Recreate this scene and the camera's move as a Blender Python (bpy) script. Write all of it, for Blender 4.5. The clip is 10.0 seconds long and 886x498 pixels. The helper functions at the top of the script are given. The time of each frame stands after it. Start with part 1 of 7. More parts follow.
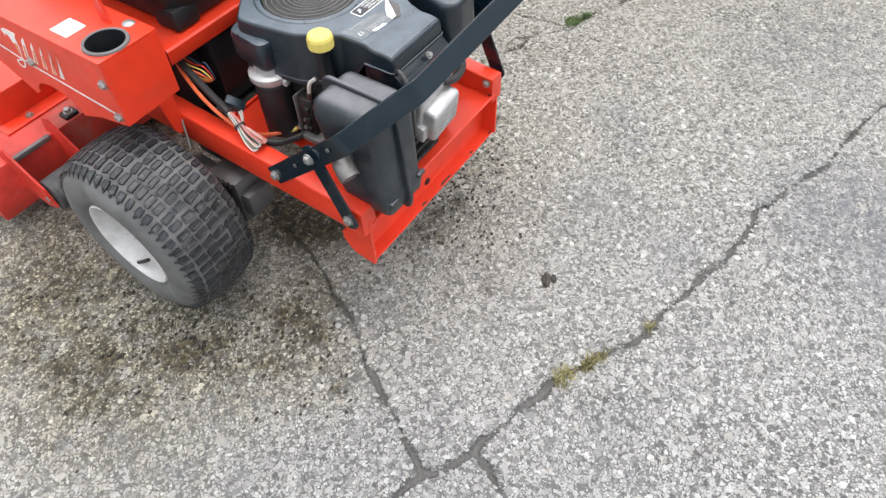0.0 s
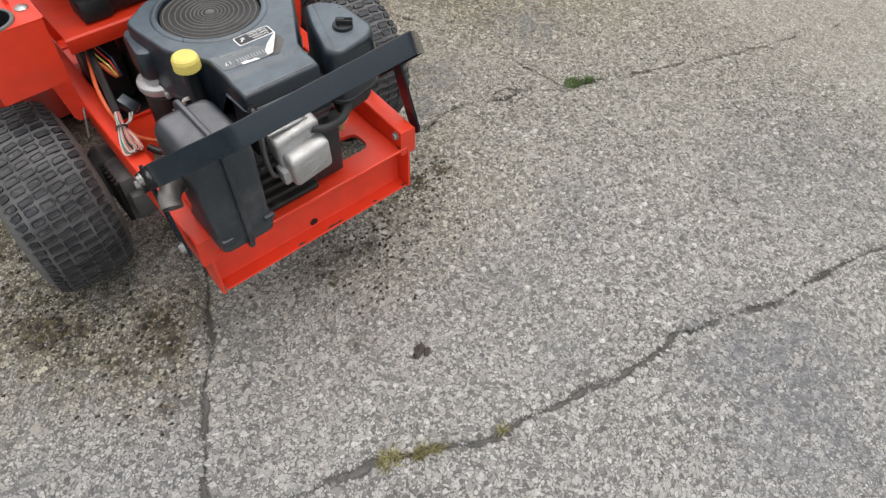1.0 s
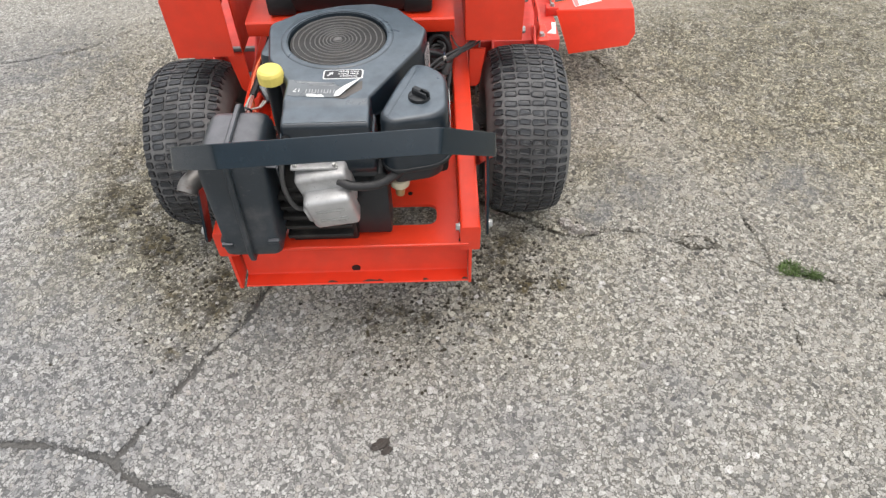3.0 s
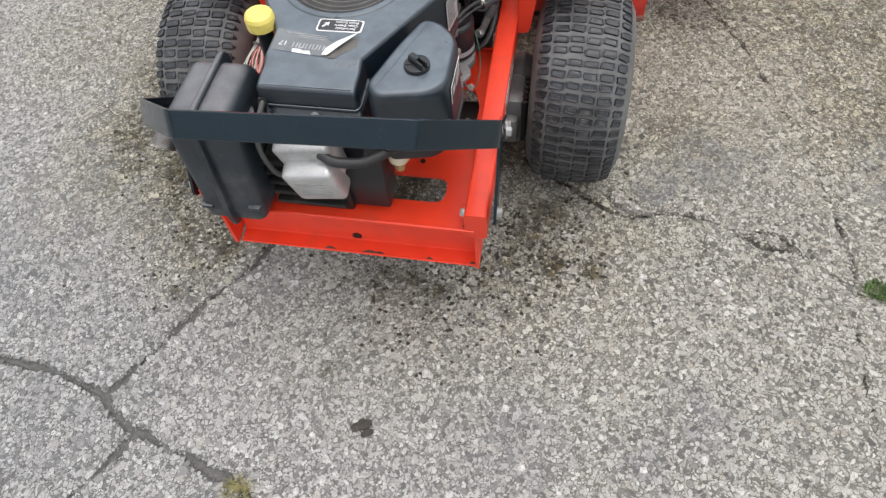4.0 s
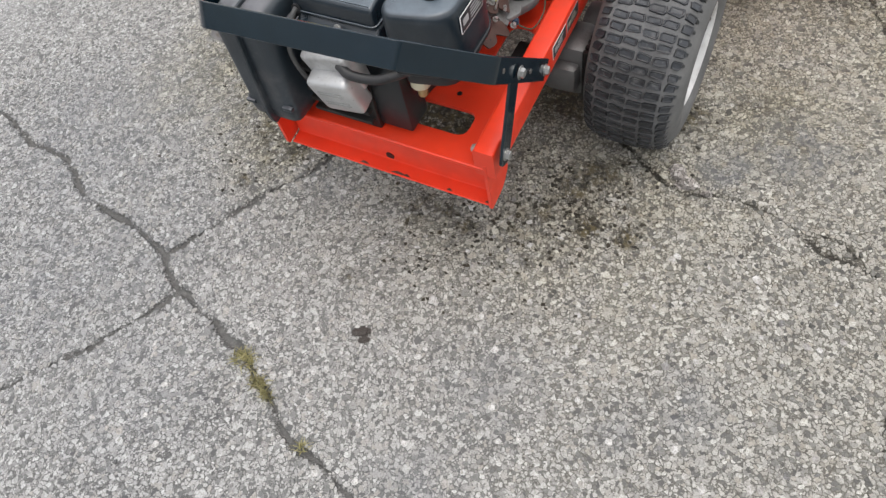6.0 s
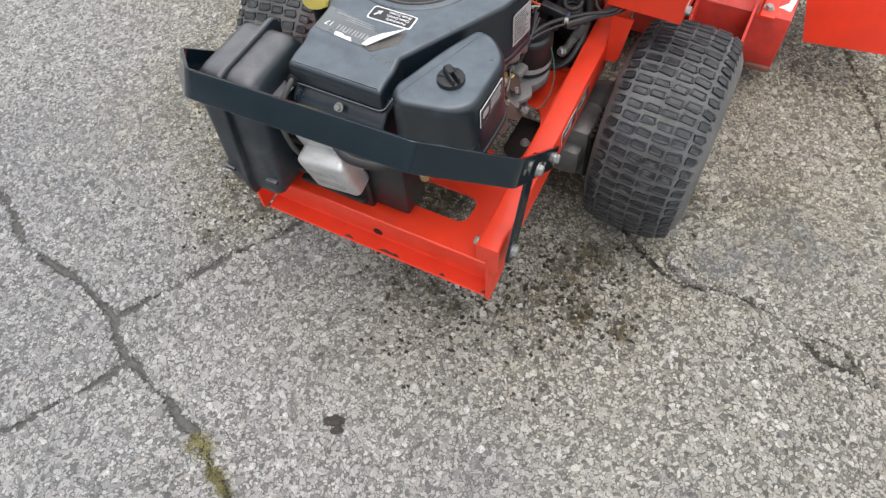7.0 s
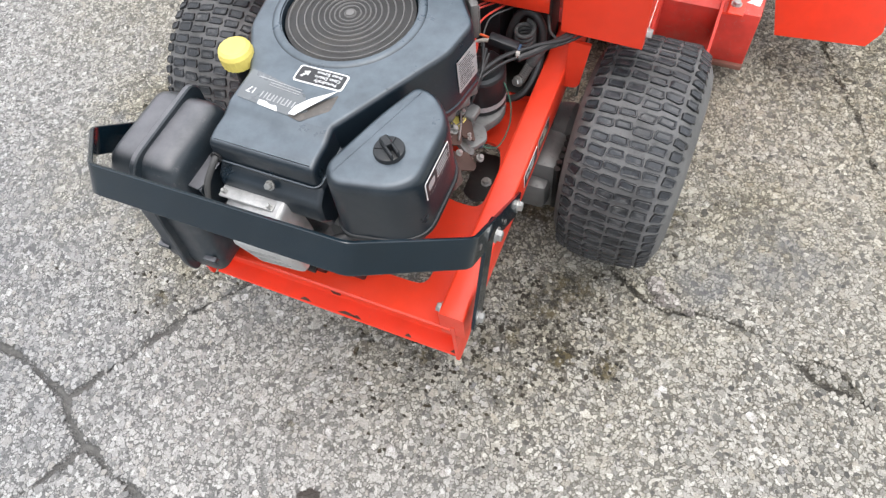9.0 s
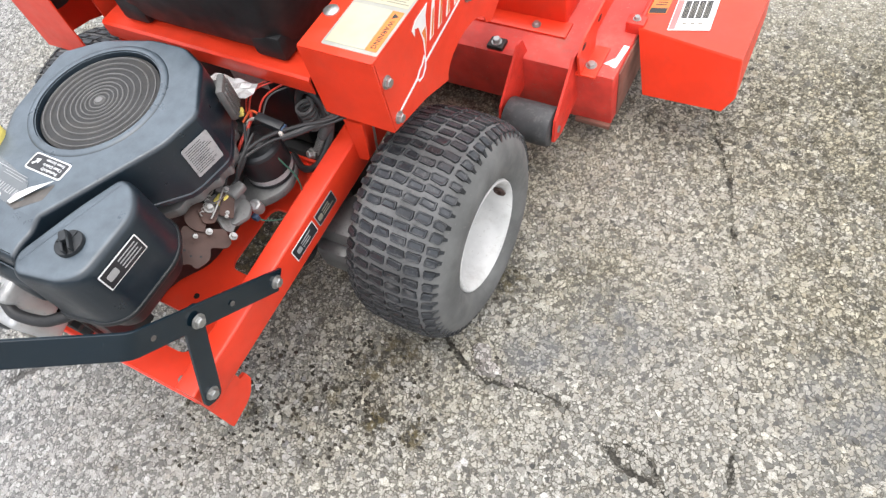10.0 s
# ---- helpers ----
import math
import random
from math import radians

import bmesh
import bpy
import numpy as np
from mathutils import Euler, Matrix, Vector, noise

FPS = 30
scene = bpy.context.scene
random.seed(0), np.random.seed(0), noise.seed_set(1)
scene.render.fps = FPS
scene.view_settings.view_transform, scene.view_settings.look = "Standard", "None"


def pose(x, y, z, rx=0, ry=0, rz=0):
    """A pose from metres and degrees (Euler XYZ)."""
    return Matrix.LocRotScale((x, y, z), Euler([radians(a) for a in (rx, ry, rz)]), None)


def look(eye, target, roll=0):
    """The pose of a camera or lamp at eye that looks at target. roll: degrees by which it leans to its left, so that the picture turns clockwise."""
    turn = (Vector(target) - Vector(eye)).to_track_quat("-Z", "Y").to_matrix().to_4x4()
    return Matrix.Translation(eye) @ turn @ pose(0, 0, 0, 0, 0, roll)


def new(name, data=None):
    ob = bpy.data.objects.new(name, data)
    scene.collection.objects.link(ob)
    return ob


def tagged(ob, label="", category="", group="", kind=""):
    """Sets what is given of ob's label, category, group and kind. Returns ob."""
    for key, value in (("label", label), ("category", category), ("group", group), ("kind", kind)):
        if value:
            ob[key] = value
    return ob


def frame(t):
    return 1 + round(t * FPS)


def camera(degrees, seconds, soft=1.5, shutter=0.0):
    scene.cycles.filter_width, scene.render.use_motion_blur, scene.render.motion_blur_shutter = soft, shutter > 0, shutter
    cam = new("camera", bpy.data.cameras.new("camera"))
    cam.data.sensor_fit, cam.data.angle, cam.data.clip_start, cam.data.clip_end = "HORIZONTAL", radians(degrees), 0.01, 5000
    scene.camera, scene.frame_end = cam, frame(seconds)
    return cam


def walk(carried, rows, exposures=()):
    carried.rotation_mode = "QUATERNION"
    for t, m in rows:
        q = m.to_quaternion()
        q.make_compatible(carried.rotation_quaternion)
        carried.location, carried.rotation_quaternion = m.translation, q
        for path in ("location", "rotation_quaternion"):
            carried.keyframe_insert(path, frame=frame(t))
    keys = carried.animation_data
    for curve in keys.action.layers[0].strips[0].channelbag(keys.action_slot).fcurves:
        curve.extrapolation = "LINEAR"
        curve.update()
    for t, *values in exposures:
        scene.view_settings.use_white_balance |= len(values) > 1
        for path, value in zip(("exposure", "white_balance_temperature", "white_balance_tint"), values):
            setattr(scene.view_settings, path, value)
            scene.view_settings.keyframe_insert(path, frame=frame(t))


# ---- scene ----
cam = camera(67.4, 10.0, soft=1.35)
PATH = [
    (0, (-0.864, -0.655, 1.321), (-0.1792, -0.1653, 0.2655), -2.35),
    (0.2, (-0.807, -0.706, 1.313), (-0.1075, -0.2688, 0.2435), 1.34),
    (0.4, (-0.695, -0.736, 1.319), (0.0167, -0.2958, 0.2598), 0.17),
    (0.5, (-0.653, -0.773, 1.321), (0.0363, -0.3137, 0.2543), -1.26),
    (0.7, (-0.574, -0.828, 1.319), (0.1114, -0.3087, 0.2782), -1.58),
    (0.9, (-0.476, -0.892, 1.329), (0.1607, -0.3061, 0.2922), 0.85),
    (1, (-0.451, -0.911, 1.332), (0.1298, -0.2865, 0.2862), 2.30),
    (1.1, (-0.432, -0.952, 1.336), (0.0997, -0.3027, 0.2782), 2.41),
    (1.2, (-0.410, -0.972, 1.343), (0.0767, -0.2733, 0.2950), 1.54),
    (1.4, (-0.370, -0.996, 1.324), (0.0147, -0.3066, 0.2287), 1.28),
    (1.5, (-0.339, -1.003, 1.313), (0.0048, -0.3126, 0.2048), -0.16),
    (1.7, (-0.260, -0.975, 1.302), (0.1182, -0.2504, 0.2275), 1.66),
    (1.8, (-0.196, -0.966, 1.304), (0.1765, -0.2251, 0.2390), 1.65),
    (1.9, (-0.165, -0.942, 1.312), (0.2036, -0.1942, 0.2508), 2.72),
    (2, (-0.137, -0.922, 1.319), (0.2044, -0.1599, 0.2582), 2.16),
    (2.1, (-0.112, -0.894, 1.324), (0.1710, -0.0755, 0.2885), -0.10),
    (2.2, (-0.085, -0.882, 1.325), (0.1536, -0.0625, 0.2793), -0.07),
    (2.3, (-0.060, -0.915, 1.295), (0.0721, -0.0069, 0.3046), -5.17),
    (2.4, (-0.031, -0.896, 1.315), (0.0800, 0.0460, 0.3541), -5.01),
    (2.5, (0.028, -0.920, 1.312), (0.1226, 0.0101, 0.3382), -1.80),
    (2.6, (0.070, -0.934, 1.323), (0.0842, -0.0184, 0.3315), -2.05),
    (2.7, (0.110, -0.963, 1.321), (0.1173, -0.0353, 0.3405), -1.43),
    (3.8, (0.291, -0.734, 1.291), (0.1894, 0.0029, 0.1644), -5.24),
    (4, (0.362, -0.691, 1.286), (0.1642, 0.0254, 0.1592), -6.87),
    (4.2, (0.438, -0.657, 1.293), (0.1531, 0.0184, 0.1596), -5.11),
    (4.4, (0.540, -0.663, 1.299), (0.2528, -0.0635, 0.1238), -3.10),
    (4.5, (0.589, -0.688, 1.287), (0.3012, -0.1144, 0.0993), -4.69),
    (4.7, (0.620, -0.677, 1.286), (0.2492, -0.0776, 0.1341), -11.76),
    (4.9, (0.637, -0.679, 1.277), (0.2184, -0.0814, 0.1410), -13.74),
    (5, (0.634, -0.670, 1.280), (0.1965, -0.0805, 0.1470), -15.09),
    (5.2, (0.621, -0.675, 1.286), (0.1640, -0.0602, 0.1740), -14.47),
    (5.4, (0.640, -0.674, 1.276), (0.1877, -0.0698, 0.1564), -14.80),
    (5.5, (0.647, -0.668, 1.270), (0.1895, -0.0862, 0.1408), -15.73),
    (5.7, (0.644, -0.661, 1.270), (0.1700, -0.1234, 0.1258), -17.92),
    (6.8, (0.533, -0.578, 1.253), (0.1388, -0.0027, 0.0978), -8.62),
    (7, (0.479, -0.546, 1.255), (0.0965, 0.0707, 0.1168), -5.68),
    (7.2, (0.424, -0.518, 1.252), (0.0545, 0.0999, 0.1100), -4.51),
    (7.4, (0.402, -0.517, 1.247), (0.0635, 0.0966, 0.0927), -0.87),
    (7.5, (0.383, -0.503, 1.256), (0.0365, 0.1425, 0.1221), 0.38),
    (7.7, (0.367, -0.486, 1.262), (0.0090, 0.1947, 0.1520), 1.32),
    (7.8, (0.357, -0.472, 1.268), (-0.0054, 0.2156, 0.1642), 1.06),
    (8, (0.360, -0.461, 1.266), (0.0099, 0.2327, 0.1618), 1.27),
    (8.2, (0.374, -0.447, 1.271), (0.0410, 0.2522, 0.1651), -0.46),
    (8.4, (0.378, -0.435, 1.276), (0.0436, 0.2923, 0.1888), -1.64),
    (8.5, (0.382, -0.434, 1.264), (0.0454, 0.2906, 0.1750), -2.29),
    (8.6, (0.383, -0.420, 1.264), (0.0517, 0.2689, 0.1514), -2.61),
    (8.7, (0.383, -0.402, 1.261), (0.0444, 0.2267, 0.1155), -4.10),
    (8.8, (0.402, -0.409, 1.252), (0.0783, 0.2144, 0.0988), -4.30),
    (9, (0.452, -0.379, 1.245), (0.1047, 0.2124, 0.0819), -9.38),
    (9.1, (0.492, -0.352, 1.248), (0.1419, 0.2087, 0.0706), -12.12),
    (9.2, (0.548, -0.327, 1.248), (0.1596, 0.2331, 0.0829), -16.19),
    (9.3, (0.597, -0.301, 1.246), (0.1888, 0.2784, 0.0971), -17.04),
    (9.4, (0.663, -0.261, 1.257), (0.2404, 0.3200, 0.1146), -16.85),
    (9.5, (0.727, -0.241, 1.269), (0.2893, 0.3567, 0.1404), -14.47),
    (9.6, (0.783, -0.203, 1.283), (0.3346, 0.4060, 0.1651), -13.51),
    (9.8, (0.834, -0.154, 1.273), (0.3472, 0.4292, 0.1576), -16.37),
    (10, (0.875, -0.085, 1.255), (0.3871, 0.4530, 0.1170), -17.41),
]
EXPOSURES = [(0, 1.17, 6500, 10), (0.5, 0.82, 6560, 10), (1.5, 0.65, 6850, 10), (2.5, 0.94, 6800, 10), (4, 0.87, 6580, 10), (5.5, 0.8, 6580, 10), (7, 0.84, 6560, 10), (7.5, 0.98, 6530, 10), (8.5, 1.17, 6470, 10), (10, 1.31, 6480, 10)]
walk(cam, [(t, look(eye, target, roll)) for t, eye, target, roll in PATH], EXPOSURES)

# ---- world, sun, exposure ----
world = bpy.data.worlds.new("overcast_sky")
scene.world = world
world.use_nodes = True
wn, wl = world.node_tree.nodes, world.node_tree.links
sky = wn.new("ShaderNodeTexSky")
sky.sky_type = "NISHITA"
sky.sun_disc = False
sky.sun_elevation, sky.sun_rotation = radians(84), radians(100)
sky.air_density, sky.dust_density, sky.ozone_density = 1.0, 4.0, 1.0
grey = wn.new("ShaderNodeHueSaturation")
grey.inputs["Saturation"].default_value = 0.4
wl.new(sky.outputs["Color"], grey.inputs["Color"])
wl.new(grey.outputs["Color"], wn["Background"].inputs["Color"])
wn["Background"].inputs["Strength"].default_value = 0.105
sun_data = bpy.data.lights.new("sun", "SUN")
sun_data.energy, sun_data.angle, sun_data.color = 1.5, radians(140), (0.975, 0.985, 1.0)
sun = new("sun", sun_data)
sun.matrix_world = look((0.55, -0.1, 5.4), (0, 0, 0))


# ---- materials ----
class Nodes:
    """A node material in the making."""

    def __init__(self, name):
        self.mat = bpy.data.materials.new(name)
        self.mat.use_nodes = True
        self.tree = self.mat.node_tree
        self.bsdf = self.tree.nodes["Principled BSDF"]
        self.co = self.add("ShaderNodeTexCoord").outputs["Object"]

    def add(self, kind, **values):
        node = self.tree.nodes.new(kind)
        for key, value in values.items():
            setattr(node, key, value)
        return node

    def put(self, socket, value):
        if hasattr(value, "is_linked"):
            self.tree.links.new(value, socket)
        else:
            socket.default_value = value

    def noise(self, scale, detail=4.0, rough=0.55, vector=None, distortion=0.0):
        n = self.add("ShaderNodeTexNoise")
        self.put(n.inputs["Vector"], vector or self.co)
        n.inputs["Scale"].default_value, n.inputs["Detail"].default_value = scale, detail
        n.inputs["Roughness"].default_value, n.inputs["Distortion"].default_value = rough, distortion
        return n.outputs["Fac"]

    def voronoi(self, scale, feature="F1", vector=None, randomness=1.0):
        n = self.add("ShaderNodeTexVoronoi", feature=feature)
        self.put(n.inputs["Vector"], vector or self.co)
        n.inputs["Scale"].default_value, n.inputs["Randomness"].default_value = scale, randomness
        return n

    def span(self, value, lo, hi, to_lo=0.0, to_hi=1.0):
        n = self.add("ShaderNodeMapRange", interpolation_type="SMOOTHSTEP")
        self.put(n.inputs["Value"], value)
        for key, v in (("From Min", lo), ("From Max", hi), ("To Min", to_lo), ("To Max", to_hi)):
            n.inputs[key].default_value = v
        return n.outputs["Result"]

    def maths(self, op, a, b=0.0):
        n = self.add("ShaderNodeMath", operation=op)
        self.put(n.inputs[0], a)
        self.put(n.inputs[1], b)
        return n.outputs[0]

    def mix(self, fac, a, b, blend="MIX"):
        n = self.add("ShaderNodeMix", data_type="RGBA", blend_type=blend)
        self.put(n.inputs["Factor"], fac)
        ins = [s for s in n.inputs if s.type == "RGBA"]
        self.put(ins[0], (*a, 1) if isinstance(a, tuple) and len(a) == 3 else a)
        self.put(ins[1], (*b, 1) if isinstance(b, tuple) and len(b) == 3 else b)
        return [s for s in n.outputs if s.type == "RGBA"][0]

    def ramp(self, fac, stops):
        n = self.add("ShaderNodeValToRGB")
        self.put(n.inputs["Fac"], fac)
        els = n.color_ramp.elements
        els[0].position, els[0].color = stops[0][0], (*stops[0][1], 1)
        els[1].position, els[1].color = stops[-1][0], (*stops[-1][1], 1)
        for pos, col in stops[1:-1]:
            els.new(pos).color = (*col, 1)
        return n.outputs["Color"]

    def attribute(self, name):
        return self.add("ShaderNodeAttribute", attribute_name=name).outputs["Fac"]

    def bump(self, height, strength, distance=0.001, normal=None):
        n = self.add("ShaderNodeBump")
        self.put(n.inputs["Height"], height)
        n.inputs["Strength"].default_value, n.inputs["Distance"].default_value = strength, distance
        if normal:
            self.put(n.inputs["Normal"], normal)
        return n.outputs["Normal"]

    def done(self, colour, rough, metal=0.0, normal=None, specular=0.5, coat=0.0):
        self.put(self.bsdf.inputs["Base Color"], (*colour, 1) if isinstance(colour, tuple) else colour)
        self.put(self.bsdf.inputs["Roughness"], rough)
        self.put(self.bsdf.inputs["Metallic"], metal)
        self.bsdf.inputs["Specular IOR Level"].default_value = specular
        self.bsdf.inputs["Coat Weight"].default_value = coat
        self.bsdf.inputs["Coat Roughness"].default_value = 0.12
        if normal:
            self.put(self.bsdf.inputs["Normal"], normal)
        return self.mat


def surface(name, colour, rough, metal=0.0, dirt=(0.2, 0.18, 0.15), dirty=0.3, grain=0.2, fine=900, vary=0.12, coat=0.0, patch=9.0, gloss=0.5, lit_dust=0.0, lit_dust_tone=(0.165, 0.202, 0.228)):
    """A used surface: slight drift of tone, dirt in patches, fine relief."""
    n = Nodes(name)
    drift = n.noise(14, 3)
    base = n.mix(n.span(drift, 0.3, 0.7), tuple(c * (1 - vary) for c in colour), tuple(min(1, c * (1 + vary)) for c in colour))
    mask = n.maths("MULTIPLY", n.span(n.noise(patch, 8, 0.68), 0.5, 0.75), dirty)
    speck = n.maths("MULTIPLY", n.span(n.noise(140, 3, 0.6), 0.6, 0.74), dirty * 0.7)
    full = n.maths("MAXIMUM", mask, speck)
    col = n.mix(full, base, dirt)
    if lit_dust:  # dust on level faces, its paleness partly sky light painted in
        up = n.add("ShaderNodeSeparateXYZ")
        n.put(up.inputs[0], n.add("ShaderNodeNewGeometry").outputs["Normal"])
        level_mask = n.maths("MULTIPLY", n.span(up.outputs[2], 0.75, 0.98), n.span(n.noise(22, 6, 0.65), 0.25, 0.7, 0.5, 1.0))
        col = n.mix(n.maths("MULTIPLY", level_mask, lit_dust), col, lit_dust_tone)
    r = n.maths("ADD", n.span(n.noise(30, 5), 0.3, 0.7, rough * 0.85, rough * 1.12), n.maths("MULTIPLY", full, 0.25))
    return n.done(col, r, metal, n.bump(n.noise(fine, 2), grain, 0.0004), specular=gloss, coat=coat)


RED = surface("red_paint", (0.72, 0.042, 0.014), 0.38, dirt=(0.34, 0.085, 0.055), dirty=0.25, grain=0.08, fine=260, vary=0.07, coat=0.07, gloss=0.5)
RED_WORN = surface("worn_red_paint", (0.64, 0.038, 0.022), 0.5, dirt=(0.13, 0.075, 0.05), dirty=0.6, grain=0.2, fine=300, vary=0.15)
# blue-grey tops: dust together with sky light put into the colour
PLASTIC = surface("dark_shroud_plastic", (0.009, 0.016, 0.023), 0.32, dirt=(0.1, 0.118, 0.13), dirty=0.2, grain=0.25, fine=1100, gloss=0.66, lit_dust=0.56, lit_dust_tone=(0.165, 0.205, 0.24))
PLASTIC_DEEP = surface("black_plastic", (0.010, 0.012, 0.014), 0.42, dirt=(0.06, 0.058, 0.055), dirty=0.22, grain=0.2)
MUFFLER = surface("heat_greyed_black_steel", (0.016, 0.023, 0.029), 0.38, dirt=(0.13, 0.122, 0.12), dirty=0.4, grain=0.4, fine=700, gloss=0.6, lit_dust=0.6, lit_dust_tone=(0.205, 0.198, 0.21))
BLACK_STEEL = surface("black_painted_steel", (0.004, 0.0125, 0.0195), 0.16, dirt=(0.07, 0.08, 0.09), dirty=0.1, grain=0.06, fine=300, coat=0.15, gloss=0.42)
CASTING = surface("cast_aluminium", (0.5, 0.5, 0.495), 0.46, 0.6, dirt=(0.14, 0.13, 0.12), dirty=0.55, grain=0.35, fine=600)
GREY_CAST = surface("grimy_grey_casting", (0.17, 0.17, 0.166), 0.55, 0.3, dirt=(0.05, 0.045, 0.04), dirty=0.7, grain=0.5, fine=500)
GRIME = surface("oily_black_metal", (0.013, 0.0125, 0.012), 0.5, 0.2, dirt=(0.07, 0.06, 0.05), dirty=0.6, grain=0.5, fine=500)
ZINC = surface("zinc_plated_steel", (0.4, 0.4, 0.385), 0.38, 0.8, dirt=(0.14, 0.12, 0.09), dirty=0.5, patch=60)
RUST = surface("rusty_brown_steel", (0.066, 0.037, 0.029), 0.6, 0.3, dirt=(0.05, 0.036, 0.03), dirty=0.8, grain=0.6, fine=400, vary=0.3)
YELLOW = surface("yellow_plastic", (0.74, 0.61, 0.15), 0.45, dirt=(0.3, 0.24, 0.06), dirty=0.25, grain=0.2)
RUBBER = surface("dusty_tyre_rubber", (0.12, 0.12, 0.116), 0.8, dirt=(0.2, 0.195, 0.18), dirty=0.6, grain=0.6, fine=500, vary=0.2)
LUG = surface("worn_tread_rubber", (0.021, 0.024, 0.028), 0.36, dirt=(0.2, 0.198, 0.19), dirty=0.5, grain=0.8, fine=420, vary=0.5, patch=42, gloss=0.5)
LUG_SIDE = surface("black_tread_flank", (0.013, 0.014, 0.016), 0.5, dirt=(0.12, 0.118, 0.11), dirty=0.5, grain=0.4, fine=600, vary=0.3, patch=60)
TREAD_BED = surface("dust_filled_tread_groove", (0.112, 0.112, 0.111), 0.9, dirt=(0.035, 0.035, 0.034), dirty=0.8, grain=0.6, fine=400, vary=0.35, patch=28)
LEAD = surface("grey_lead_rubber", (0.06, 0.06, 0.059), 0.55, dirt=(0.16, 0.15, 0.14), dirty=0.5)
HOSE = surface("black_rubber_hose", (0.018, 0.018, 0.019), 0.5, dirt=(0.1, 0.095, 0.09), dirty=0.35)
WHITE_RIM = surface("scuffed_white_rim_paint", (0.6, 0.595, 0.58), 0.42, dirt=(0.22, 0.19, 0.155), dirty=0.6, grain=0.15)
VINYL = surface("black_seat_vinyl", (0.006, 0.006, 0.0065), 0.55, dirt=(0.05, 0.05, 0.048), dirty=0.2, grain=0.4, fine=700)
PAD = surface("grey_seat_vinyl", (0.33, 0.33, 0.33), 0.55, dirt=(0.2, 0.2, 0.19), dirty=0.25, grain=0.3)
LABEL_WHITE = surface("white_label", (0.76, 0.76, 0.74), 0.4, dirt=(0.42, 0.4, 0.36), dirty=0.35, grain=0.05)
LABEL_CREAM = surface("cream_label", (0.48, 0.445, 0.32), 0.45, dirt=(0.5, 0.42, 0.28), dirty=0.3, grain=0.05)
LABEL_SILVER = surface("worn_silver_label", (0.43, 0.43, 0.43), 0.38, 0.3, dirt=(0.12, 0.12, 0.12), dirty=0.6, grain=0.1, patch=60)
LABEL_GREY = surface("smoky_label_film", (0.13, 0.142, 0.15), 0.3, dirt=(0.24, 0.25, 0.255), dirty=0.5, grain=0.05)
GLUE = surface("brown_glue_residue", (0.09, 0.082, 0.075), 0.6, dirt=(0.19, 0.17, 0.15), dirty=0.7, patch=70)
LABEL_DARK = surface("black_label", (0.025, 0.025, 0.028), 0.4, dirt=(0.12, 0.12, 0.12), dirty=0.2, grain=0.05)
LABEL_RED = surface("faded_red_label", (0.62, 0.2, 0.19), 0.45, dirty=0.25, grain=0.05)
LABEL_ORANGE = surface("orange_label", (0.7, 0.2, 0.04), 0.42, dirt=(0.5, 0.2, 0.06), dirty=0.25, grain=0.05)
INK = surface("print_black", (0.03, 0.03, 0.03), 0.5, dirty=0.1, grain=0.02)
INK_WHITE = surface("print_white", (0.74, 0.74, 0.73), 0.45, dirty=0.15, grain=0.02)
WIRE_RED = surface("red_wire", (0.6, 0.05, 0.03), 0.4, dirty=0.2)
WIRE_ORANGE = surface("orange_wire", (0.72, 0.13, 0.045), 0.4, dirty=0.2)
WIRE_WHITE = surface("white_wire", (0.5, 0.47, 0.43), 0.45, dirty=0.3)
WIRE_GREEN = surface("green_wire", (0.05, 0.17, 0.12), 0.45, dirty=0.2)
BLUE = surface("blue_connector", (0.03, 0.06, 0.11), 0.45, dirty=0.2)
CREAM = surface("cream_fuel_bowl", (0.55, 0.5, 0.36), 0.4, dirt=(0.3, 0.26, 0.18), dirty=0.4)
AMBER = surface("amber_bowl", (0.3, 0.2, 0.09), 0.3, dirty=0.3)
PIPE = surface("dull_steel", (0.2, 0.19, 0.18), 0.45, 0.7, dirt=(0.09, 0.06, 0.045), dirty=0.7, patch=40)
SCREEN = surface("fan_screen_grey", (0.16, 0.155, 0.15), 0.5, 0.3, dirt=(0.22, 0.19, 0.15), dirty=0.3)
SCREEN_DARK = surface("fan_screen_dark", (0.024, 0.0235, 0.023), 0.6, dirt=(0.1, 0.085, 0.065), dirty=0.5)
GRASS_GREEN = surface("green_weed", (0.1, 0.155, 0.048), 0.6, dirty=0.1, vary=0.3)
GRASS_DRY = surface("dry_grass", (0.27, 0.245, 0.115), 0.7, dirty=0.1, vary=0.3)
STICK = surface("rotten_bark", (0.05, 0.042, 0.036), 0.85, dirt=(0.24, 0.22, 0.2), dirty=0.7, grain=0.8, fine=300)


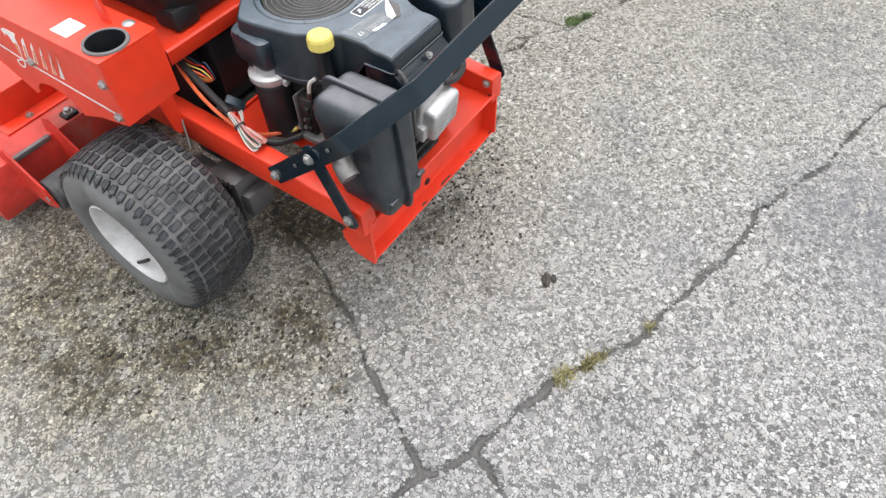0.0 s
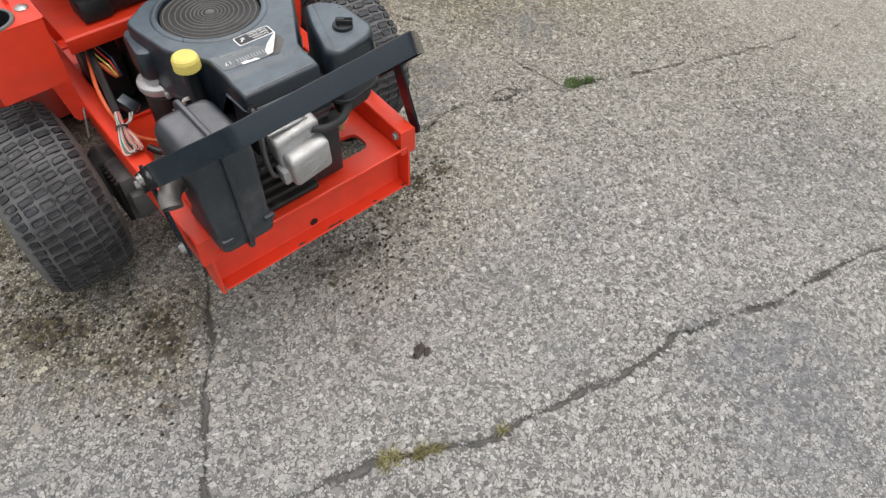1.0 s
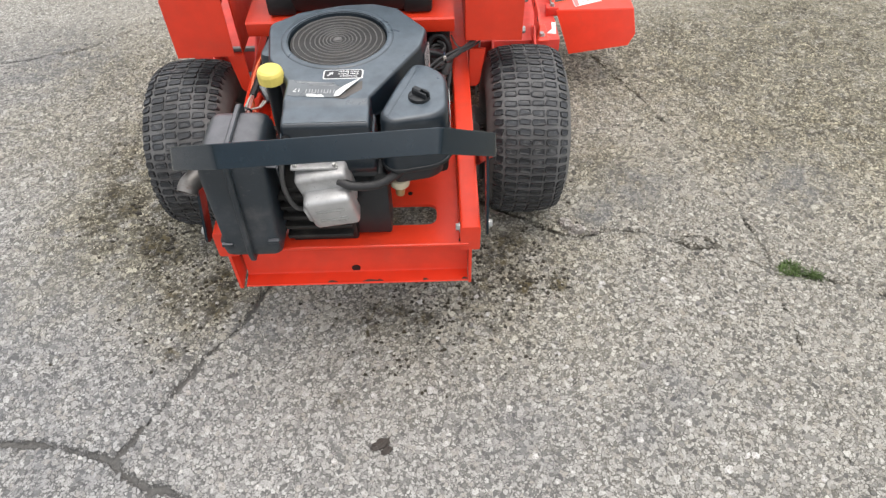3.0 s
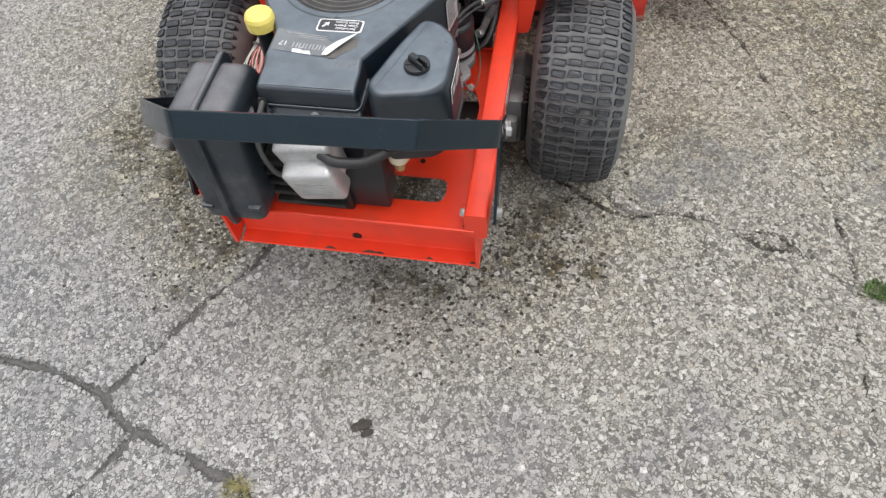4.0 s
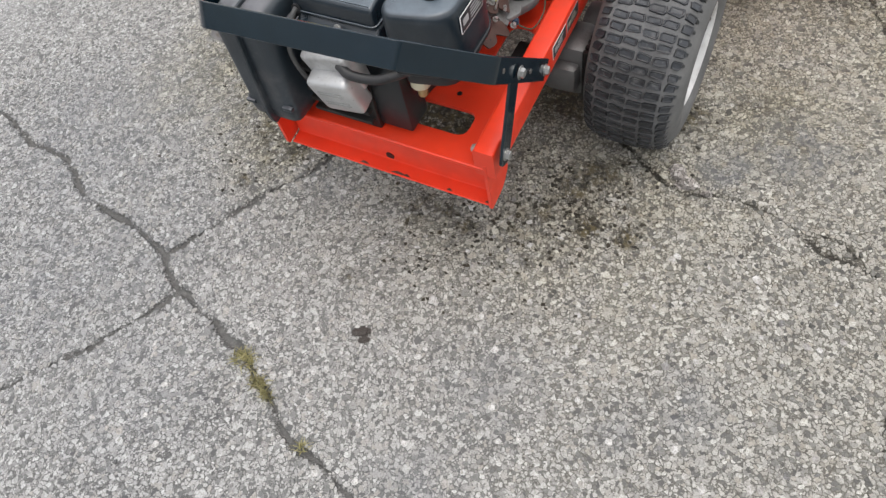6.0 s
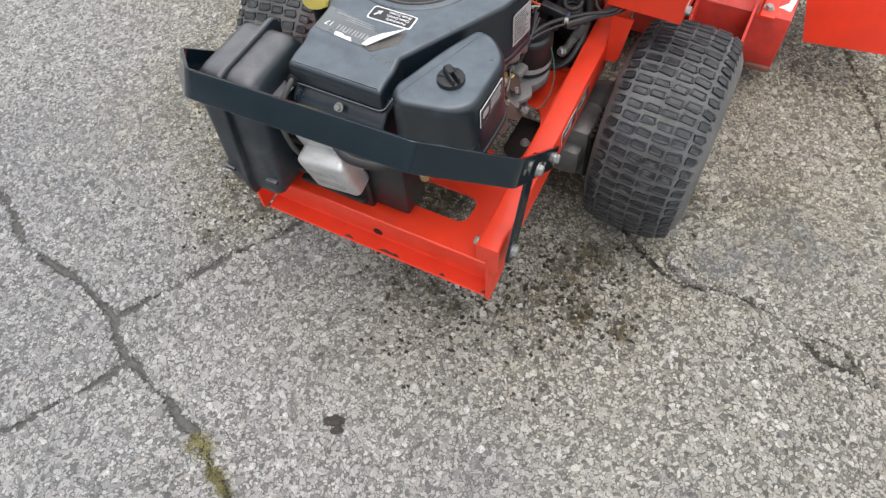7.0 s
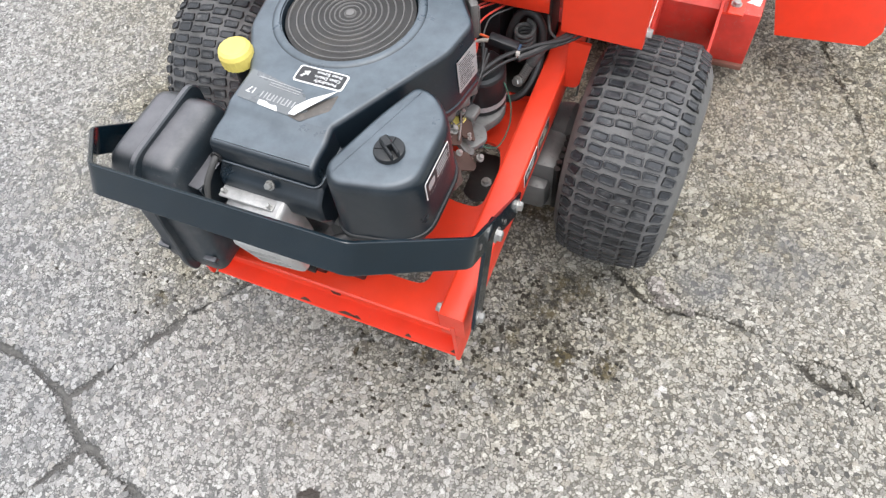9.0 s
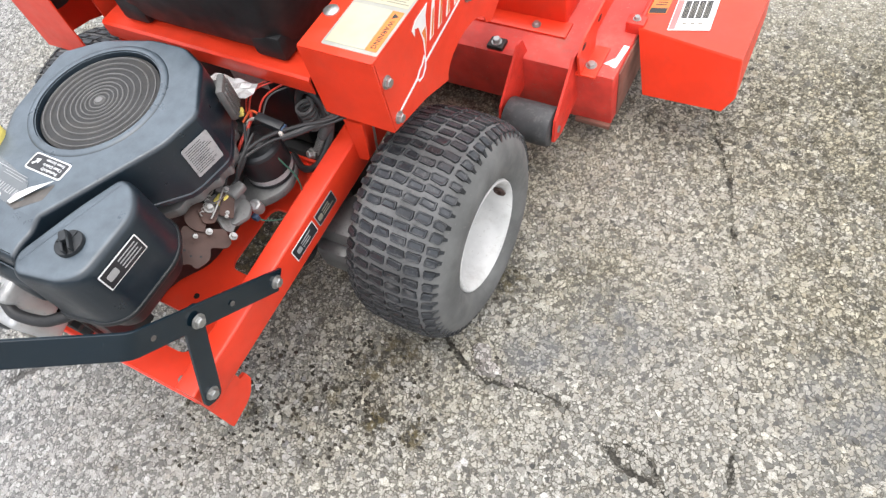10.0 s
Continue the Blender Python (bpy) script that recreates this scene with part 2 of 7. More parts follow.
def weathered(n, col, sink):
    """Drift of tone, stains and dirt; sink: how far damp soil covers the surface."""
    large = n.span(n.noise(1.3, 4, 0.6), 0.35, 0.65)
    col = n.mix(n.maths("MULTIPLY", large, 0.16), col, (0.30, 0.296, 0.29))
    blot = n.span(n.noise(11, 6, 0.65), 0.6, 0.74)
    col = n.mix(n.maths("MULTIPLY", blot, 0.3), col, (0.15, 0.147, 0.143))
    pits = n.span(n.noise(38, 5, 0.7), 0.63, 0.71)
    col = n.mix(n.maths("MULTIPLY", pits, 0.55), col, (0.09, 0.087, 0.082))
    clump = n.maths("MULTIPLY", n.attribute("warm"), n.span(n.noise(24, 6, 0.72), 0.48, 0.68))
    col = n.mix(n.maths("MULTIPLY", clump, 0.55), col, n.mix(1.0, col, (0.62, 0.57, 0.47), "MULTIPLY"))
    col = n.mix(n.maths("MULTIPLY", n.attribute("warm"), 0.48), col, n.mix(1.0, col, (1.0, 0.93, 0.77), "MULTIPLY"))
    wet = n.maths("MULTIPLY", n.attribute("damp"), n.span(n.noise(17, 7, 0.78), 0.36, 0.56))
    damp = n.maths("MULTIPLY", wet, n.span(n.noise(44, 6, 0.72), 0.36, 0.6, 0.25, 1.0))
    soiled = n.mix(1.0, col, n.mix(n.noise(30, 3), (0.96, 0.9, 0.66), (1.2, 1.13, 0.88)), "MULTIPLY")
    col = n.mix(wet, col, n.mix(n.maths("MULTIPLY", damp, sink), soiled, n.mix(n.noise(45, 3), (0.014, 0.011, 0.006), (0.045, 0.036, 0.018))))
    # small soaked spots of black-brown moss
    moss = n.maths("MULTIPLY", n.span(n.attribute("damp"), 0.25, 0.85), n.maths("MULTIPLY", n.span(n.noise(48, 5, 0.8), 0.48, 0.54), n.span(n.noise(11, 4), 0.4, 0.56)))
    spots = n.maths("MULTIPLY", n.span(n.attribute("moss"), 0.1, 0.75), n.span(n.noise(60, 5, 0.75), 0.4, 0.52))
    col = n.mix(n.maths("MULTIPLY", spots, 0.92), col, n.mix(n.span(n.noise(40, 3), 0.42, 0.6), (0.014, 0.011, 0.006), (0.085, 0.066, 0.026)))
    col = n.mix(n.maths("MULTIPLY", moss, 0.8), col, n.mix(n.noise(90, 3), (0.014, 0.011, 0.006), (0.05, 0.04, 0.015)))
    # black grit between the stones
    grit = n.maths("MULTIPLY", n.span(n.attribute("damp"), 0.2, 0.75), n.maths("MULTIPLY", n.span(n.noise(105, 4, 0.7), 0.53, 0.585), n.span(n.noise(9, 4, 0.6), 0.36, 0.6)))
    col = n.mix(n.maths("MULTIPLY", grit, 0.85), col, (0.022, 0.018, 0.010))
    tar = n.maths("MULTIPLY", n.attribute("tar"), n.span(n.noise(16, 6, 0.7), 0.34, 0.62))
    col = n.mix(n.maths("MULTIPLY", tar, 0.8), col, n.mix(n.noise(90, 3), (0.07, 0.073, 0.084), (0.17, 0.176, 0.192)))
    tone = n.mix(n.span(n.attribute("warm"), 0.15, 0.95), (0.96, 0.968, 0.962), (0.88, 0.885, 0.86))
    return n.mix(1.0, col, tone, "MULTIPLY"), damp


def asphalt():
    n = Nodes("worn_asphalt")
    wob = n.add("ShaderNodeVectorMath", operation="MULTIPLY_ADD")
    wn3 = n.add("ShaderNodeTexNoise")
    wn3.inputs["Scale"].default_value = 90
    n.put(wn3.inputs["Vector"], n.co)
    n.put(wob.inputs[0], wn3.outputs["Color"])
    wob.inputs[1].default_value = (0.006, 0.006, 0.006)
    n.put(wob.inputs[2], n.co)
    wv = wob.outputs[0]
    chips = n.voronoi(150, vector=wv)
    edge = n.voronoi(150, "DISTANCE_TO_EDGE", vector=wv)
    sep = n.add("ShaderNodeSeparateColor")
    n.put(sep.inputs[0], chips.outputs["Color"])
    stone = n.ramp(sep.outputs[0], [(0.0, (0.12, 0.116, 0.11)), (0.3, (0.22, 0.214, 0.204)), (0.6, (0.32, 0.312, 0.298)), (0.85, (0.40, 0.39, 0.372)), (1.0, (0.5, 0.49, 0.47))])
    gap = n.span(edge.outputs["Distance"], 0.0, 0.2)
    washed = n.span(n.maths("ADD", n.attribute("warm"), n.span(n.noise(2.6, 5, 0.6), 0.3, 0.7, -0.25, 0.25)), 0.2, 0.7)
    bed = n.attribute("bed")
    stone = n.mix(bed, n.ramp(sep.outputs[0], [(0.0, (0.13, 0.127, 0.125)), (0.2, (0.3, 0.293, 0.284)), (0.5, (0.39, 0.378, 0.36)), (0.8, (0.46, 0.452, 0.44)), (1.0, (0.62, 0.612, 0.596))]), stone)
    binder = n.mix(washed, n.mix(n.noise(60, 4), (0.03, 0.03, 0.03), (0.11, 0.109, 0.107)), n.mix(n.noise(60, 4), (0.04, 0.037, 0.029), (0.125, 0.115, 0.095)))
    binder = n.mix(bed, n.mix(0.45, binder, (0.3, 0.293, 0.283)), binder)
    col, damp = weathered(n, n.mix(gap, binder, stone), 0.97)
    # dirt that fills the cracks
    ragged = n.maths("ADD", n.attribute("crack"), n.maths("MULTIPLY", n.maths("SUBTRACT", n.noise(60, 7, 0.82), 0.5), 0.042))
    crack = n.span(ragged, -0.003, 0.0012, 1.0, 0.0)
    col = n.mix(n.maths("MULTIPLY", crack, 0.94), col, n.mix(washed, n.mix(n.noise(120, 3), (0.06, 0.058, 0.054), (0.17, 0.165, 0.156)), n.mix(n.noise(120, 3), (0.022, 0.02, 0.016), (0.075, 0.068, 0.056))))
    h = n.maths("ADD", n.maths("MULTIPLY", gap, 0.8), n.maths("MULTIPLY", sep.outputs[1], 0.6))
    h = n.maths("SUBTRACT", h, n.maths("MULTIPLY", crack, 3.0))
    normal = n.bump(h, 0.7, 0.0014)
    normal = n.bump(n.noise(700, 3), 0.3, 0.0008, normal)
    rough = n.maths("SUBTRACT", 0.82, n.maths("MULTIPLY", damp, 0.22))
    return n.done(col, rough, 0.0, normal, specular=0.35)


def aggregate():
    n = Nodes("aggregate_stone")
    island = n.add("ShaderNodeNewGeometry").outputs["Random Per Island"]
    stone = n.ramp(island, [(0.0, (0.055, 0.055, 0.055)), (0.12, (0.16, 0.158, 0.155)), (0.3, (0.3, 0.296, 0.289)), (0.4, (0.385, 0.362, 0.328)), (0.52, (0.37, 0.364, 0.355)), (0.74, (0.44, 0.432, 0.417)), (0.92, (0.51, 0.503, 0.49)), (1.0, (0.62, 0.614, 0.6))])
    stone = n.mix(n.span(n.noise(330, 4, 0.7), 0.4, 0.66), stone, n.mix(1.0, stone, (0.55, 0.54, 0.52), "MULTIPLY"))
    washed = n.span(n.maths("ADD", n.attribute("warm"), n.span(n.noise(2.6, 5, 0.6), 0.3, 0.7, -0.25, 0.25)), 0.2, 0.7, 0.14, 0.0)
    stone = n.mix(washed, stone, (0.25, 0.249, 0.247))
    col, damp = weathered(n, stone, n.span(island, 0.08, 0.4, 0.92, 0.03))
    return n.done(col, n.maths("SUBTRACT", 0.75, n.maths("MULTIPLY", damp, 0.2)), 0.0, n.bump(n.noise(500, 3), 0.4, 0.0006), specular=0.4)


ASPHALT = asphalt()
AGGREGATE = aggregate()


# ---- mesh helpers ----
def rounded(pts, r, n=4):
    """A closed outline with its corners rounded; r: one radius or one a corner."""
    out, count = [], len(pts)
    for i, p in enumerate(pts):
        rr = r[i] if isinstance(r, (list, tuple)) else r
        p, a, b = Vector(p), Vector(pts[i - 1]), Vector(pts[(i + 1) % count])
        u, v = (a - p), (b - p)
        d = min(rr, u.length * 0.48, v.length * 0.48)
        if d < 1e-5:
            out.append(p)
            continue
        s, e = p + u.normalized() * d, p + v.normalized() * d
        for k in range(n + 1):
            t = k / n
            out.append((1 - t) ** 2 * s + 2 * t * (1 - t) * p + t * t * e)
    return out


def loft(bm, rings, cap=True, closed=True):
    """Skin between rings of as many points each."""
    made = [[bm.verts.new(p) for p in ring] for ring in rings]
    m = len(made[0])
    for a, b in zip(made, made[1:]):
        for i in range(m if closed else m - 1):
            j = (i + 1) % m
            bm.faces.new((a[i], a[j], b[j], b[i]))
    if cap:
        bm.faces.new(list(reversed(made[0])))
        bm.faces.new(made[-1])
    return made


def grown(pts, d):
    """A closed outline pushed outwards by d (inwards: minus), for counter-clockwise points."""
    out, count = [], len(pts)
    for i in range(count):
        p, a, b = Vector(pts[i]), Vector(pts[i - 1]), Vector(pts[(i + 1) % count])
        t = (b - a)
        t = t.normalized() if t.length > 1e-9 else Vector((1, 0))
        out.append(p + Vector((t.y, -t.x)) * d)
    return out


def slab(bm, outline, z0, z1, soft=0.0):
    """An upright prism over a counter-clockwise outline, with softened rims."""
    if soft <= 0:
        levels = [(0, z0), (0, z1)]
    else:
        levels = [(-soft, z0), (-soft * 0.3, z0 + soft * 0.3), (0, z0 + soft), (0, z1 - soft), (-soft * 0.3, z1 - soft * 0.3), (-soft, z1)]
    loft(bm, [[(p.x, p.y, z) for p in grown(outline, d)] for d, z in levels])


def plate(bm, outline, axis, at, thick):
    """A flat sheet. The outline lies in the two other axes (x: y,z; y: x,z; z: x,y)."""
    def lift(p, d):
        return {"x": (d, p[0], p[1]), "y": (p[0], d, p[1]), "z": (p[0], p[1], d)}[axis]
    loft(bm, [[lift(p, at - thick / 2) for p in outline], [lift(p, at + thick / 2) for p in outline]])
    bmesh.ops.recalc_face_normals(bm, faces=bm.faces[:])


def box(bm, lo, hi, bevel=0.0, m=None, seg=2):
    """A box from corner to corner, its edges rounded."""
    lo, hi = Vector(lo), Vector(hi)
    at = (lo + hi) / 2
    made = bmesh.ops.create_cube(bm, size=1.0, matrix=(m or Matrix()) @ Matrix.Translation(at) @ Matrix.Diagonal((*(hi - lo), 1)))
    if bevel > 0:
        edges = list({e for v in made["verts"] for e in v.link_edges})
        bmesh.ops.bevel(bm, geom=edges, offset=bevel, segments=seg, affect="EDGES", profile=0.5)


def frame_of(d):
    d = Vector(d).normalized()
    a = Vector((0, 0, 1)) if abs(d.z) < 0.9 else Vector((1, 0, 0))
    u = d.cross(a).normalized()
    return u, d.cross(u).normalized()


def rod(bm, p0, p1, r0, r1=None, seg=20, soft=0.0):
    """A round rod from p0 to p1; soft rounds its rims."""
    p0, p1, r1 = Vector(p0), Vector(p1), r0 if r1 is None else r1
    d = (p1 - p0).normalized()
    u, v = frame_of(d)
    stops = [(0, r0), ((p1 - p0).length, r1)]
    if soft:
        ln = (p1 - p0).length
        stops = [(0, r0 - soft), (soft * 0.3, r0 - soft * 0.3), (soft, r0), (ln - soft, r1), (ln - soft * 0.3, r1 - soft * 0.3), (ln, r1 - soft)]
    rings = [[p0 + d * s + (u * math.cos(a) + v * math.sin(a)) * r for a in [2 * math.pi * k / seg for k in range(seg)]] for s, r in stops]
    loft(bm, rings)
    bmesh.ops.recalc_face_normals(bm, faces=bm.faces[:])


def smooth_line(pts, n=6):
    """A Catmull-Rom line through points."""
    pts = [Vector(p) for p in pts]
    ext = [2 * pts[0] - pts[1], *pts, 2 * pts[-1] - pts[-2]]
    out = []
    for i in range(1, len(ext) - 2):
        a, b, c, d = ext[i - 1:i + 3]
        for k in range(n):
            t = k / n
            out.append(0.5 * (2 * b + (c - a) * t + (2 * a - 5 * b + 4 * c - d) * t * t + (3 * b - a - 3 * c + d) * t ** 3))
    out.append(pts[-1])
    return out


def tube(bm, pts, r, seg=8, n=6):
    """A cable or hose through points."""
    line = smooth_line(pts, n)
    rings, u = [], None
    for i, p in enumerate(line):
        d = (line[min(i + 1, len(line) - 1)] - line[max(i - 1, 0)]).normalized()
        if u is None:
            u, _ = frame_of(d)
        u = (u - d * u.dot(d)).normalized()
        v = d.cross(u)
        rings.append([p + (u * math.cos(a) + v * math.sin(a)) * r for a in [2 * math.pi * k / seg for k in range(seg)]])
    loft(bm, rings)
    bmesh.ops.recalc_face_normals(bm, faces=bm.faces[:])


def revolve(bm, profile, centre, axis, seg=48):
    """Turns (along, radius) pairs round an axis through centre."""
    axis = Vector(axis).normalized()
    u, v = frame_of(axis)
    rings = [[Vector(centre) + axis * s + (u * math.cos(a) + v * math.sin(a)) * r for a in [2 * math.pi * k / seg for k in range(seg)]] for s, r in profile]
    loft(bm, rings, cap=False)
    bmesh.ops.recalc_face_normals(bm, faces=bm.faces[:])


PLACES = {}


def finish(name, bm, material, smooth=True, angle=38):
    mesh = bpy.data.meshes.new(name)
    bm.normal_update()
    if smooth:
        for f in bm.faces:
            f.smooth = True
        for e in bm.edges:
            if len(e.link_faces) == 2 and e.calc_face_angle(0) > radians(angle):
                e.smooth = False
    bm.to_mesh(mesh)
    bm.free()
    for m in material if isinstance(material, (list, tuple)) else [material]:
        mesh.materials.append(m)
    return mesh


def part(name, bm, material, parent, label="", smooth=True, angle=38):
    ob = new(name, finish(name, bm, material, smooth, angle))
    ob.parent = parent
    ob.matrix_parent_inverse = PLACES.get(parent.name, Matrix()).inverted()
    return tagged(ob, label=label) if label else ob


def single(name, bm, material, label, category, kind="", smooth=True):
    return tagged(new(name, finish(name, bm, material, smooth)), label, category, kind=kind)


def base(name, at, label, category):
    ob = new(name)
    ob.location = at
    ob.empty_display_size = 0.1
    PLACES[ob.name] = Matrix.Translation(at)
    return tagged(ob, label, category)


def words(text, size, m, lift=0.0003):
    """Raised lettering in a bmesh: built-in font, centred, laid by the matrix m (x along the line, y up the letters)."""
    curve = bpy.data.curves.new("lettering", "FONT")
    curve.body, curve.size, curve.align_x, curve.align_y, curve.extrude, curve.resolution_u = text, size, "CENTER", "CENTER", lift, 2
    ob = bpy.data.objects.new("lettering", curve)
    mesh = bpy.data.meshes.new_from_object(ob)
    bm = bmesh.new()
    bm.from_mesh(mesh)
    bm.transform(m)
    bpy.data.objects.remove(ob)
    bpy.data.curves.remove(curve)
    bpy.data.meshes.remove(mesh)
    return bm


def plane_at(origin, along, up):
    """A matrix with x along, y up, z out of the face, at origin."""
    x = Vector(along).normalized()
    z = x.cross(Vector(up)).normalized()
    y = z.cross(x)
    return Matrix.Translation(origin) @ Matrix((x, y, z)).transposed().to_4x4()


def sticker(bm, m, w, h, r=0.002, z=0.0006, x=0.0, y=0.0):
    """A thin sheet w by h centred at (x, y) of the face m."""
    pts = rounded([(x - w / 2, y - h / 2), (x + w / 2, y - h / 2), (x + w / 2, y + h / 2), (x - w / 2, y + h / 2)], r, 3)
    rings = [[m @ Vector((p.x, p.y, zz)) for p in pts] for zz in (z - 0.0005, z)]
    loft(bm, rings)


def bars(bm, m, x, y, w, rows, pitch, thick, z, seed=0, ragged=0.35):
    """Lines of unreadable print as bars, downwards from y."""
    rng = random.Random(seed)
    for k in range(rows):
        ww = w * (1 - ragged * rng.random())
        sticker(bm, m, ww, thick, thick * 0.2, z, x - (w - ww) / 2, y - k * pitch)


# ---- ground ----
def bent(pts, seed, jitter=0.006, step=0.035):
    rng = random.Random(seed)
    out = []
    for (ax, ay), (bx, by) in zip(pts, pts[1:]):
        k = max(1, int(math.hypot(bx - ax, by - ay) / step))
        for i in range(k):
            t = i / k
            s = jitter if i else 0.0
            out.append((ax + (bx - ax) * t + rng.uniform(-s, s), ay + (by - ay) * t + rng.uniform(-s, s)))
    return np.array(out + [pts[-1]])


CRACKS = [  # line, half width at its start and end
    (bent([(2.6, -1.75), (1.75, -1.2), (1.13, -0.84), (0.93, -0.79), (0.81, -0.776), (0.706, -0.73), (0.545, -0.663)], 1), 0.004, 0.006),
    (bent([(0.545, -0.663), (0.45, -0.668), (0.31, -0.64), (0.14, -0.587)], 2), 0.010, 0.009),
    (bent([(0.14, -0.587), (0.02, -0.565), (-0.08, -0.505), (-0.19, -0.45), (-0.28, -0.42)], 3), 0.007, 0.014),
    (bent([(-0.28, -0.42), (-0.42, -0.388), (-0.51, -0.33), (-0.6, -0.302)], 4), 0.008, 0.013),
    (bent([(-0.6, -0.302), (-0.75, -0.28), (-0.86, -0.26), (-0.99, -0.187), (-1.15, -0.184), (-1.7, -0.02), (-2.6, 0.1)], 5), 0.010, 0.006),
    (bent([(-0.51, -0.325), (-0.445, -0.225), (-0.375, -0.08), (-0.31, 0.0), (-0.275, 0.075), (-0.225, 0.18), (-0.1, 0.5)], 6), 0.0052, 0.002),
    (bent([(-0.413, -0.395), (-0.46, -0.49), (-0.52, -0.59), (-0.62, -0.71), (-0.85, -1.0)], 7), 0.004, 0.003),
    (bent([(0.62, 1.6), (0.70, 1.25), (0.76, 1.085), (0.86, 0.88), (0.927, 0.687), (0.968, 0.545), (1.0, 0.42), (1.035, 0.2), (1.02, 0.12)], 8), -0.0008, 0.0),
    (bent([(1.02, 0.12), (1.02, -0.05), (1.005, -0.36), (1.035, -0.48), (1.015, -0.65), (1.1, -0.85)], 9), -0.0008, -0.0028),
    (bent([(1.025, 0.13), (1.13, 0.115), (1.35, 0.01), (1.63, -0.105), (1.88, -0.177), (2.3, -0.307), (3.2, -0.6)], 10), 0.0012, 0.002),
    (bent([(0.30, 0.42), (0.45, 0.316), (0.515, 0.278)], 11), 0.003, 0.005),
    (bent([(0.515, 0.278), (0.566, 0.268), (0.62, 0.29), (0.716, 0.286), (0.79, 0.258)], 12), 0.0035, -0.0005),
    (bent([(0.805, 0.253), (0.845, 0.226), (0.90, 0.221), (0.945, 0.207)], 13, 0.004, 0.02), 0.0025, 0.004),
    (bent([(0.82, 0.258), (0.87, 0.262), (0.905, 0.24), (0.945, 0.207), (1.02, 0.14)], 14, 0.004, 0.02), 0.0016, -0.0005),
    (bent([(-1.5, 1.15), (-1.115, 1.28), (-0.95, 1.42), (-0.6, 1.75)], 15), 0.002, 0.002),
]


def blob(x, y, spots):
    """Soft patches (x, y, radius, strength)."""
    out = np.zeros_like(x)
    for cx, cy, r, s in spots:
        out = np.maximum(out, s * np.clip(1.35 - np.hypot(x - cx, y - cy) / r, 0, 1))
    return out


def crack_distance(x, y):
    """Metres from the nearest crack's edge; minus inside it."""
    dist = np.full(x.shape, 1.0)
    for line, w0, w1 in CRACKS:
        near = (x > line[:, 0].min() - 0.2) & (x < line[:, 0].max() + 0.2) & (y > line[:, 1].min() - 0.2) & (y < line[:, 1].max() + 0.2)
        px, py, best = x[near], y[near], dist[near]
        count = len(line) - 1
        for k, ((ax, ay), (bx, by)) in enumerate(zip(line, line[1:])):
            dx, dy = bx - ax, by - ay
            t = np.clip(((px - ax) * dx + (py - ay) * dy) / (dx * dx + dy * dy + 1e-12), 0, 1)
            best = np.minimum(best, np.hypot(px - ax - t * dx, py - ay - t * dy) - (w0 + (w1 - w0) * (k + t) / count) * (0.6 if max(w0, w1) > 0.0055 else 1.0))
        dist[near] = best
    ragged = np.sin(31 * x + 17 * y) + np.sin(47 * y - 23 * x + 1.3) + np.sin(83 * x + 2.1) * np.sin(71 * y + 0.4) + 0.8 * np.sin(190 * x + 130 * y) * np.sin(160 * y - 90 * x)
    return dist + 0.0019 * ragged - 0.0004


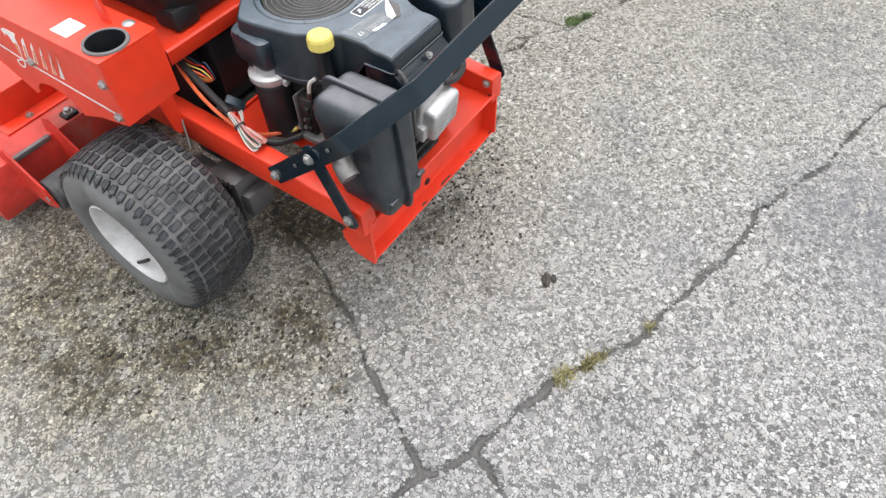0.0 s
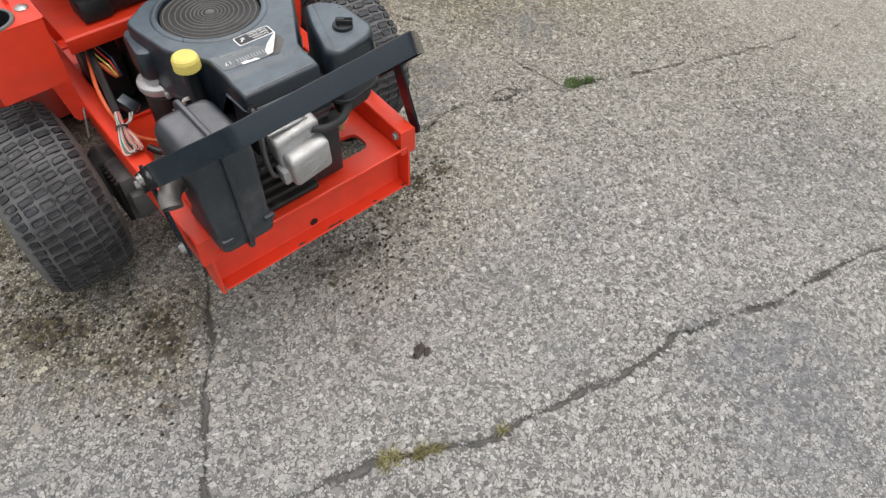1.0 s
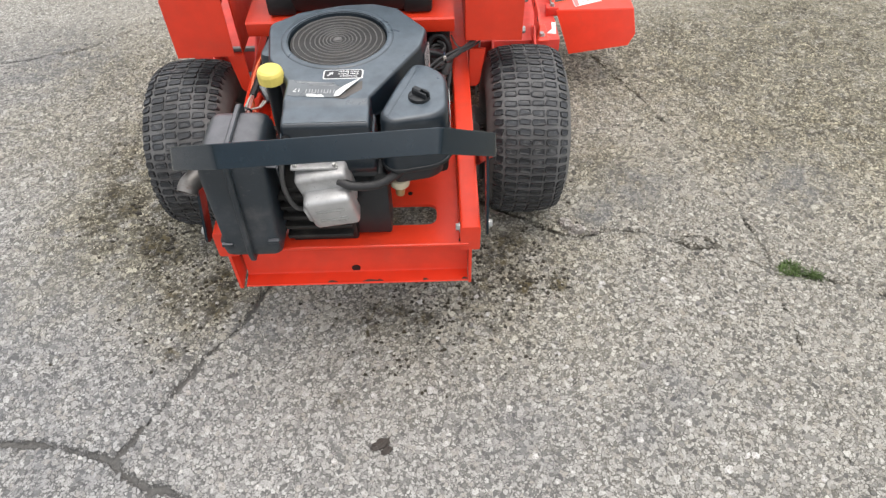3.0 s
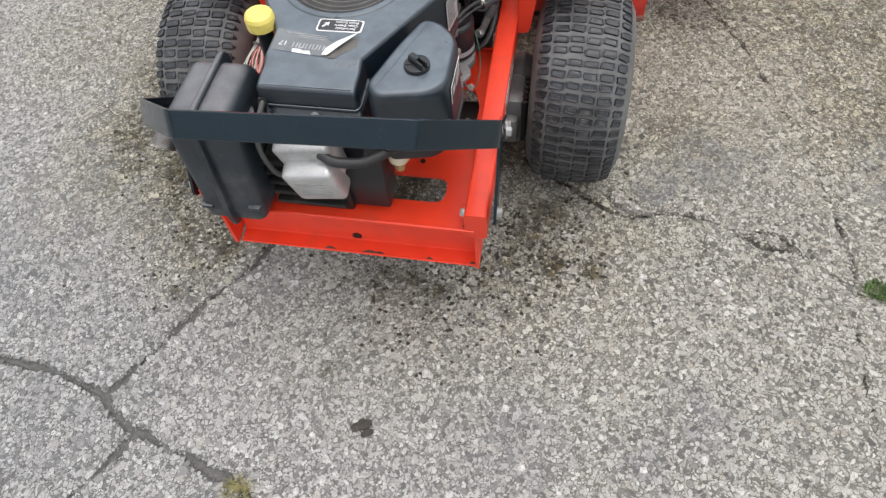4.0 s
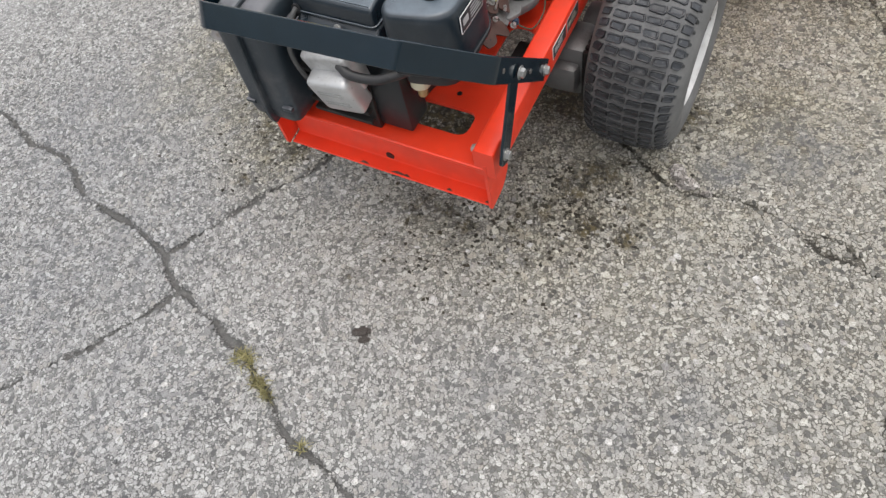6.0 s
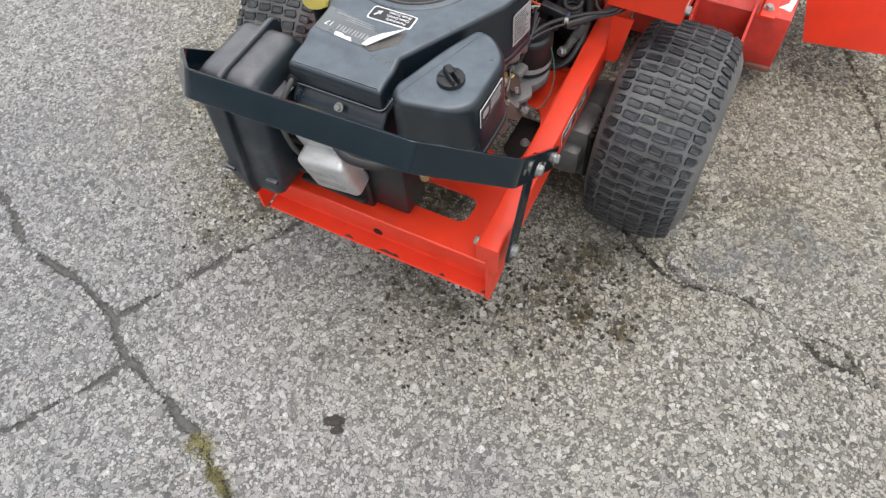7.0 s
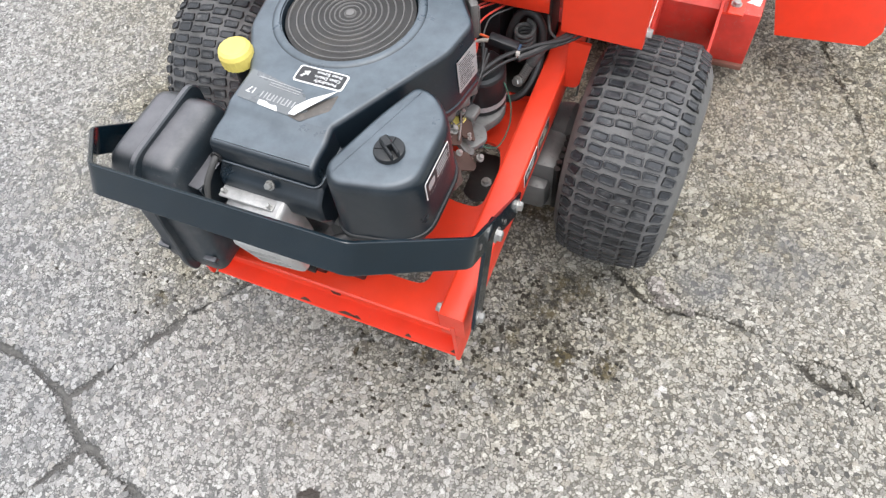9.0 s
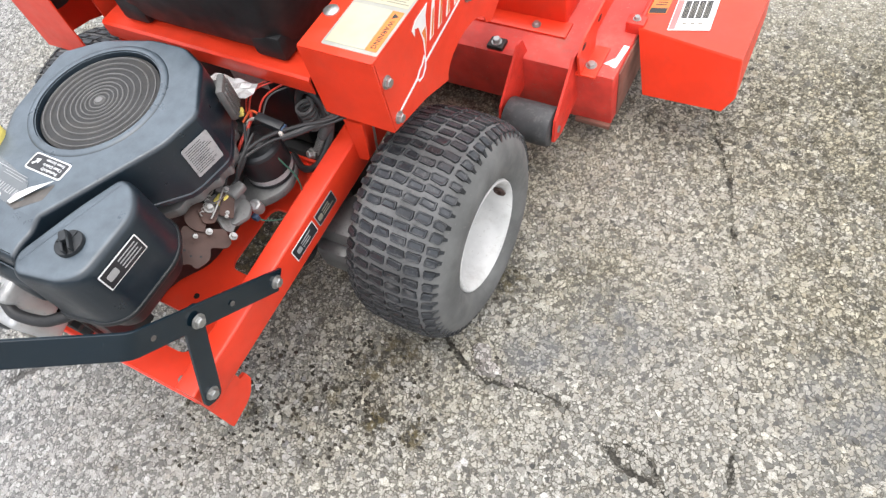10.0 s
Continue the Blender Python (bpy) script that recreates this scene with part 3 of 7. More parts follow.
def stains(x, y):
    """Damp soil, tar smears, warmth of tone and moss over the asphalt; under the engine its shade is painted in too."""
    # spots at (0.2, 0.5) and (-0.07, 0.33): damp soil plus painted engine shade
    damp = blob(x, y, [(0.28, 0.10, 0.26, 0.4), (0.45, 0.12, 0.13, 0.25), (0.1, 0.0, 0.16, 0.38), (0.2, -0.06, 0.14, 0.2), (0.05, 0.35, 0.5, 0.4), (-0.58, 0.3, 0.16, 0.7), (-0.3, 0.1, 0.16, 0.45), (0.45, 0.25, 0.22, 0.36), (0.1, 0.95, 0.6, 0.6), (-0.9, 1.1, 0.35, 0.45), (-1.05, 0.78, 0.3, 0.35), (1.15, 1.15, 0.5, 0.65), (1.2, 0.72, 0.3, 0.55), (0.68, 0.55, 0.16, 0.5), (0.75, 1.1, 0.25, 0.5), (0.484, 0.317, 0.1, 0.45), (1.5, 0.8, 0.5, 0.65), (1.6, 1.3, 0.6, 0.7), (-0.53, 0.25, 0.24, 0.75), (-0.43, 0.06, 0.16, 0.6), (-0.33, 0.14, 0.16, 0.7), (-0.66, 0.4, 0.28, 0.95), (-0.6, 0.65, 0.35, 0.9), (-0.8, 0.2, 0.2, 0.4), (0.2, 0.5, 0.2, 0.9), (-0.07, 0.33, 0.2, 0.9), (0.5, 0.0, 0.16, 0.22)])
    tar = blob(x, y, [(0.65, -0.88, 0.22, 0.9), (0.55, -0.98, 0.2, 0.7), (-0.75, -0.5, 0.25, 0.5), (-0.35, -0.62, 0.2, 0.35), (0.75, 0.47, 0.10, 0.8), (0.63, 0.36, 0.07, 0.8), (1.2, 0.46, 0.14, 0.7), (0.3, -0.55, 0.1, 0.4), (-0.25, 0.02, 0.08, 0.6), (0.35, -0.3, 0.12, 0.35), (-1.2, 1.2, 0.25, 0.7), (1.35, -0.6, 0.3, 0.5), (-0.6, -0.3, 0.25, 0.45), (-0.95, -0.1, 0.35, 0.5), (0.7, -0.2, 0.08, 0.5), (0.6, -0.3, 0.07, 0.4)])
    # moss at (0.22, 0.5) and (-0.07, 0.33) also carries that painted shade
    moss = blob(x, y, [(0.393, 0.107, 0.032, 1.0), (0.476, 0.112, 0.03, 0.9), (-0.576, 0.284, 0.055, 1.0), (-0.535, 0.245, 0.04, 0.8), (-0.374, 0.154, 0.05, 0.8), (-0.373, 0.067, 0.04, 0.7), (-0.486, 0.105, 0.05, 0.6), (0.077, 0.042, 0.035, 0.6), (0.14, 0.014, 0.035, 0.6), (0.02, 0.03, 0.06, 0.5), (0.25, 0.06, 0.07, 0.4), (0.22, 0.5, 0.12, 0.9), (0.33, 0.2, 0.06, 0.6), (0.29, 0.12, 0.045, 0.5), (0.38, 0.26, 0.05, 0.6), (-0.07, 0.33, 0.16, 1.0), (0.357, 0.253, 0.06, 0.6), (0.508, 0.487, 0.06, 0.6), (-0.76, 0.489, 0.03, 0.8), (-0.7, 0.42, 0.05, 0.6), (-0.456, -0.069, 0.03, 0.6), (-0.05, -0.2, 0.03, 0.5)])
    return damp, tar, np.clip(0.25 + 0.55 * (0.6 * x + 0.8 * y + 0.25), 0, 1), moss


def swell(x, y):
    """The slow rise and fall of the asphalt."""
    return sum(a * np.sin(x * p + y * q + o) for a, p, q, o in ((0.0012, 4.0, 3.0, 0.4), (0.0009, -5.0, 7.5, 2.0), (0.0006, 15.0, 8.0, 4.4), (0.0005, 9.0, -24.0, 1.2)))


def sheet(name, verts, faces, fields, material):
    """A mesh from arrays, with point fields."""
    corners = faces.shape[1]
    mesh = bpy.data.meshes.new(name)
    mesh.vertices.add(len(verts))
    mesh.vertices.foreach_set("co", verts.astype(np.float32).ravel())
    mesh.loops.add(faces.size)
    mesh.loops.foreach_set("vertex_index", faces.astype(np.int32).ravel())
    mesh.polygons.add(len(faces))
    mesh.polygons.foreach_set("loop_start", np.arange(0, faces.size, corners, dtype=np.int32))
    for field, values in fields.items():
        mesh.attributes.new(field, "FLOAT", "POINT").data.foreach_set("value", values.astype(np.float32))
    mesh.materials.append(material)
    return mesh


def build_ground():
    far = np.array([0.03, 0.08, 0.2, 0.5, 1.2, 3, 8, 20, 60, 200, 600])
    fx, fy = np.arange(-1.75, 1.9, 0.006), np.arange(-1.3, 1.55, 0.006)
    gx = np.concatenate([fx[0] - far[::-1], fx, fx[-1] + far])
    gy = np.concatenate([fy[0] - far[::-1], fy, fy[-1] + far])
    x, y = (a.ravel() for a in np.meshgrid(gx, gy))
    dist = crack_distance(x, y)
    rng = np.random.default_rng(4)
    inner = (np.abs(x) < 3) & (np.abs(y) < 3)
    z = np.where(inner, swell(x, y) + rng.normal(0, 0.0004, x.shape), 0.0) - 0.011 * np.clip(0.5 - dist / 0.012, 0, 1)
    damp, tar, warm, moss = stains(x, y)
    nx, ny = len(gx), len(gy)
    i, j = (a.ravel() for a in np.meshgrid(np.arange(nx - 1), np.arange(ny - 1)))
    a = j * nx + i
    mesh = sheet("ground", np.stack([x, y, z], 1), np.stack([a, a + 1, a + nx + 1, a + nx], 1), {"crack": dist, "damp": damp, "tar": tar, "warm": warm, "moss": moss, "bed": bedded(x, y)}, ASPHALT)
    mesh.polygons.foreach_set("use_smooth", np.ones(len(mesh.polygons), dtype=bool))
    mesh.update()
    return tagged(new("ground", mesh), "cracked grey asphalt with exposed pale aggregate and damp stains", "asphalt", kind="structure")


def bedded(x, y):
    """1 where the loose-edged bed of chips lies, falling to 0 round it."""
    edge = np.minimum(np.minimum(x + 1.72, 1.86 - x), np.minimum(y + 1.27, 1.5 - y))
    return np.clip((edge + 0.02 * np.sin(17 * x) * np.sin(13 * y)) / 0.3, 0, 1)


def chips(rng, step, share, mean, spread, least, most, rise):
    """Places and outlines of stone chips strewn over the visible asphalt."""
    gx, gy = (a.ravel() for a in np.meshgrid(np.arange(-1.7, 1.85, step), np.arange(-1.25, 1.5, step)))
    x, y = gx + rng.uniform(-0.6, 0.6, gx.shape) * step, gy + rng.uniform(-0.6, 0.6, gx.shape) * step
    bare = 0.5 + 0.5 * np.sin(7 * x + 3 * y + 2 * np.sin(4 * y)) * np.sin(5 * y - 6 * x + 1.7)
    keep = (crack_distance(x, y) > 0.002 + mean * 0.5) & (rng.random(x.shape) < share * (0.72 + 0.4 * bare) * bedded(x, y))
    x, y = x[keep], y[keep]
    count, k = len(x), 6
    size = np.clip(rng.lognormal(math.log(mean), spread, count), least, most)
    turn, squash = rng.uniform(0, 2 * math.pi, count), rng.uniform(0.45, 1.0, count)
    ang = (np.arange(k) / k * 2 * math.pi)[None] + rng.uniform(-0.5, 0.5, (count, k))
    rad = size[:, None] * rng.uniform(0.55, 1.25, (count, k))
    px, py = rad * np.cos(ang), rad * np.sin(ang) * squash[:, None]
    c, s = np.cos(turn)[:, None], np.sin(turn)[:, None]
    dx, dy = px * c - py * s, px * s + py * c
    lift = rng.uniform(0.00005, 0.0004, count) + rise
    tx, ty = rng.normal(0, 0.035, count)[:, None], rng.normal(0, 0.035, count)[:, None]
    z = swell(x, y)[:, None]
    low = np.stack([x[:, None] + dx, y[:, None] + dy, z - 0.0012 + 0 * dx], -1)
    top = np.stack([x[:, None] + dx * 0.95, y[:, None] + dy * 0.95, z + lift[:, None] + dx * tx + dy * ty], -1)
    return x, y, np.concatenate([low, top], 1)


def packed(rng, p):
    """Angular stone chips of mixed size lying side by side with narrow gaps between them."""
    nx, ny = int(3.6 / p), int(2.8 / (p * 0.866))
    gi, gj = np.meshgrid(np.arange(nx + 2), np.arange(ny + 2))
    sx = -1.72 + p * (gi + 0.5 * (gj % 2)) + rng.uniform(-0.62, 0.62, gi.shape) * p
    sy = -1.27 + p * 0.866 * gj + rng.uniform(-0.62, 0.62, gi.shape) * p
    sx, sy = sx + 0.012 * np.sin(9 * sy + 3 * sx), sy + 0.012 * np.sin(11 * sx - 4 * sy)
    i, j = (a.ravel() for a in np.meshgrid(np.arange(1, nx + 1), np.arange(1, ny + 1)))
    odd = j % 2
    ring = [(i + 1, j), (i + odd, j + 1), (i - 1 + odd, j + 1), (i - 1, j), (i - 1 + odd, j - 1), (i + odd, j - 1)]
    x, y = sx[j, i], sy[j, i]
    weight = rng.uniform(0.15, 1.0, sx.shape)  # heavy sites push their corners away: large beside small
    px, py = [], []
    for (ai, aj), (bi, bj) in zip(ring, ring[1:] + ring[:1]):
        w0, wa, wb = 1 / weight[j, i], 1 / weight[aj, ai], 1 / weight[bj, bi]
        px.append((x * w0 + sx[aj, ai] * wa + sx[bj, bi] * wb) / (w0 + wa + wb))
        py.append((y * w0 + sy[aj, ai] * wa + sy[bj, bi] * wb) / (w0 + wa + wb))
    px, py = np.stack(px, 1), np.stack(py, 1)
    x, y = px.mean(1), py.mean(1)
    soil = np.clip(stains(x, y)[0], 0, 1)
    keep = (crack_distance(x, y) > 0.0025) & (rng.random(x.shape) < (0.9 - 0.24 * soil) * bedded(x, y))
    px, py, x, y, soil = px[keep], py[keep], x[keep], y[keep], soil[keep]
    count = len(x)
    size = (rng.uniform(0.66, 0.97, count) * (1 - 0.27 * soil))[:, None]
    dx, dy = (px - x[:, None]) * size, (py - y[:, None]) * size
    lift = rng.uniform(-0.0003, 0.0004, count)[:, None]
    tx, ty = rng.normal(0, 0.1, count)[:, None], rng.normal(0, 0.1, count)[:, None]
    z = swell(x, y)[:, None]
    low = np.stack([x[:, None] + dx, y[:, None] + dy, z - 0.0016 + 0 * dx], -1)
    top = np.stack([x[:, None] + dx * 0.97, y[:, None] + dy * 0.97, z + 0.0003 + lift + dx * tx + dy * ty], -1)
    return x, y, np.concatenate([low, top], 1)


def build_aggregate():
    """Stone chips bedded in the asphalt: a packed bed and some larger ones, standing about a millimetre proud."""
    rng = np.random.default_rng(11)
    bed = packed(rng, 0.0097)
    large = chips(rng, 0.0165, 0.42, 0.0074, 0.28, 0.005, 0.0125, 0.0005)
    x, y, blocks = (np.concatenate([a, b]) for a, b in zip(bed, large))
    count, k = len(x), 6
    b0 = (np.arange(count) * 2 * k)[:, None]
    i = np.arange(k)[None]
    j = (i + 1) % k
    sides = np.stack([b0 + i, b0 + j, b0 + k + j, b0 + k + i], -1).reshape(-1, 4)
    caps = np.concatenate([b0 + k + np.array([[0, 1, 2, 3]]), b0 + k + np.array([[0, 3, 4, 5]])], 0)
    damp, tar, warm, moss = (np.repeat(f, 2 * k) for f in stains(x, y))
    mesh = sheet("aggregate", blocks.reshape(-1, 3), np.concatenate([sides, caps], 0), {"damp": damp, "tar": tar, "warm": warm, "moss": moss}, AGGREGATE)
    mesh.polygons.foreach_set("use_smooth", np.zeros(len(mesh.polygons), dtype=bool))
    mesh.update()
    return tagged(new("aggregate", mesh), "pale angular stone chips bedded in worn asphalt", "stone chips", kind="stuff")


def chip_stone():
    n = Nodes("single_chip_stone")
    pick = n.add("ShaderNodeObjectInfo").outputs["Random"]
    stone = n.ramp(pick, [(0.0, (0.16, 0.155, 0.152)), (0.15, (0.3, 0.29, 0.278)), (0.4, (0.4, 0.378, 0.345)), (0.7, (0.46, 0.448, 0.428)), (1.0, (0.6, 0.585, 0.56))])
    col = n.mix(n.span(n.noise(330, 4, 0.7), 0.4, 0.66), stone, n.mix(1.0, stone, (0.55, 0.54, 0.52), "MULTIPLY"))
    return n.done(col, 0.75, 0.0, n.bump(n.noise(500, 3), 0.4, 0.0006), specular=0.4)


def build_single_chips(ground):
    """The largest chips on the stretch behind the mower, each a piece of its own."""
    rng = random.Random(61)
    stone, meshes = chip_stone(), []
    for _ in range(16):
        bm = bmesh.new()
        k = rng.choice((5, 6, 7))
        squash = rng.uniform(0.55, 0.95)
        ring = [(a, rng.uniform(0.7, 1.15)) for a in [2 * math.pi * (i + rng.uniform(-0.25, 0.25)) / k for i in range(k)]]
        loft(bm, [[(0.0095 * f * r * math.cos(a), 0.0095 * f * r * math.sin(a) * squash, z) for a, r in ring] for f, z in ((1.0, -0.0015), (1.0, 0.0005), (0.9, 0.0012))])
        bmesh.ops.recalc_face_normals(bm, faces=bm.faces[:])
        meshes.append(finish("stone_chip", bm, stone, False))
    made = 0
    while made < 260:
        x, y = rng.uniform(-0.4, 0.95), rng.uniform(-0.72, 0.12)
        spot = np.array([x]), np.array([y])
        size = rng.uniform(0.6, 1.15)
        if crack_distance(*spot)[0] < 0.012:
            continue
        chip = new("stone_chip", rng.choice(meshes))
        chip.parent = ground
        chip.location = (x, y, float(swell(*spot)[0]) + 0.0002)
        chip.rotation_euler = (rng.gauss(0, 0.03), rng.gauss(0, 0.03), rng.uniform(0, 6.28))
        chip.scale = (size, size, 1.0)
        made += 1


ground = build_ground()
build_aggregate()
build_single_chips(ground)

# ---- the mower ----
mower = base("riding_mower", (0, 0.6, 0), "red zero-turn riding mower with exposed black engine, standing on cracked asphalt", "mower")


def hexbolt(name, at, axis, parent, r=0.0085, h=0.007, washer=True):
    """A hexagon bolt head with a washer, facing along axis."""
    bm = bmesh.new()
    at, d = Vector(at), Vector(axis).normalized()
    if washer:
        rod(bm, at, at + d * 0.0018, r * 1.35, seg=18)
    u, v = frame_of(d)
    rings = [[at + d * s + (u * math.cos(a) + v * math.sin(a)) * q for a in [math.pi / 3 * k for k in range(6)]] for s, q in ((0.0015, r), (h, r), (h + 0.0015, r * 0.82))]
    loft(bm, rings)
    bmesh.ops.recalc_face_normals(bm, faces=bm.faces[:])
    return part(name, bm, ZINC, parent, smooth=False)


# rails, plate and rear channel
RUST_CHIP = surface("chipped_paint_rust", (0.075, 0.045, 0.035), 0.8, dirty=0.6, grain=0.6)


def rail_top(y):
    return 0.372 + 0.07 * y


def rail_bottom(y):
    return 0.306 + 0.05 * y


def build_frame():
    bm = bmesh.new()
    outer = [(-0.243, -0.035), (0.243, -0.035), (0.243, 0.432), (-0.243, 0.432)]
    slot = rounded([(-0.165, 0.018), (0.178, 0.018), (0.178, 0.078), (-0.165, 0.078)], 0.022, 4)
    right = rounded([(0.142, 0.182), (0.206, 0.18), (0.210, 0.27), (0.192, 0.318), (0.142, 0.318)], 0.02, 4)
    left = [Vector((-p.x, p.y)) for p in right]
    loops = []
    for pts in (outer, slot, right, left):
        vs = [bm.verts.new((p[0], p[1], 0.318)) for p in pts]
        loops += [bm.edges.new((vs[i - 1], vs[i])) for i in range(len(vs))]
    fill = bmesh.ops.triangle_fill(bm, use_beauty=True, use_dissolve=False, edges=loops)
    faces = [g for g in fill["geom"] if isinstance(g, bmesh.types.BMFace)]
    up = bmesh.ops.extrude_face_region(bm, geom=faces)
    bmesh.ops.translate(bm, verts=[g for g in up["geom"] if isinstance(g, bmesh.types.BMVert)], vec=(0, 0, 0.007))
    bmesh.ops.recalc_face_normals(bm, faces=bm.faces[:])
    chassis = part("engine_plate", bm, RED, mower, "red steel engine plate with cut-outs", smooth=False)

    # rear channel: top lip, web, bottom lip
    bm = bmesh.new()
    prof = [(-0.0352, 0.3248), (-0.0378, 0.3235), (-0.0385, 0.3205), (-0.037, 0.3178), (-0.006, 0.3172), (-0.001, 0.312), (0.0, 0.211), (-0.003, 0.2055), (-0.030, 0.2015), (-0.0315, 0.199), (-0.030, 0.1965), (0.001, 0.2), (0.006, 0.206), (0.0065, 0.3174), (-0.0352, 0.3176)]
    loft(bm, [[(x, y, z) for y, z in prof] for x in (-0.2355, 0.2405)])
    bmesh.ops.recalc_face_normals(bm, faces=bm.faces[:])
    channel = part("rear_channel", bm, RED, mower, "red folded steel rear channel with chipped lower lip")
    bm = bmesh.new()
    rod(bm, (0, -0.0016, 0.2155), (0, 0.004, 0.2155), 0.0095, seg=20)
    part("hitch_hole", bm, GRIME, channel)
    for x in (-0.226, 0.226):
        bm = bmesh.new()
        rod(bm, (x, -0.028, 0.3262), (x, -0.028, 0.320), 0.0055, seg=12)
        part("drain_hole", bm, GRIME, channel)
    for x, w in ((-0.05, 0.012), (0.035, 0.022), (0.052, 0.009), (0.15, 0.007), (0.235, 0.008)):
        bm = bmesh.new()
        plate(bm, rounded([(x - w, -0.0285), (x - w * 0.4, -0.0225), (x + w * 0.3, -0.0245), (x + w, -0.0282)], 0.002, 2), "z", 0.2012, 0.003)
        part("paint_chip", bm, RUST_CHIP, channel)
    for x, y in ((0.122, 0.112), (-0.19, 0.12)):
        bm = bmesh.new()
        rod(bm, (x, y, 0.3258), (x, y, 0.319), 0.0052, seg=14)
        part("plate_hole", bm, GRIME, chassis)
    for s in (-1, 1):
        # end plate below the rail
        bm = bmesh.new()
        pts = rounded([(-0.037, 0.197), (0.02, 0.205), (0.043, 0.238), (0.043, 0.262), (0.03, 0.264), (0.03, 0.335), (-0.037, 0.335)], [0.006, 0.02, 0.004, 0.003, 0.003, 0.002, 0.004], 4)
        plate(bm, pts, "x", s * 0.2445, 0.006)
        part("end_plate", bm, RED, mower, smooth=False)
        # box rail
        bm = bmesh.new()
        rings = []
        for y in (-0.036, 0.1, 0.3, 0.5, 0.75, 1.0):
            sec = rounded([(s * 0.224, rail_bottom(y)), (s * 0.264, rail_bottom(y)), (s * 0.264, rail_top(y)), (s * 0.224, rail_top(y))], 0.005, 3)
            rings.append([(p.x, y, p.y) for p in sec])
        loft(bm, rings)
        bmesh.ops.recalc_face_normals(bm, faces=bm.faces[:])
        rail = part("frame_rail", bm, RED, mower, "red steel frame rail")
        hexbolt("bolt", (s * 0.2235, -0.02, 0.355), (-s, 0, 0), rail, 0.0075)
        # tab on the rail's flank below the console
        bm = bmesh.new()
        plate(bm, rounded([(s * 0.2645, 0.362), (s * 0.283, 0.364), (s * 0.290, 0.374), (s * 0.302, 0.465), (s * 0.2645, 0.465)], [0.002, 0.004, 0.004, 0.003, 0.002], 3), "y", 0.452, 0.006)
        part("upright", bm, RED, mower, smooth=False)
        # gusset to the wheel motor
        bm = bmesh.new()
        plate(bm, rounded([(0.36, 0.268), (0.45, 0.268), (0.45, 0.205), (0.395, 0.205), (0.375, 0.235)], [0.004, 0.004, 0.01, 0.02, 0.03], 4), "x", s * 0.270, 0.006)
        part("motor_bracket", bm, RED_WORN, mower, smooth=False)
    bm = bmesh.new()
    plate(bm, rounded([(0.150, 0.236), (0.176, 0.222), (0.212, 0.25), (0.214, 0.33), (0.15, 0.33)], [0.008, 0.01, 0.012, 0.004, 0.004], 4), "z", 0.272, 0.004)
    idler = part("idler_arm", bm, GRIME, mower, "oily black idler arm under the engine plate", smooth=False)
    bm = bmesh.new()
    revolve(bm, [(-0.012, 0.001), (-0.012, 0.036), (-0.009, 0.04), (-0.006, 0.034), (0.006, 0.034), (0.009, 0.04), (0.012, 0.036), (0.012, 0.001)], (0.185, 0.285, 0.255), (0, 0, 1), 28)
    part("pulley", bm, GRIME, idler)
    hexbolt("bolt", (0.183, 0.268, 0.2745), (0, 0, 1), idler, 0.007)
    bm = bmesh.new()
    box(bm, (-0.2225, 0.426, 0.3255), (0.2225, 0.433, 0.335), 0.002)
    part("plate_lip", bm, RED, chassis)
    # added block: gives the shaded gap ahead of the plate its black
    bm = bmesh.new()
    box(bm, (-0.2, 0.45, 0.19), (0.2, 0.56, 0.315), 0.02)
    part("pump_housing", bm, GRIME, mower, "added dark block standing in for the shaded gap ahead of the engine plate")
    # cross member in front of the engine
    bm = bmesh.new()
    box(bm, (-0.224, 0.56, 0.30), (0.224, 0.60, 0.40), 0.004)
    part("cross_member", bm, RED_WORN, mower)
    return chassis


chassis = build_frame()


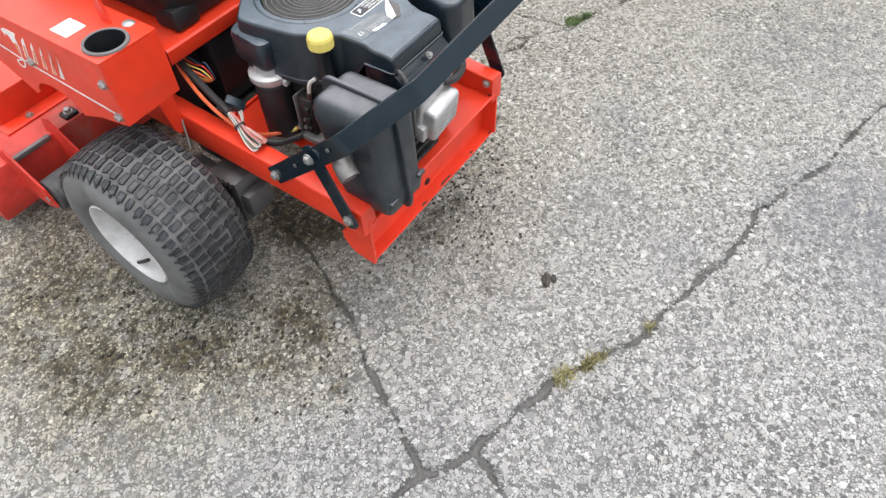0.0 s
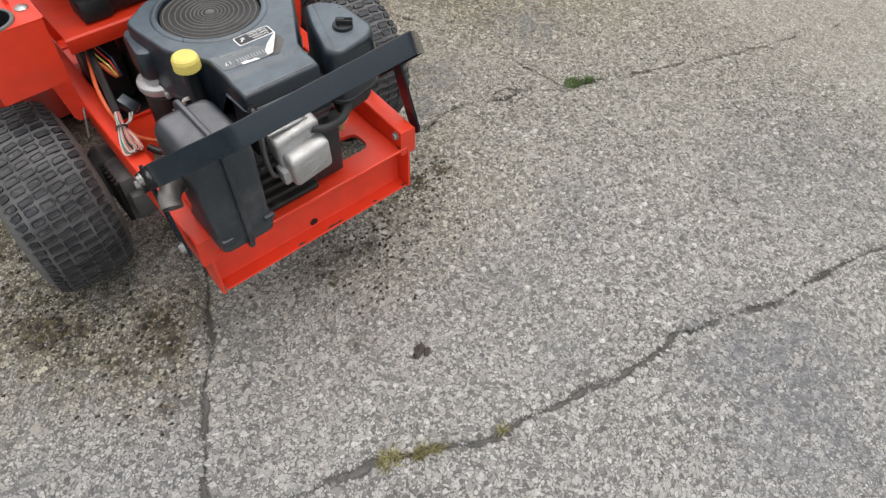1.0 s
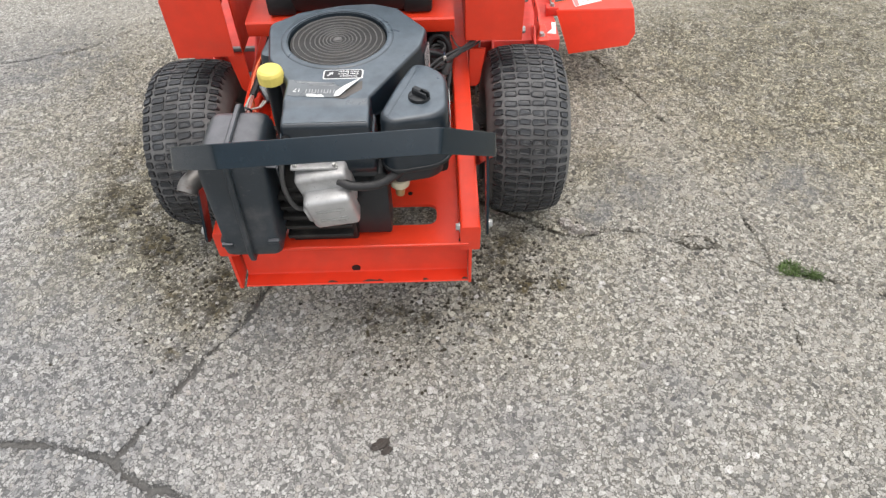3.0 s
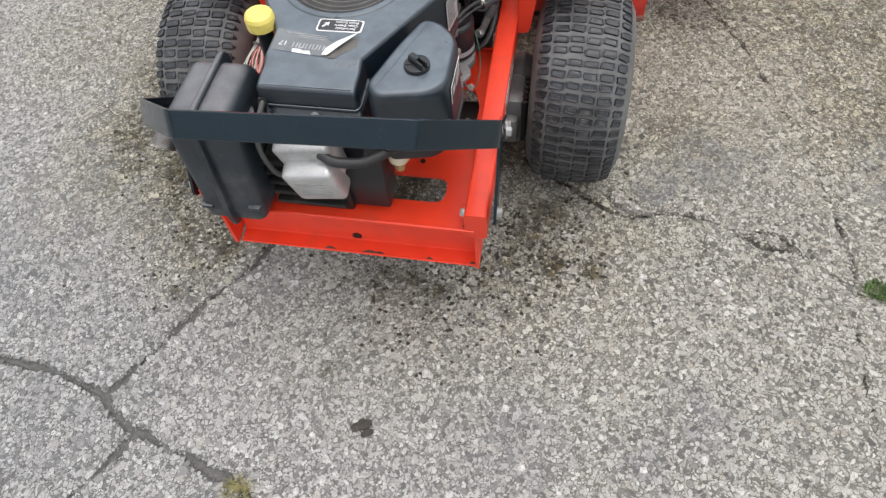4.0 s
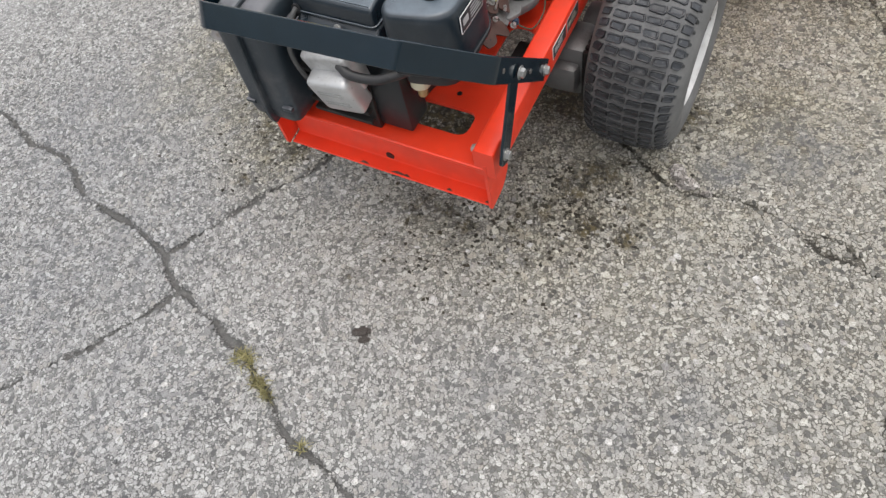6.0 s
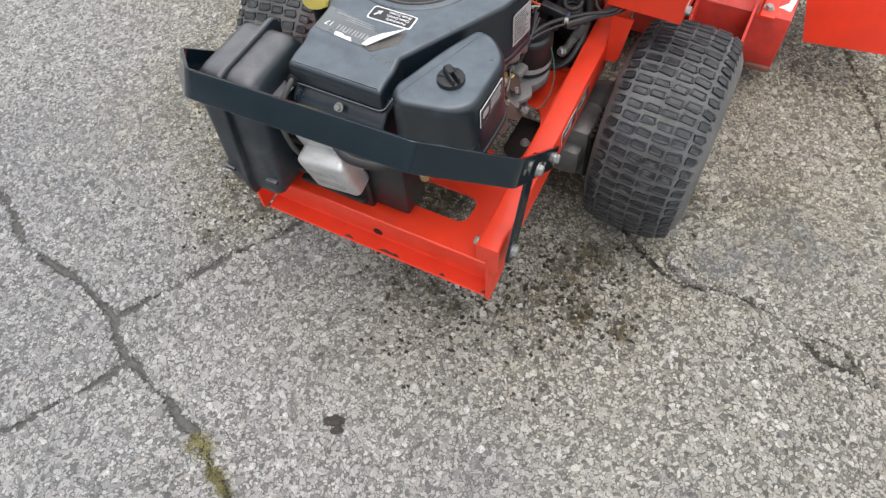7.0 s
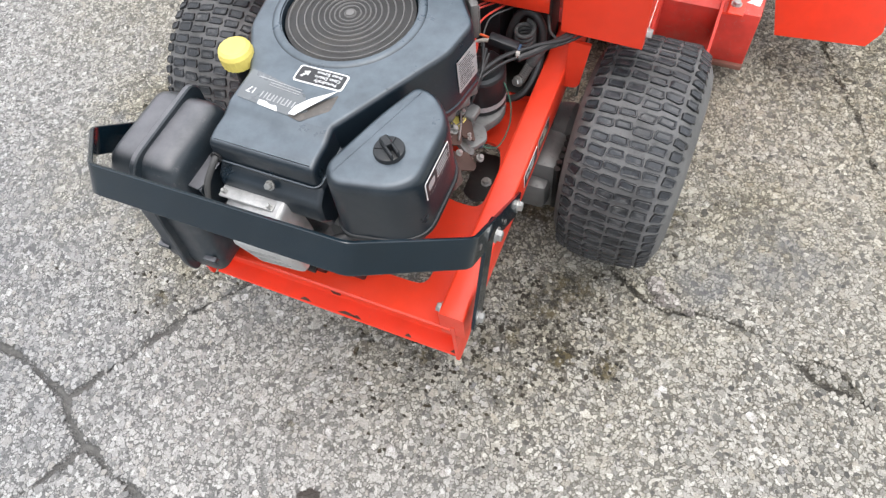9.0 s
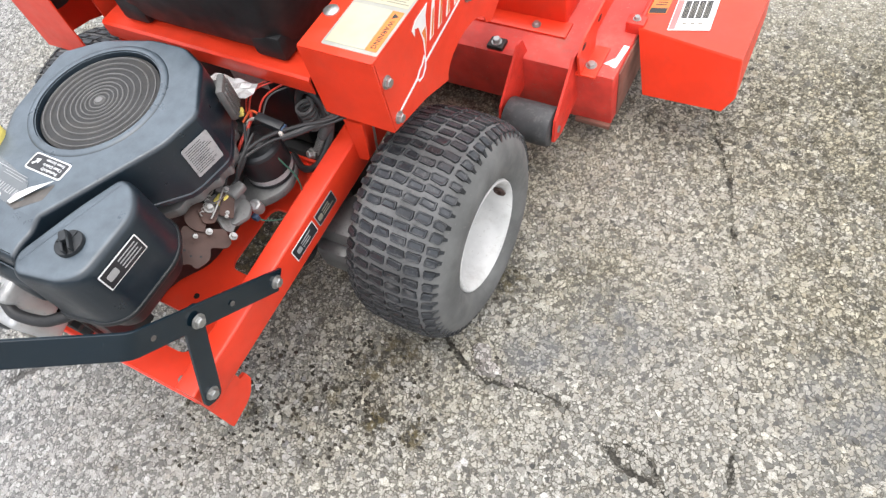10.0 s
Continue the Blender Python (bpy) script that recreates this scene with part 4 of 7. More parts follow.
def build_bumper():
    """A flat black strip bent into a U, in a plane that falls towards the front."""
    down = Vector((0, 0.728, -0.686))
    across = Vector((0, 0.686, 0.728))
    knee = Vector((0, 0.046, 0.495))

    def at(x, s, w=0.0):
        return Vector((x, 0, 0.03 * x * max(0.0, -s) / 0.2)) + knee + down * s + across * w

    foot = knee + down * 0.19
    path = [Vector((-0.2685, foot.y, foot.z)), Vector((-0.281, -0.035, 0.562)), Vector((-0.167, -0.119, 0.634)), Vector((0.188, -0.126, 0.66)), Vector((0.2845, -0.03, 0.57)), Vector((0.2685, foot.y, foot.z))]
    line = rounded(path, [0, 0.012, 0.01, 0.01, 0.012, 0], 4)
    rings, half = [], 0.0205
    for i, p in enumerate(line):
        d = (line[min(i + 1, len(line) - 1)] - line[max(i - 1, 0)]).normalized()
        blend = min(1.0, max(0.0, (0.05 - p.y) / 0.15))
        wide = across.lerp(Vector((0, 0.5, 0.866)), blend)
        wide = (wide - d * wide.dot(d)).normalized() * half
        nrm = d.cross(wide).normalized() * 0.0028
        rings.append([p + wide + nrm, p + wide - nrm, p - wide - nrm, p - wide + nrm])
    bm = bmesh.new()
    loft(bm, rings)
    bmesh.ops.recalc_face_normals(bm, faces=bm.faces[:])
    bmesh.ops.bevel(bm, geom=[e for e in bm.edges if e.calc_face_angle(0) > 1.2], offset=0.001, segments=1, affect="EDGES")
    bar = part("bumper_bar", bm, BLACK_STEEL, mower, "glossy black bent steel bumper bar", angle=25)
    for s in (-1, 1):
        bm = bmesh.new()
        a, b = Vector((0.046, 0.50)), Vector((-0.017, 0.358))
        d = (b - a).normalized()
        n = Vector((-d.y, d.x)) * 0.0165
        pts = rounded([a - d * 0.018 - n, b + d * 0.02 - n, b + d * 0.02 + n, a - d * 0.018 + n], 0.014, 4)
        plate(bm, pts, "x", s * 0.2775, 0.005)
        part("bumper_strut", bm, BLACK_STEEL, bar, smooth=False)
        hexbolt("bolt", (s * 0.2865, 0.046, 0.495), (s, 0, 0), bar)
        hexbolt("bolt", (s * 0.2722, 0.176, 0.373), (s, 0.08, 0), bar)
        hexbolt("bolt", (s * 0.280, -0.017, 0.36), (s, 0, 0), bar)
        for q in (-0.072, 0.072):
            p = at(s * (0.2868 - (0.0058 if q > 0 else 0.0)), q)
            bm = bmesh.new()
            rod(bm, p - Vector((s * 0.002, 0, 0)), p, 0.0042, seg=14)
            part("bolt_hole", bm, PIPE, bar)


build_bumper()


# wheels
MOTOR = surface("oily_grey_casting", (0.115, 0.115, 0.114), 0.45, 0.4, dirt=(0.05, 0.045, 0.04), dirty=0.7, grain=0.5, fine=500, patch=25)


def build_wheel(s):
    cx, cy, R, slim = (0.404, 0.462, 0.2125, 0.9) if s > 0 else (-0.415, 0.443, 0.2095, 0.9)
    c = Vector((cx, cy, R + 0.002))
    bm = bmesh.new()
    half = [(0.0, R), (0.03, R - 0.0008), (0.055, R - 0.003), (0.075, R - 0.0075), (0.088, R - 0.0145), (0.1, R - 0.027), (0.1095, R - 0.044), (0.113, R - 0.062), (0.111, 0.131), (0.106, 0.120), (0.099, 0.1125), (0.09, 0.105)]
    half = [(a * slim, r) for a, r in half]
    prof = [(-a, r) for a, r in reversed(half[1:])] + half
    axis = Vector((1, 0, 0))
    rings = []
    seg = 72
    for a, r in prof:
        rings.append([c + Vector((a, r * math.cos(2 * math.pi * k / seg), r * math.sin(2 * math.pi * k / seg))) for k in range(seg)])
    loft(bm, rings, cap=False)
    bmesh.ops.recalc_face_normals(bm, faces=bm.faces[:])
    for f in bm.faces:
        f.material_index = int(abs(f.calc_center_median().x - cx) < 0.078 * slim)
    tyre = part("wheel", bm, [RUBBER, TREAD_BED], mower, "wide dusty turf tyre on a white steel rim")
    # tread blocks: staggered rows
    rng = random.Random(7 if s > 0 else 8)
    bm = bmesh.new()
    rows = 58
    columns = [(a * slim, w * slim, (0.06 if n % 2 else 0.0) + 0.05 * n * s) for n, (a, w) in enumerate(((-0.084, 0.024), (-0.0525, 0.0335), (-0.0175, 0.0335), (0.0175, 0.0335), (0.0525, 0.0335), (0.084, 0.024)))]
    ax = Vector((1, 0, 0))
    for k in range(rows):
        for a, w, shift in columns:
            ang = 2 * math.pi * (k + shift) / rows + rng.uniform(-0.007, 0.007)
            out_side = 1 if a > 0 else -1
            rad = Vector((0, math.cos(ang), math.sin(ang)))
            tan = Vector((0, -math.sin(ang), math.cos(ang)))
            edge = abs(a) > 0.06
            tip = math.radians(27 if edge else 6.0 if abs(a) > 0.03 else 1.5) * out_side
            drop = 0.0118 if edge else 0.0036 if abs(a) > 0.03 else 0.0012
            over, up = ax * math.cos(tip) - rad * math.sin(tip), rad * math.cos(tip) + ax * math.sin(tip)
            cc = c + Vector((a, 0, 0)) + rad * (R - drop)
            skew = 0.1 * s + rng.uniform(-0.05, 0.05)
            u, v = over + tan * skew, tan - over * skew
            L = 0.0158 * rng.uniform(0.92, 1.05)
            hgt = rng.uniform(0.003, 0.0043)
            w = w * rng.uniform(0.95, 1.03)
            out = [(-w / 2, -L * 0.22), (-w / 2 + 0.0036, -L / 2), (w / 2 - 0.0012, -L / 2), (w / 2, L * 0.26), (w / 2 - 0.0036, L / 2), (-w / 2 + 0.0012, L / 2)]
            levels = ((1.0, 1.0, 0.0), (0.95, 0.9, hgt), (0.82, 0.74, hgt + 0.0002), (0.7, 0.5, hgt - 0.0009))
            out = [(p + rng.gauss(0, 0.0008), q + rng.gauss(0, 0.0007)) for p, q in out]
            made = [[bm.verts.new(cc + u * p * fp + v * q * fq + up * (h + (rng.gauss(0, 0.0003) if h else 0))) for p, q in out] for fp, fq, h in levels]
            for n, (ra, rb) in enumerate(zip(made, made[1:])):
                for i in range(6):
                    j = (i + 1) % 6
                    bm.faces.new((ra[i], ra[j], rb[j], rb[i])).material_index = (1, 0, 1)[n]
            bm.faces.new(made[-1])
            if edge:  # ridge running on down the shoulder
                lean = math.radians(64) * out_side
                over, up = ax * math.cos(lean) - rad * math.sin(lean), rad * math.cos(lean) + ax * math.sin(lean)
                cc = c + Vector((out_side * 0.098 * slim, 0, 0)) + rad * (R - 0.0265)
                L2, w2 = 0.010 * rng.uniform(0.85, 1.1), 0.024 * rng.uniform(0.85, 1.1)
                foot = [(-w2 / 2, -L2 / 2), (w2 / 2, -L2 * 0.3), (w2 / 2, L2 * 0.3), (-w2 / 2, L2 / 2)]
                a1 = [bm.verts.new(cc + over * p * out_side + tan * q - up * 0.002) for p, q in foot]
                a2 = [bm.verts.new(cc + over * p * out_side * 0.9 + tan * q * 0.7 + up * (0.0017 if p < 0 else 0.0006)) for p, q in foot]
                for i in range(4):
                    j = (i + 1) % 4
                    bm.faces.new((a1[i], a1[j], a2[j], a2[i])).material_index = 1
                bm.faces.new(a2)
    bmesh.ops.recalc_face_normals(bm, faces=bm.faces[:])
    tagged(part("tread", bm, [LUG, LUG_SIDE], tyre, "dark worn tread blocks", smooth=False), kind="stuff")
    # rim: lip, barrel, dished disc
    bm = bmesh.new()
    prof = [(0.09, 0.104), (0.097, 0.1112), (0.101, 0.1102), (0.1025, 0.107), (0.1, 0.1035), (0.092, 0.1), (0.06, 0.0965), (0.03, 0.094), (0.0, 0.091), (-0.02, 0.085), (-0.024, 0.07), (-0.018, 0.05), (-0.016, 0.001)]
    prof = [(a * slim, r) for a, r in prof]
    rings = [[c + Vector((s * a, r * math.cos(2 * math.pi * k / 56), r * math.sin(2 * math.pi * k / 56))) for k in range(56)] for a, r in prof]
    loft(bm, rings, cap=False)
    bmesh.ops.recalc_face_normals(bm, faces=bm.faces[:])
    rim = part("rim", bm, WHITE_RIM, tyre, "scuffed white steel rim")
    bm = bmesh.new()
    prof = [(-0.07, 0.106), (-0.08, 0.1165), (-0.083, 0.1145), (-0.076, 0.102), (-0.045, 0.096), (-0.035, 0.09), (-0.03, 0.001)]
    rings = [[c + Vector((s * a, r * math.cos(2 * math.pi * k / 40), r * math.sin(2 * math.pi * k / 40))) for k in range(40)] for a, r in prof]
    loft(bm, rings, cap=False)
    bmesh.ops.recalc_face_normals(bm, faces=bm.faces[:])
    part("rim_back", bm, WHITE_RIM, tyre)
    for k in range(4):
        a = math.pi / 4 + math.pi / 2 * k
        p = c + Vector((s * -0.014, 0.05 * math.cos(a), 0.05 * math.sin(a)))
        hexbolt("lug_nut", p, (s, 0, 0), tyre, 0.009, 0.012)
    bm = bmesh.new()
    if s < 0:
        tube(bm, [c + Vector(p) for p in ((-0.081, 0.03, -0.091), (-0.079, 0.012, -0.078), (-0.074, -0.013, -0.06))], 0.0045, 10)
        part("valve_stem", bm, HOSE, tyre)
    else:
        revolve(bm, [(0.0, 0.013), (0.003, 0.012), (0.005, 0.008), (0.003, 0.004), (-0.002, 0.003)], c + Vector((0.073, 0.094, 0.013)), (0, -1, -0.1), 16)
        part("valve_seat", bm, RUST, tyre, "rusty valve hole in the rim")
    # hub motor on the inner side
    bm = bmesh.new()
    revolve(bm, [(0.0, 0.062), (0.03, 0.068), (0.045, 0.06), (0.06, 0.045), (0.09, 0.042)], (s * 0.25, cy, c.z), (s, 0, 0), 28)
    box(bm, (min(s * 0.20, s * 0.295), cy - 0.135, 0.15), (max(s * 0.20, s * 0.295), cy - 0.04, 0.285), 0.02)
    box(bm, (min(s * 0.21, s * 0.285), cy - 0.16, 0.18), (max(s * 0.21, s * 0.285), cy - 0.12, 0.25), 0.015)
    motor = part("wheel_motor", bm, MOTOR, mower, "grimy cast wheel motor")
    for k in range(6):
        bm = bmesh.new()
        rod(bm, (s * 0.293, cy - 0.128 + 0.015 * k, 0.165), (s * 0.293, cy - 0.128 + 0.015 * k, 0.28), 0.006, seg=8)
        part("cooling_fin", bm, GRIME, motor)


for side in (1, -1):
    build_wheel(side)


# engine
TOP = 0.616
FAN = (-0.008, 0.256)


def build_engine():
    bm = bmesh.new()
    slab(bm, rounded([(-0.10, 0.03), (0.06, 0.03), (0.07, 0.12), (0.112, 0.17), (0.112, 0.33), (-0.12, 0.33), (-0.12, 0.14)], 0.03), 0.324, 0.50, 0.008)
    box(bm, (-0.112, -0.018, 0.3255), (0.02, 0.06, 0.47), 0.004)
    engine = part("engine", bm, GRIME, mower, "black vertical-shaft engine with plastic shroud")
    for k in range(5):
        bm = bmesh.new()
        box(bm, (-0.118, -0.03, 0.345 + 0.026 * k), (0.012, 0.02, 0.354 + 0.026 * k), 0.002)
        part("cylinder_fin", bm, GRIME, engine)
    # shroud: outline over the fan, and the step down to the rear block
    crease = (Vector((0.0665, 0.058)), Vector((-0.0905, 0.058)))
    rows = (0.054, 0.05, 0.046, 0.042, 0.038, 0.034, 0.026, 0.02, 0.016, 0.0125, 0.0095)
    flank = [[Vector((c.x + (e - c.x) * (c.y - y) / 0.066, y)) for y in rows] for c, e in zip(crease, (0.068, -0.089))]
    outline = rounded([(-0.089, -0.008), (0.068, -0.008), *reversed(flank[0]), crease[0], (0.158, 0.222), (0.169, 0.285), (0.108, 0.371), (0.058, 0.392), (-0.008, 0.39), (-0.095, 0.364), (-0.152, 0.318), (-0.15, 0.285), (-0.136, 0.19), (-0.091, 0.112), crease[1], *flank[1]], [0.014, 0.014, *[0.0] * len(rows), 0.0, 0.014, 0.012, 0.012, 0.012, 0.012, 0.012, 0.012, 0.012, 0.012, 0.008, 0.0, *[0.0] * len(rows)], 4)
    bm = bmesh.new()

    def step(v, lo, hi):
        t = min(1.0, max(0.0, (v - lo) / (hi - lo)))
        return t * t * (3 - 2 * t)

    def level(d, z, fall=0.0):
        """The outline at a height: the rear block lies lower on top and ends higher up below."""
        out = []
        for p in grown(outline, d):
            sunk = 0.0075 * step(0.06 - p.y, 0.0, 0.026) + 0.0065 * max(0.0, (0.02 - p.y) / 0.028) ** 2
            raised = (0.068 - 0.6 * (z - 0.504)) * step(0.10 - p.y, 0.0, 0.03)
            out.append((p.x, p.y, z - fall * sunk if fall else z + raised))
        return out

    arc = [math.pi / 2 * k / 9 for k in range(10)]
    rings = [level(0.0025, 0.504), level(0.0045, 0.506), level(0.0045, 0.514), level(0.003, 0.516), level(0.0015, 0.578, 0.2)] + [level(0.008 * math.cos(a) - 0.008, TOP - 0.008 + 0.008 * math.sin(a), 1) for a in arc]
    made = loft(bm, rings, cap=False)
    # top sheet with the round opening for the fan
    top = made[-1]
    ring = [bm.verts.new((FAN[0] + 0.098 * math.cos(2 * math.pi * k / 64), FAN[1] + 0.098 * math.sin(2 * math.pi * k / 64), TOP)) for k in range(64)]
    deep = [bm.verts.new((FAN[0] + 0.096 * math.cos(2 * math.pi * k / 64), FAN[1] + 0.096 * math.sin(2 * math.pi * k / 64), TOP - 0.012)) for k in range(64)]
    ia, ib = (next(i for i, p in enumerate(outline) if (p - c).length < 1e-6) for c in crease)
    rear = [top[i % len(top)] for i in range(ib, ia + len(top) + 1)] if ib > ia else [top[i] for i in range(ib, ia + 1)]
    fore = top[ia:ib + 1]
    n = len(rows)
    for k in range(n):
        bm.faces.new((rear[k], rear[k + 1], rear[-2 - k], rear[-1 - k]))
    bm.faces.new(rear[n:len(rear) - n])
    edges = [bm.edges.get((fore[i - 1], fore[i])) or bm.edges.new((fore[i - 1], fore[i])) for i in range(len(fore))]
    edges += [bm.edges.new((ring[i - 1], ring[i])) for i in range(64)]
    bmesh.ops.triangle_fill(bm, use_beauty=True, use_dissolve=False, edges=edges)
    for i in range(64):
        bm.faces.new((ring[i - 1], ring[i], deep[i], deep[i - 1]))
    bmesh.ops.recalc_face_normals(bm, faces=bm.faces[:])
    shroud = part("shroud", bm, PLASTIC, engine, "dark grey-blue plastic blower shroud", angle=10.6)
    bm = bmesh.new()
    slab(bm, rounded([(-0.172, 0.25), (-0.12, 0.235), (-0.10, 0.36), (-0.16, 0.345)], 0.018, 5), 0.522, 0.588, 0.012)
    part("starter_housing", bm, PLASTIC, engine)
    # ridge round the opening
    bm = bmesh.new()
    revolve(bm, [(0.0, 0.099), (0.003, 0.1), (0.004, 0.104), (0.002, 0.110), (0.0, 0.112)], (*FAN, TOP - 0.001), (0, 0, 1), 64)
    part("opening_ridge", bm, PLASTIC, engine)
    # screen: dark disc with concentric ribs
    bm = bmesh.new()
    revolve(bm, [(-0.012, 0.0945), (-0.006, 0.0945), (-0.005, 0.09), (-0.0045, 0.001)], (*FAN, TOP), (0, 0, 1), 64)
    screen = part("fan_screen", bm, SCREEN_DARK, engine, "round dark debris screen with concentric ribs")
    bm = bmesh.new()
    for r in (0.008, 0.0155, 0.0225, 0.0295, 0.037, 0.0455, 0.055, 0.0655, 0.077, 0.0885):
        loft(bm, [[(FAN[0] + q * math.cos(2 * math.pi * k / 64), FAN[1] + q * math.sin(2 * math.pi * k / 64), z) for k in range(64)] for q, z in ((r - 0.0013, TOP - 0.0052), (r - 0.0006, TOP - 0.0028), (r + 0.0006, TOP - 0.0028), (r + 0.0013, TOP - 0.0052))], cap=False)
    rod(bm, (*FAN, TOP - 0.006), (*FAN, TOP - 0.002), 0.006, seg=20)
    bmesh.ops.recalc_face_normals(bm, faces=bm.faces[:])
    part("screen_ribs", bm, SCREEN, engine)
    # lower cover between rear block and valve cover
    bm = bmesh.new()
    prof = rounded([(0.07, 0.569), (-0.004, 0.569), (-0.024, 0.552), (-0.026, 0.518), (-0.012, 0.50), (-0.012, 0.45), (0.07, 0.45)], [0.002, 0.005, 0.008, 0.006, 0.004, 0.003, 0.002], 4)
    loft(bm, [[(x, y, z) for y, z in grown(prof, d)] for x, d in ((-0.0835, -0.004), (-0.081, -0.0012), (-0.077, 0.0), (0.066, 0.0), (0.07, -0.0012), (0.0725, -0.004))])
    bmesh.ops.recalc_face_normals(bm, faces=bm.faces[:])
    part("cylinder_cover", bm, PLASTIC, engine)
    bm = bmesh.new()
    box(bm, (0.018, -0.012, 0.335), (0.088, 0.05, 0.495), 0.005)
    part("carburettor_cover", bm, PLASTIC_DEEP, engine)
    hexbolt("bolt", (0.002, -0.0205, 0.566), (0, -0.8, 0.6), engine, 0.0052)
    # valve cover: two cast steps
    bm = bmesh.new()
    tilt = Matrix.Translation((-0.014, -0.05, 0.455)) @ Matrix.Rotation(radians(-9), 4, "Y") @ Matrix.Rotation(radians(12), 4, "X")
    box(bm, (-0.044, -0.022, -0.044), (0.044, 0.02, 0.04), 0.010, tilt, 3)
    box(bm, (-0.05, 0.008, -0.015), (0.046, 0.05, 0.072), 0.008, tilt, 3)
    box(bm, (-0.058, -0.004, -0.045), (-0.036, 0.03, 0.0), 0.006, tilt, 2)
    valve = part("valve_cover", bm, CASTING, engine, "cast aluminium valve cover with ribs")
    bm = bmesh.new()
    for k in (0, 1, 4, 5):
        box(bm, (-0.026, -0.0235, 0.016 - 0.007 * k), (0.028, -0.0215, 0.0185 - 0.007 * k), 0.0006, tilt, 1)
    part("casting_ribs", bm, ZINC, engine)
    bm = bmesh.new()
    box(bm, (-0.078, -0.042, 0.5325), (0.006, -0.02, 0.5375), 0.0015)
    gasket = part("gasket_plate", bm, CASTING, engine)
    hexbolt("bolt", (0.0, -0.037, 0.5375), (0, -0.3, 1), gasket, 0.0035)
    hexbolt("bolt", (-0.071, -0.035, 0.5375), (0, -0.3, 1), gasket, 0.003)
    # hose from the valve cover, fuel bowl
    bm = bmesh.new()
    tube(bm, [(0.005, -0.05, 0.515), (0.03, -0.058, 0.508), (0.07, -0.05, 0.502), (0.095, -0.035, 0.503), (0.115, -0.012, 0.50)], 0.0085, 12)
    part("breather_hose", bm, HOSE, engine)
    bm = bmesh.new()
    rod(bm, (0.109, 0.02, 0.438), (0.109, 0.02, 0.456), 0.019, seg=22, soft=0.003)
    part("fuel_filter_cap", bm, CREAM, engine, "off-white fuel filter cap")
    bm = bmesh.new()
    rod(bm, (0.108, 0.02, 0.412), (0.109, 0.02, 0.439), 0.009, seg=16, soft=0.002)
    part("fuel_bowl", bm, AMBER, engine, "amber fuel filter bowl")
    bm = bmesh.new()
    tube(bm, [(0.115, 0.015, 0.458), (0.13, 0.0, 0.475), (0.145, 0.005, 0.48)], 0.006, 10)
    part("fuel_hose", bm, HOSE, engine)
    bm = bmesh.new()
    tube(bm, [(-0.0815, -0.004, 0.581), (-0.083, -0.022, 0.574), (-0.0895, -0.041, 0.552), (-0.095, -0.049, 0.515), (-0.092, -0.048, 0.475), (-0.084, -0.043, 0.445), (-0.072, -0.034, 0.43)], 0.0044, 10)
    part("spark_plug_lead", bm, LEAD, engine, "grey rubber spark plug lead")
    bm = bmesh.new()
    revolve(bm, [(0.0, 0.0055), (0.0, 0.0085), (0.003, 0.0085), (0.003, 0.0055)], (-0.0815, -0.0095, 0.578), (0, -1, 0.1), 18)
    part("grommet", bm, HOSE, engine)
    # air cleaner
    out = rounded([(0.082, 0.0), (0.103, -0.027), (0.18, -0.012), (0.205, 0.012), (0.205, 0.115), (0.17, 0.15), (0.14, 0.155), (0.113, 0.095)], [0.02, 0.022, 0.03, 0.03, 0.03, 0.02, 0.015, 0.02], 5)
    bm = bmesh.new()
    loft(bm, [[(p.x, p.y, z) for p in grown(out, d)] for d, z in ((0.003, 0.515), (0.002, 0.53), (0.0, 0.606), (-0.0008, 0.6125), (-0.0032, 0.6178), (-0.0075, 0.6208), (-0.012, 0.622))])
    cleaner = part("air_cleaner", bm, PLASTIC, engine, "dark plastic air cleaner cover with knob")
    bm = bmesh.new()
    slab(bm, grown(out, 0.006), 0.507, 0.5165, 0.003)
    slab(bm, grown(out, -0.012), 0.47, 0.504, 0.004)
    part("air_cleaner_base", bm, PLASTIC_DEEP, engine)
    bm = bmesh.new()
    rod(bm, (0.154, 0.041, 0.62), (0.154, 0.041, 0.629), 0.0195, seg=26, soft=0.002)
    km = Matrix.Translation((0.154, 0.041, 0.628)) @ Matrix.Rotation(radians(142), 4, "Z")
    for y0 in (-0.0062, 0.0026):
        box(bm, (-0.019, y0, 0), (0.012, y0 + 0.0036, 0.011), 0.0012, km, 1)
    box(bm, (-0.004, -0.005, 0), (0.0125, 0.005, 0.0125), 0.0012, km, 1)
    for turn in (55, -55):
        box(bm, (0.0, -0.0009, -0.0005), (0.0175, 0.0009, 0.0022), 0.0004, km @ Matrix.Rotation(radians(turn), 4, "Z"), 1)
    part("knob", bm, PLASTIC_DEEP, engine, "black three-lobed knob")
    # oil filler
    bm = bmesh.new()
    seg = 40
    rings = []
    for z, r in ((0.604, 0.0225), (0.605, 0.0238), (0.622, 0.0238), (0.628, 0.022), (0.631, 0.018)):
        rings.append([(-0.122 + (r + (0.0007 if k % 2 and 0.6045 < z < 0.625 else 0)) * math.cos(2 * math.pi * k / seg), 0.132 + (r + (0.0007 if k % 2 and 0.6045 < z < 0.625 else 0)) * math.sin(2 * math.pi * k / seg), z) for k in range(seg)])
    loft(bm, rings)
    bmesh.ops.recalc_face_normals(bm, faces=bm.faces[:])
    part("oil_cap", bm, YELLOW, engine, "yellow ribbed oil filler cap", angle=20)
    bm = bmesh.new()
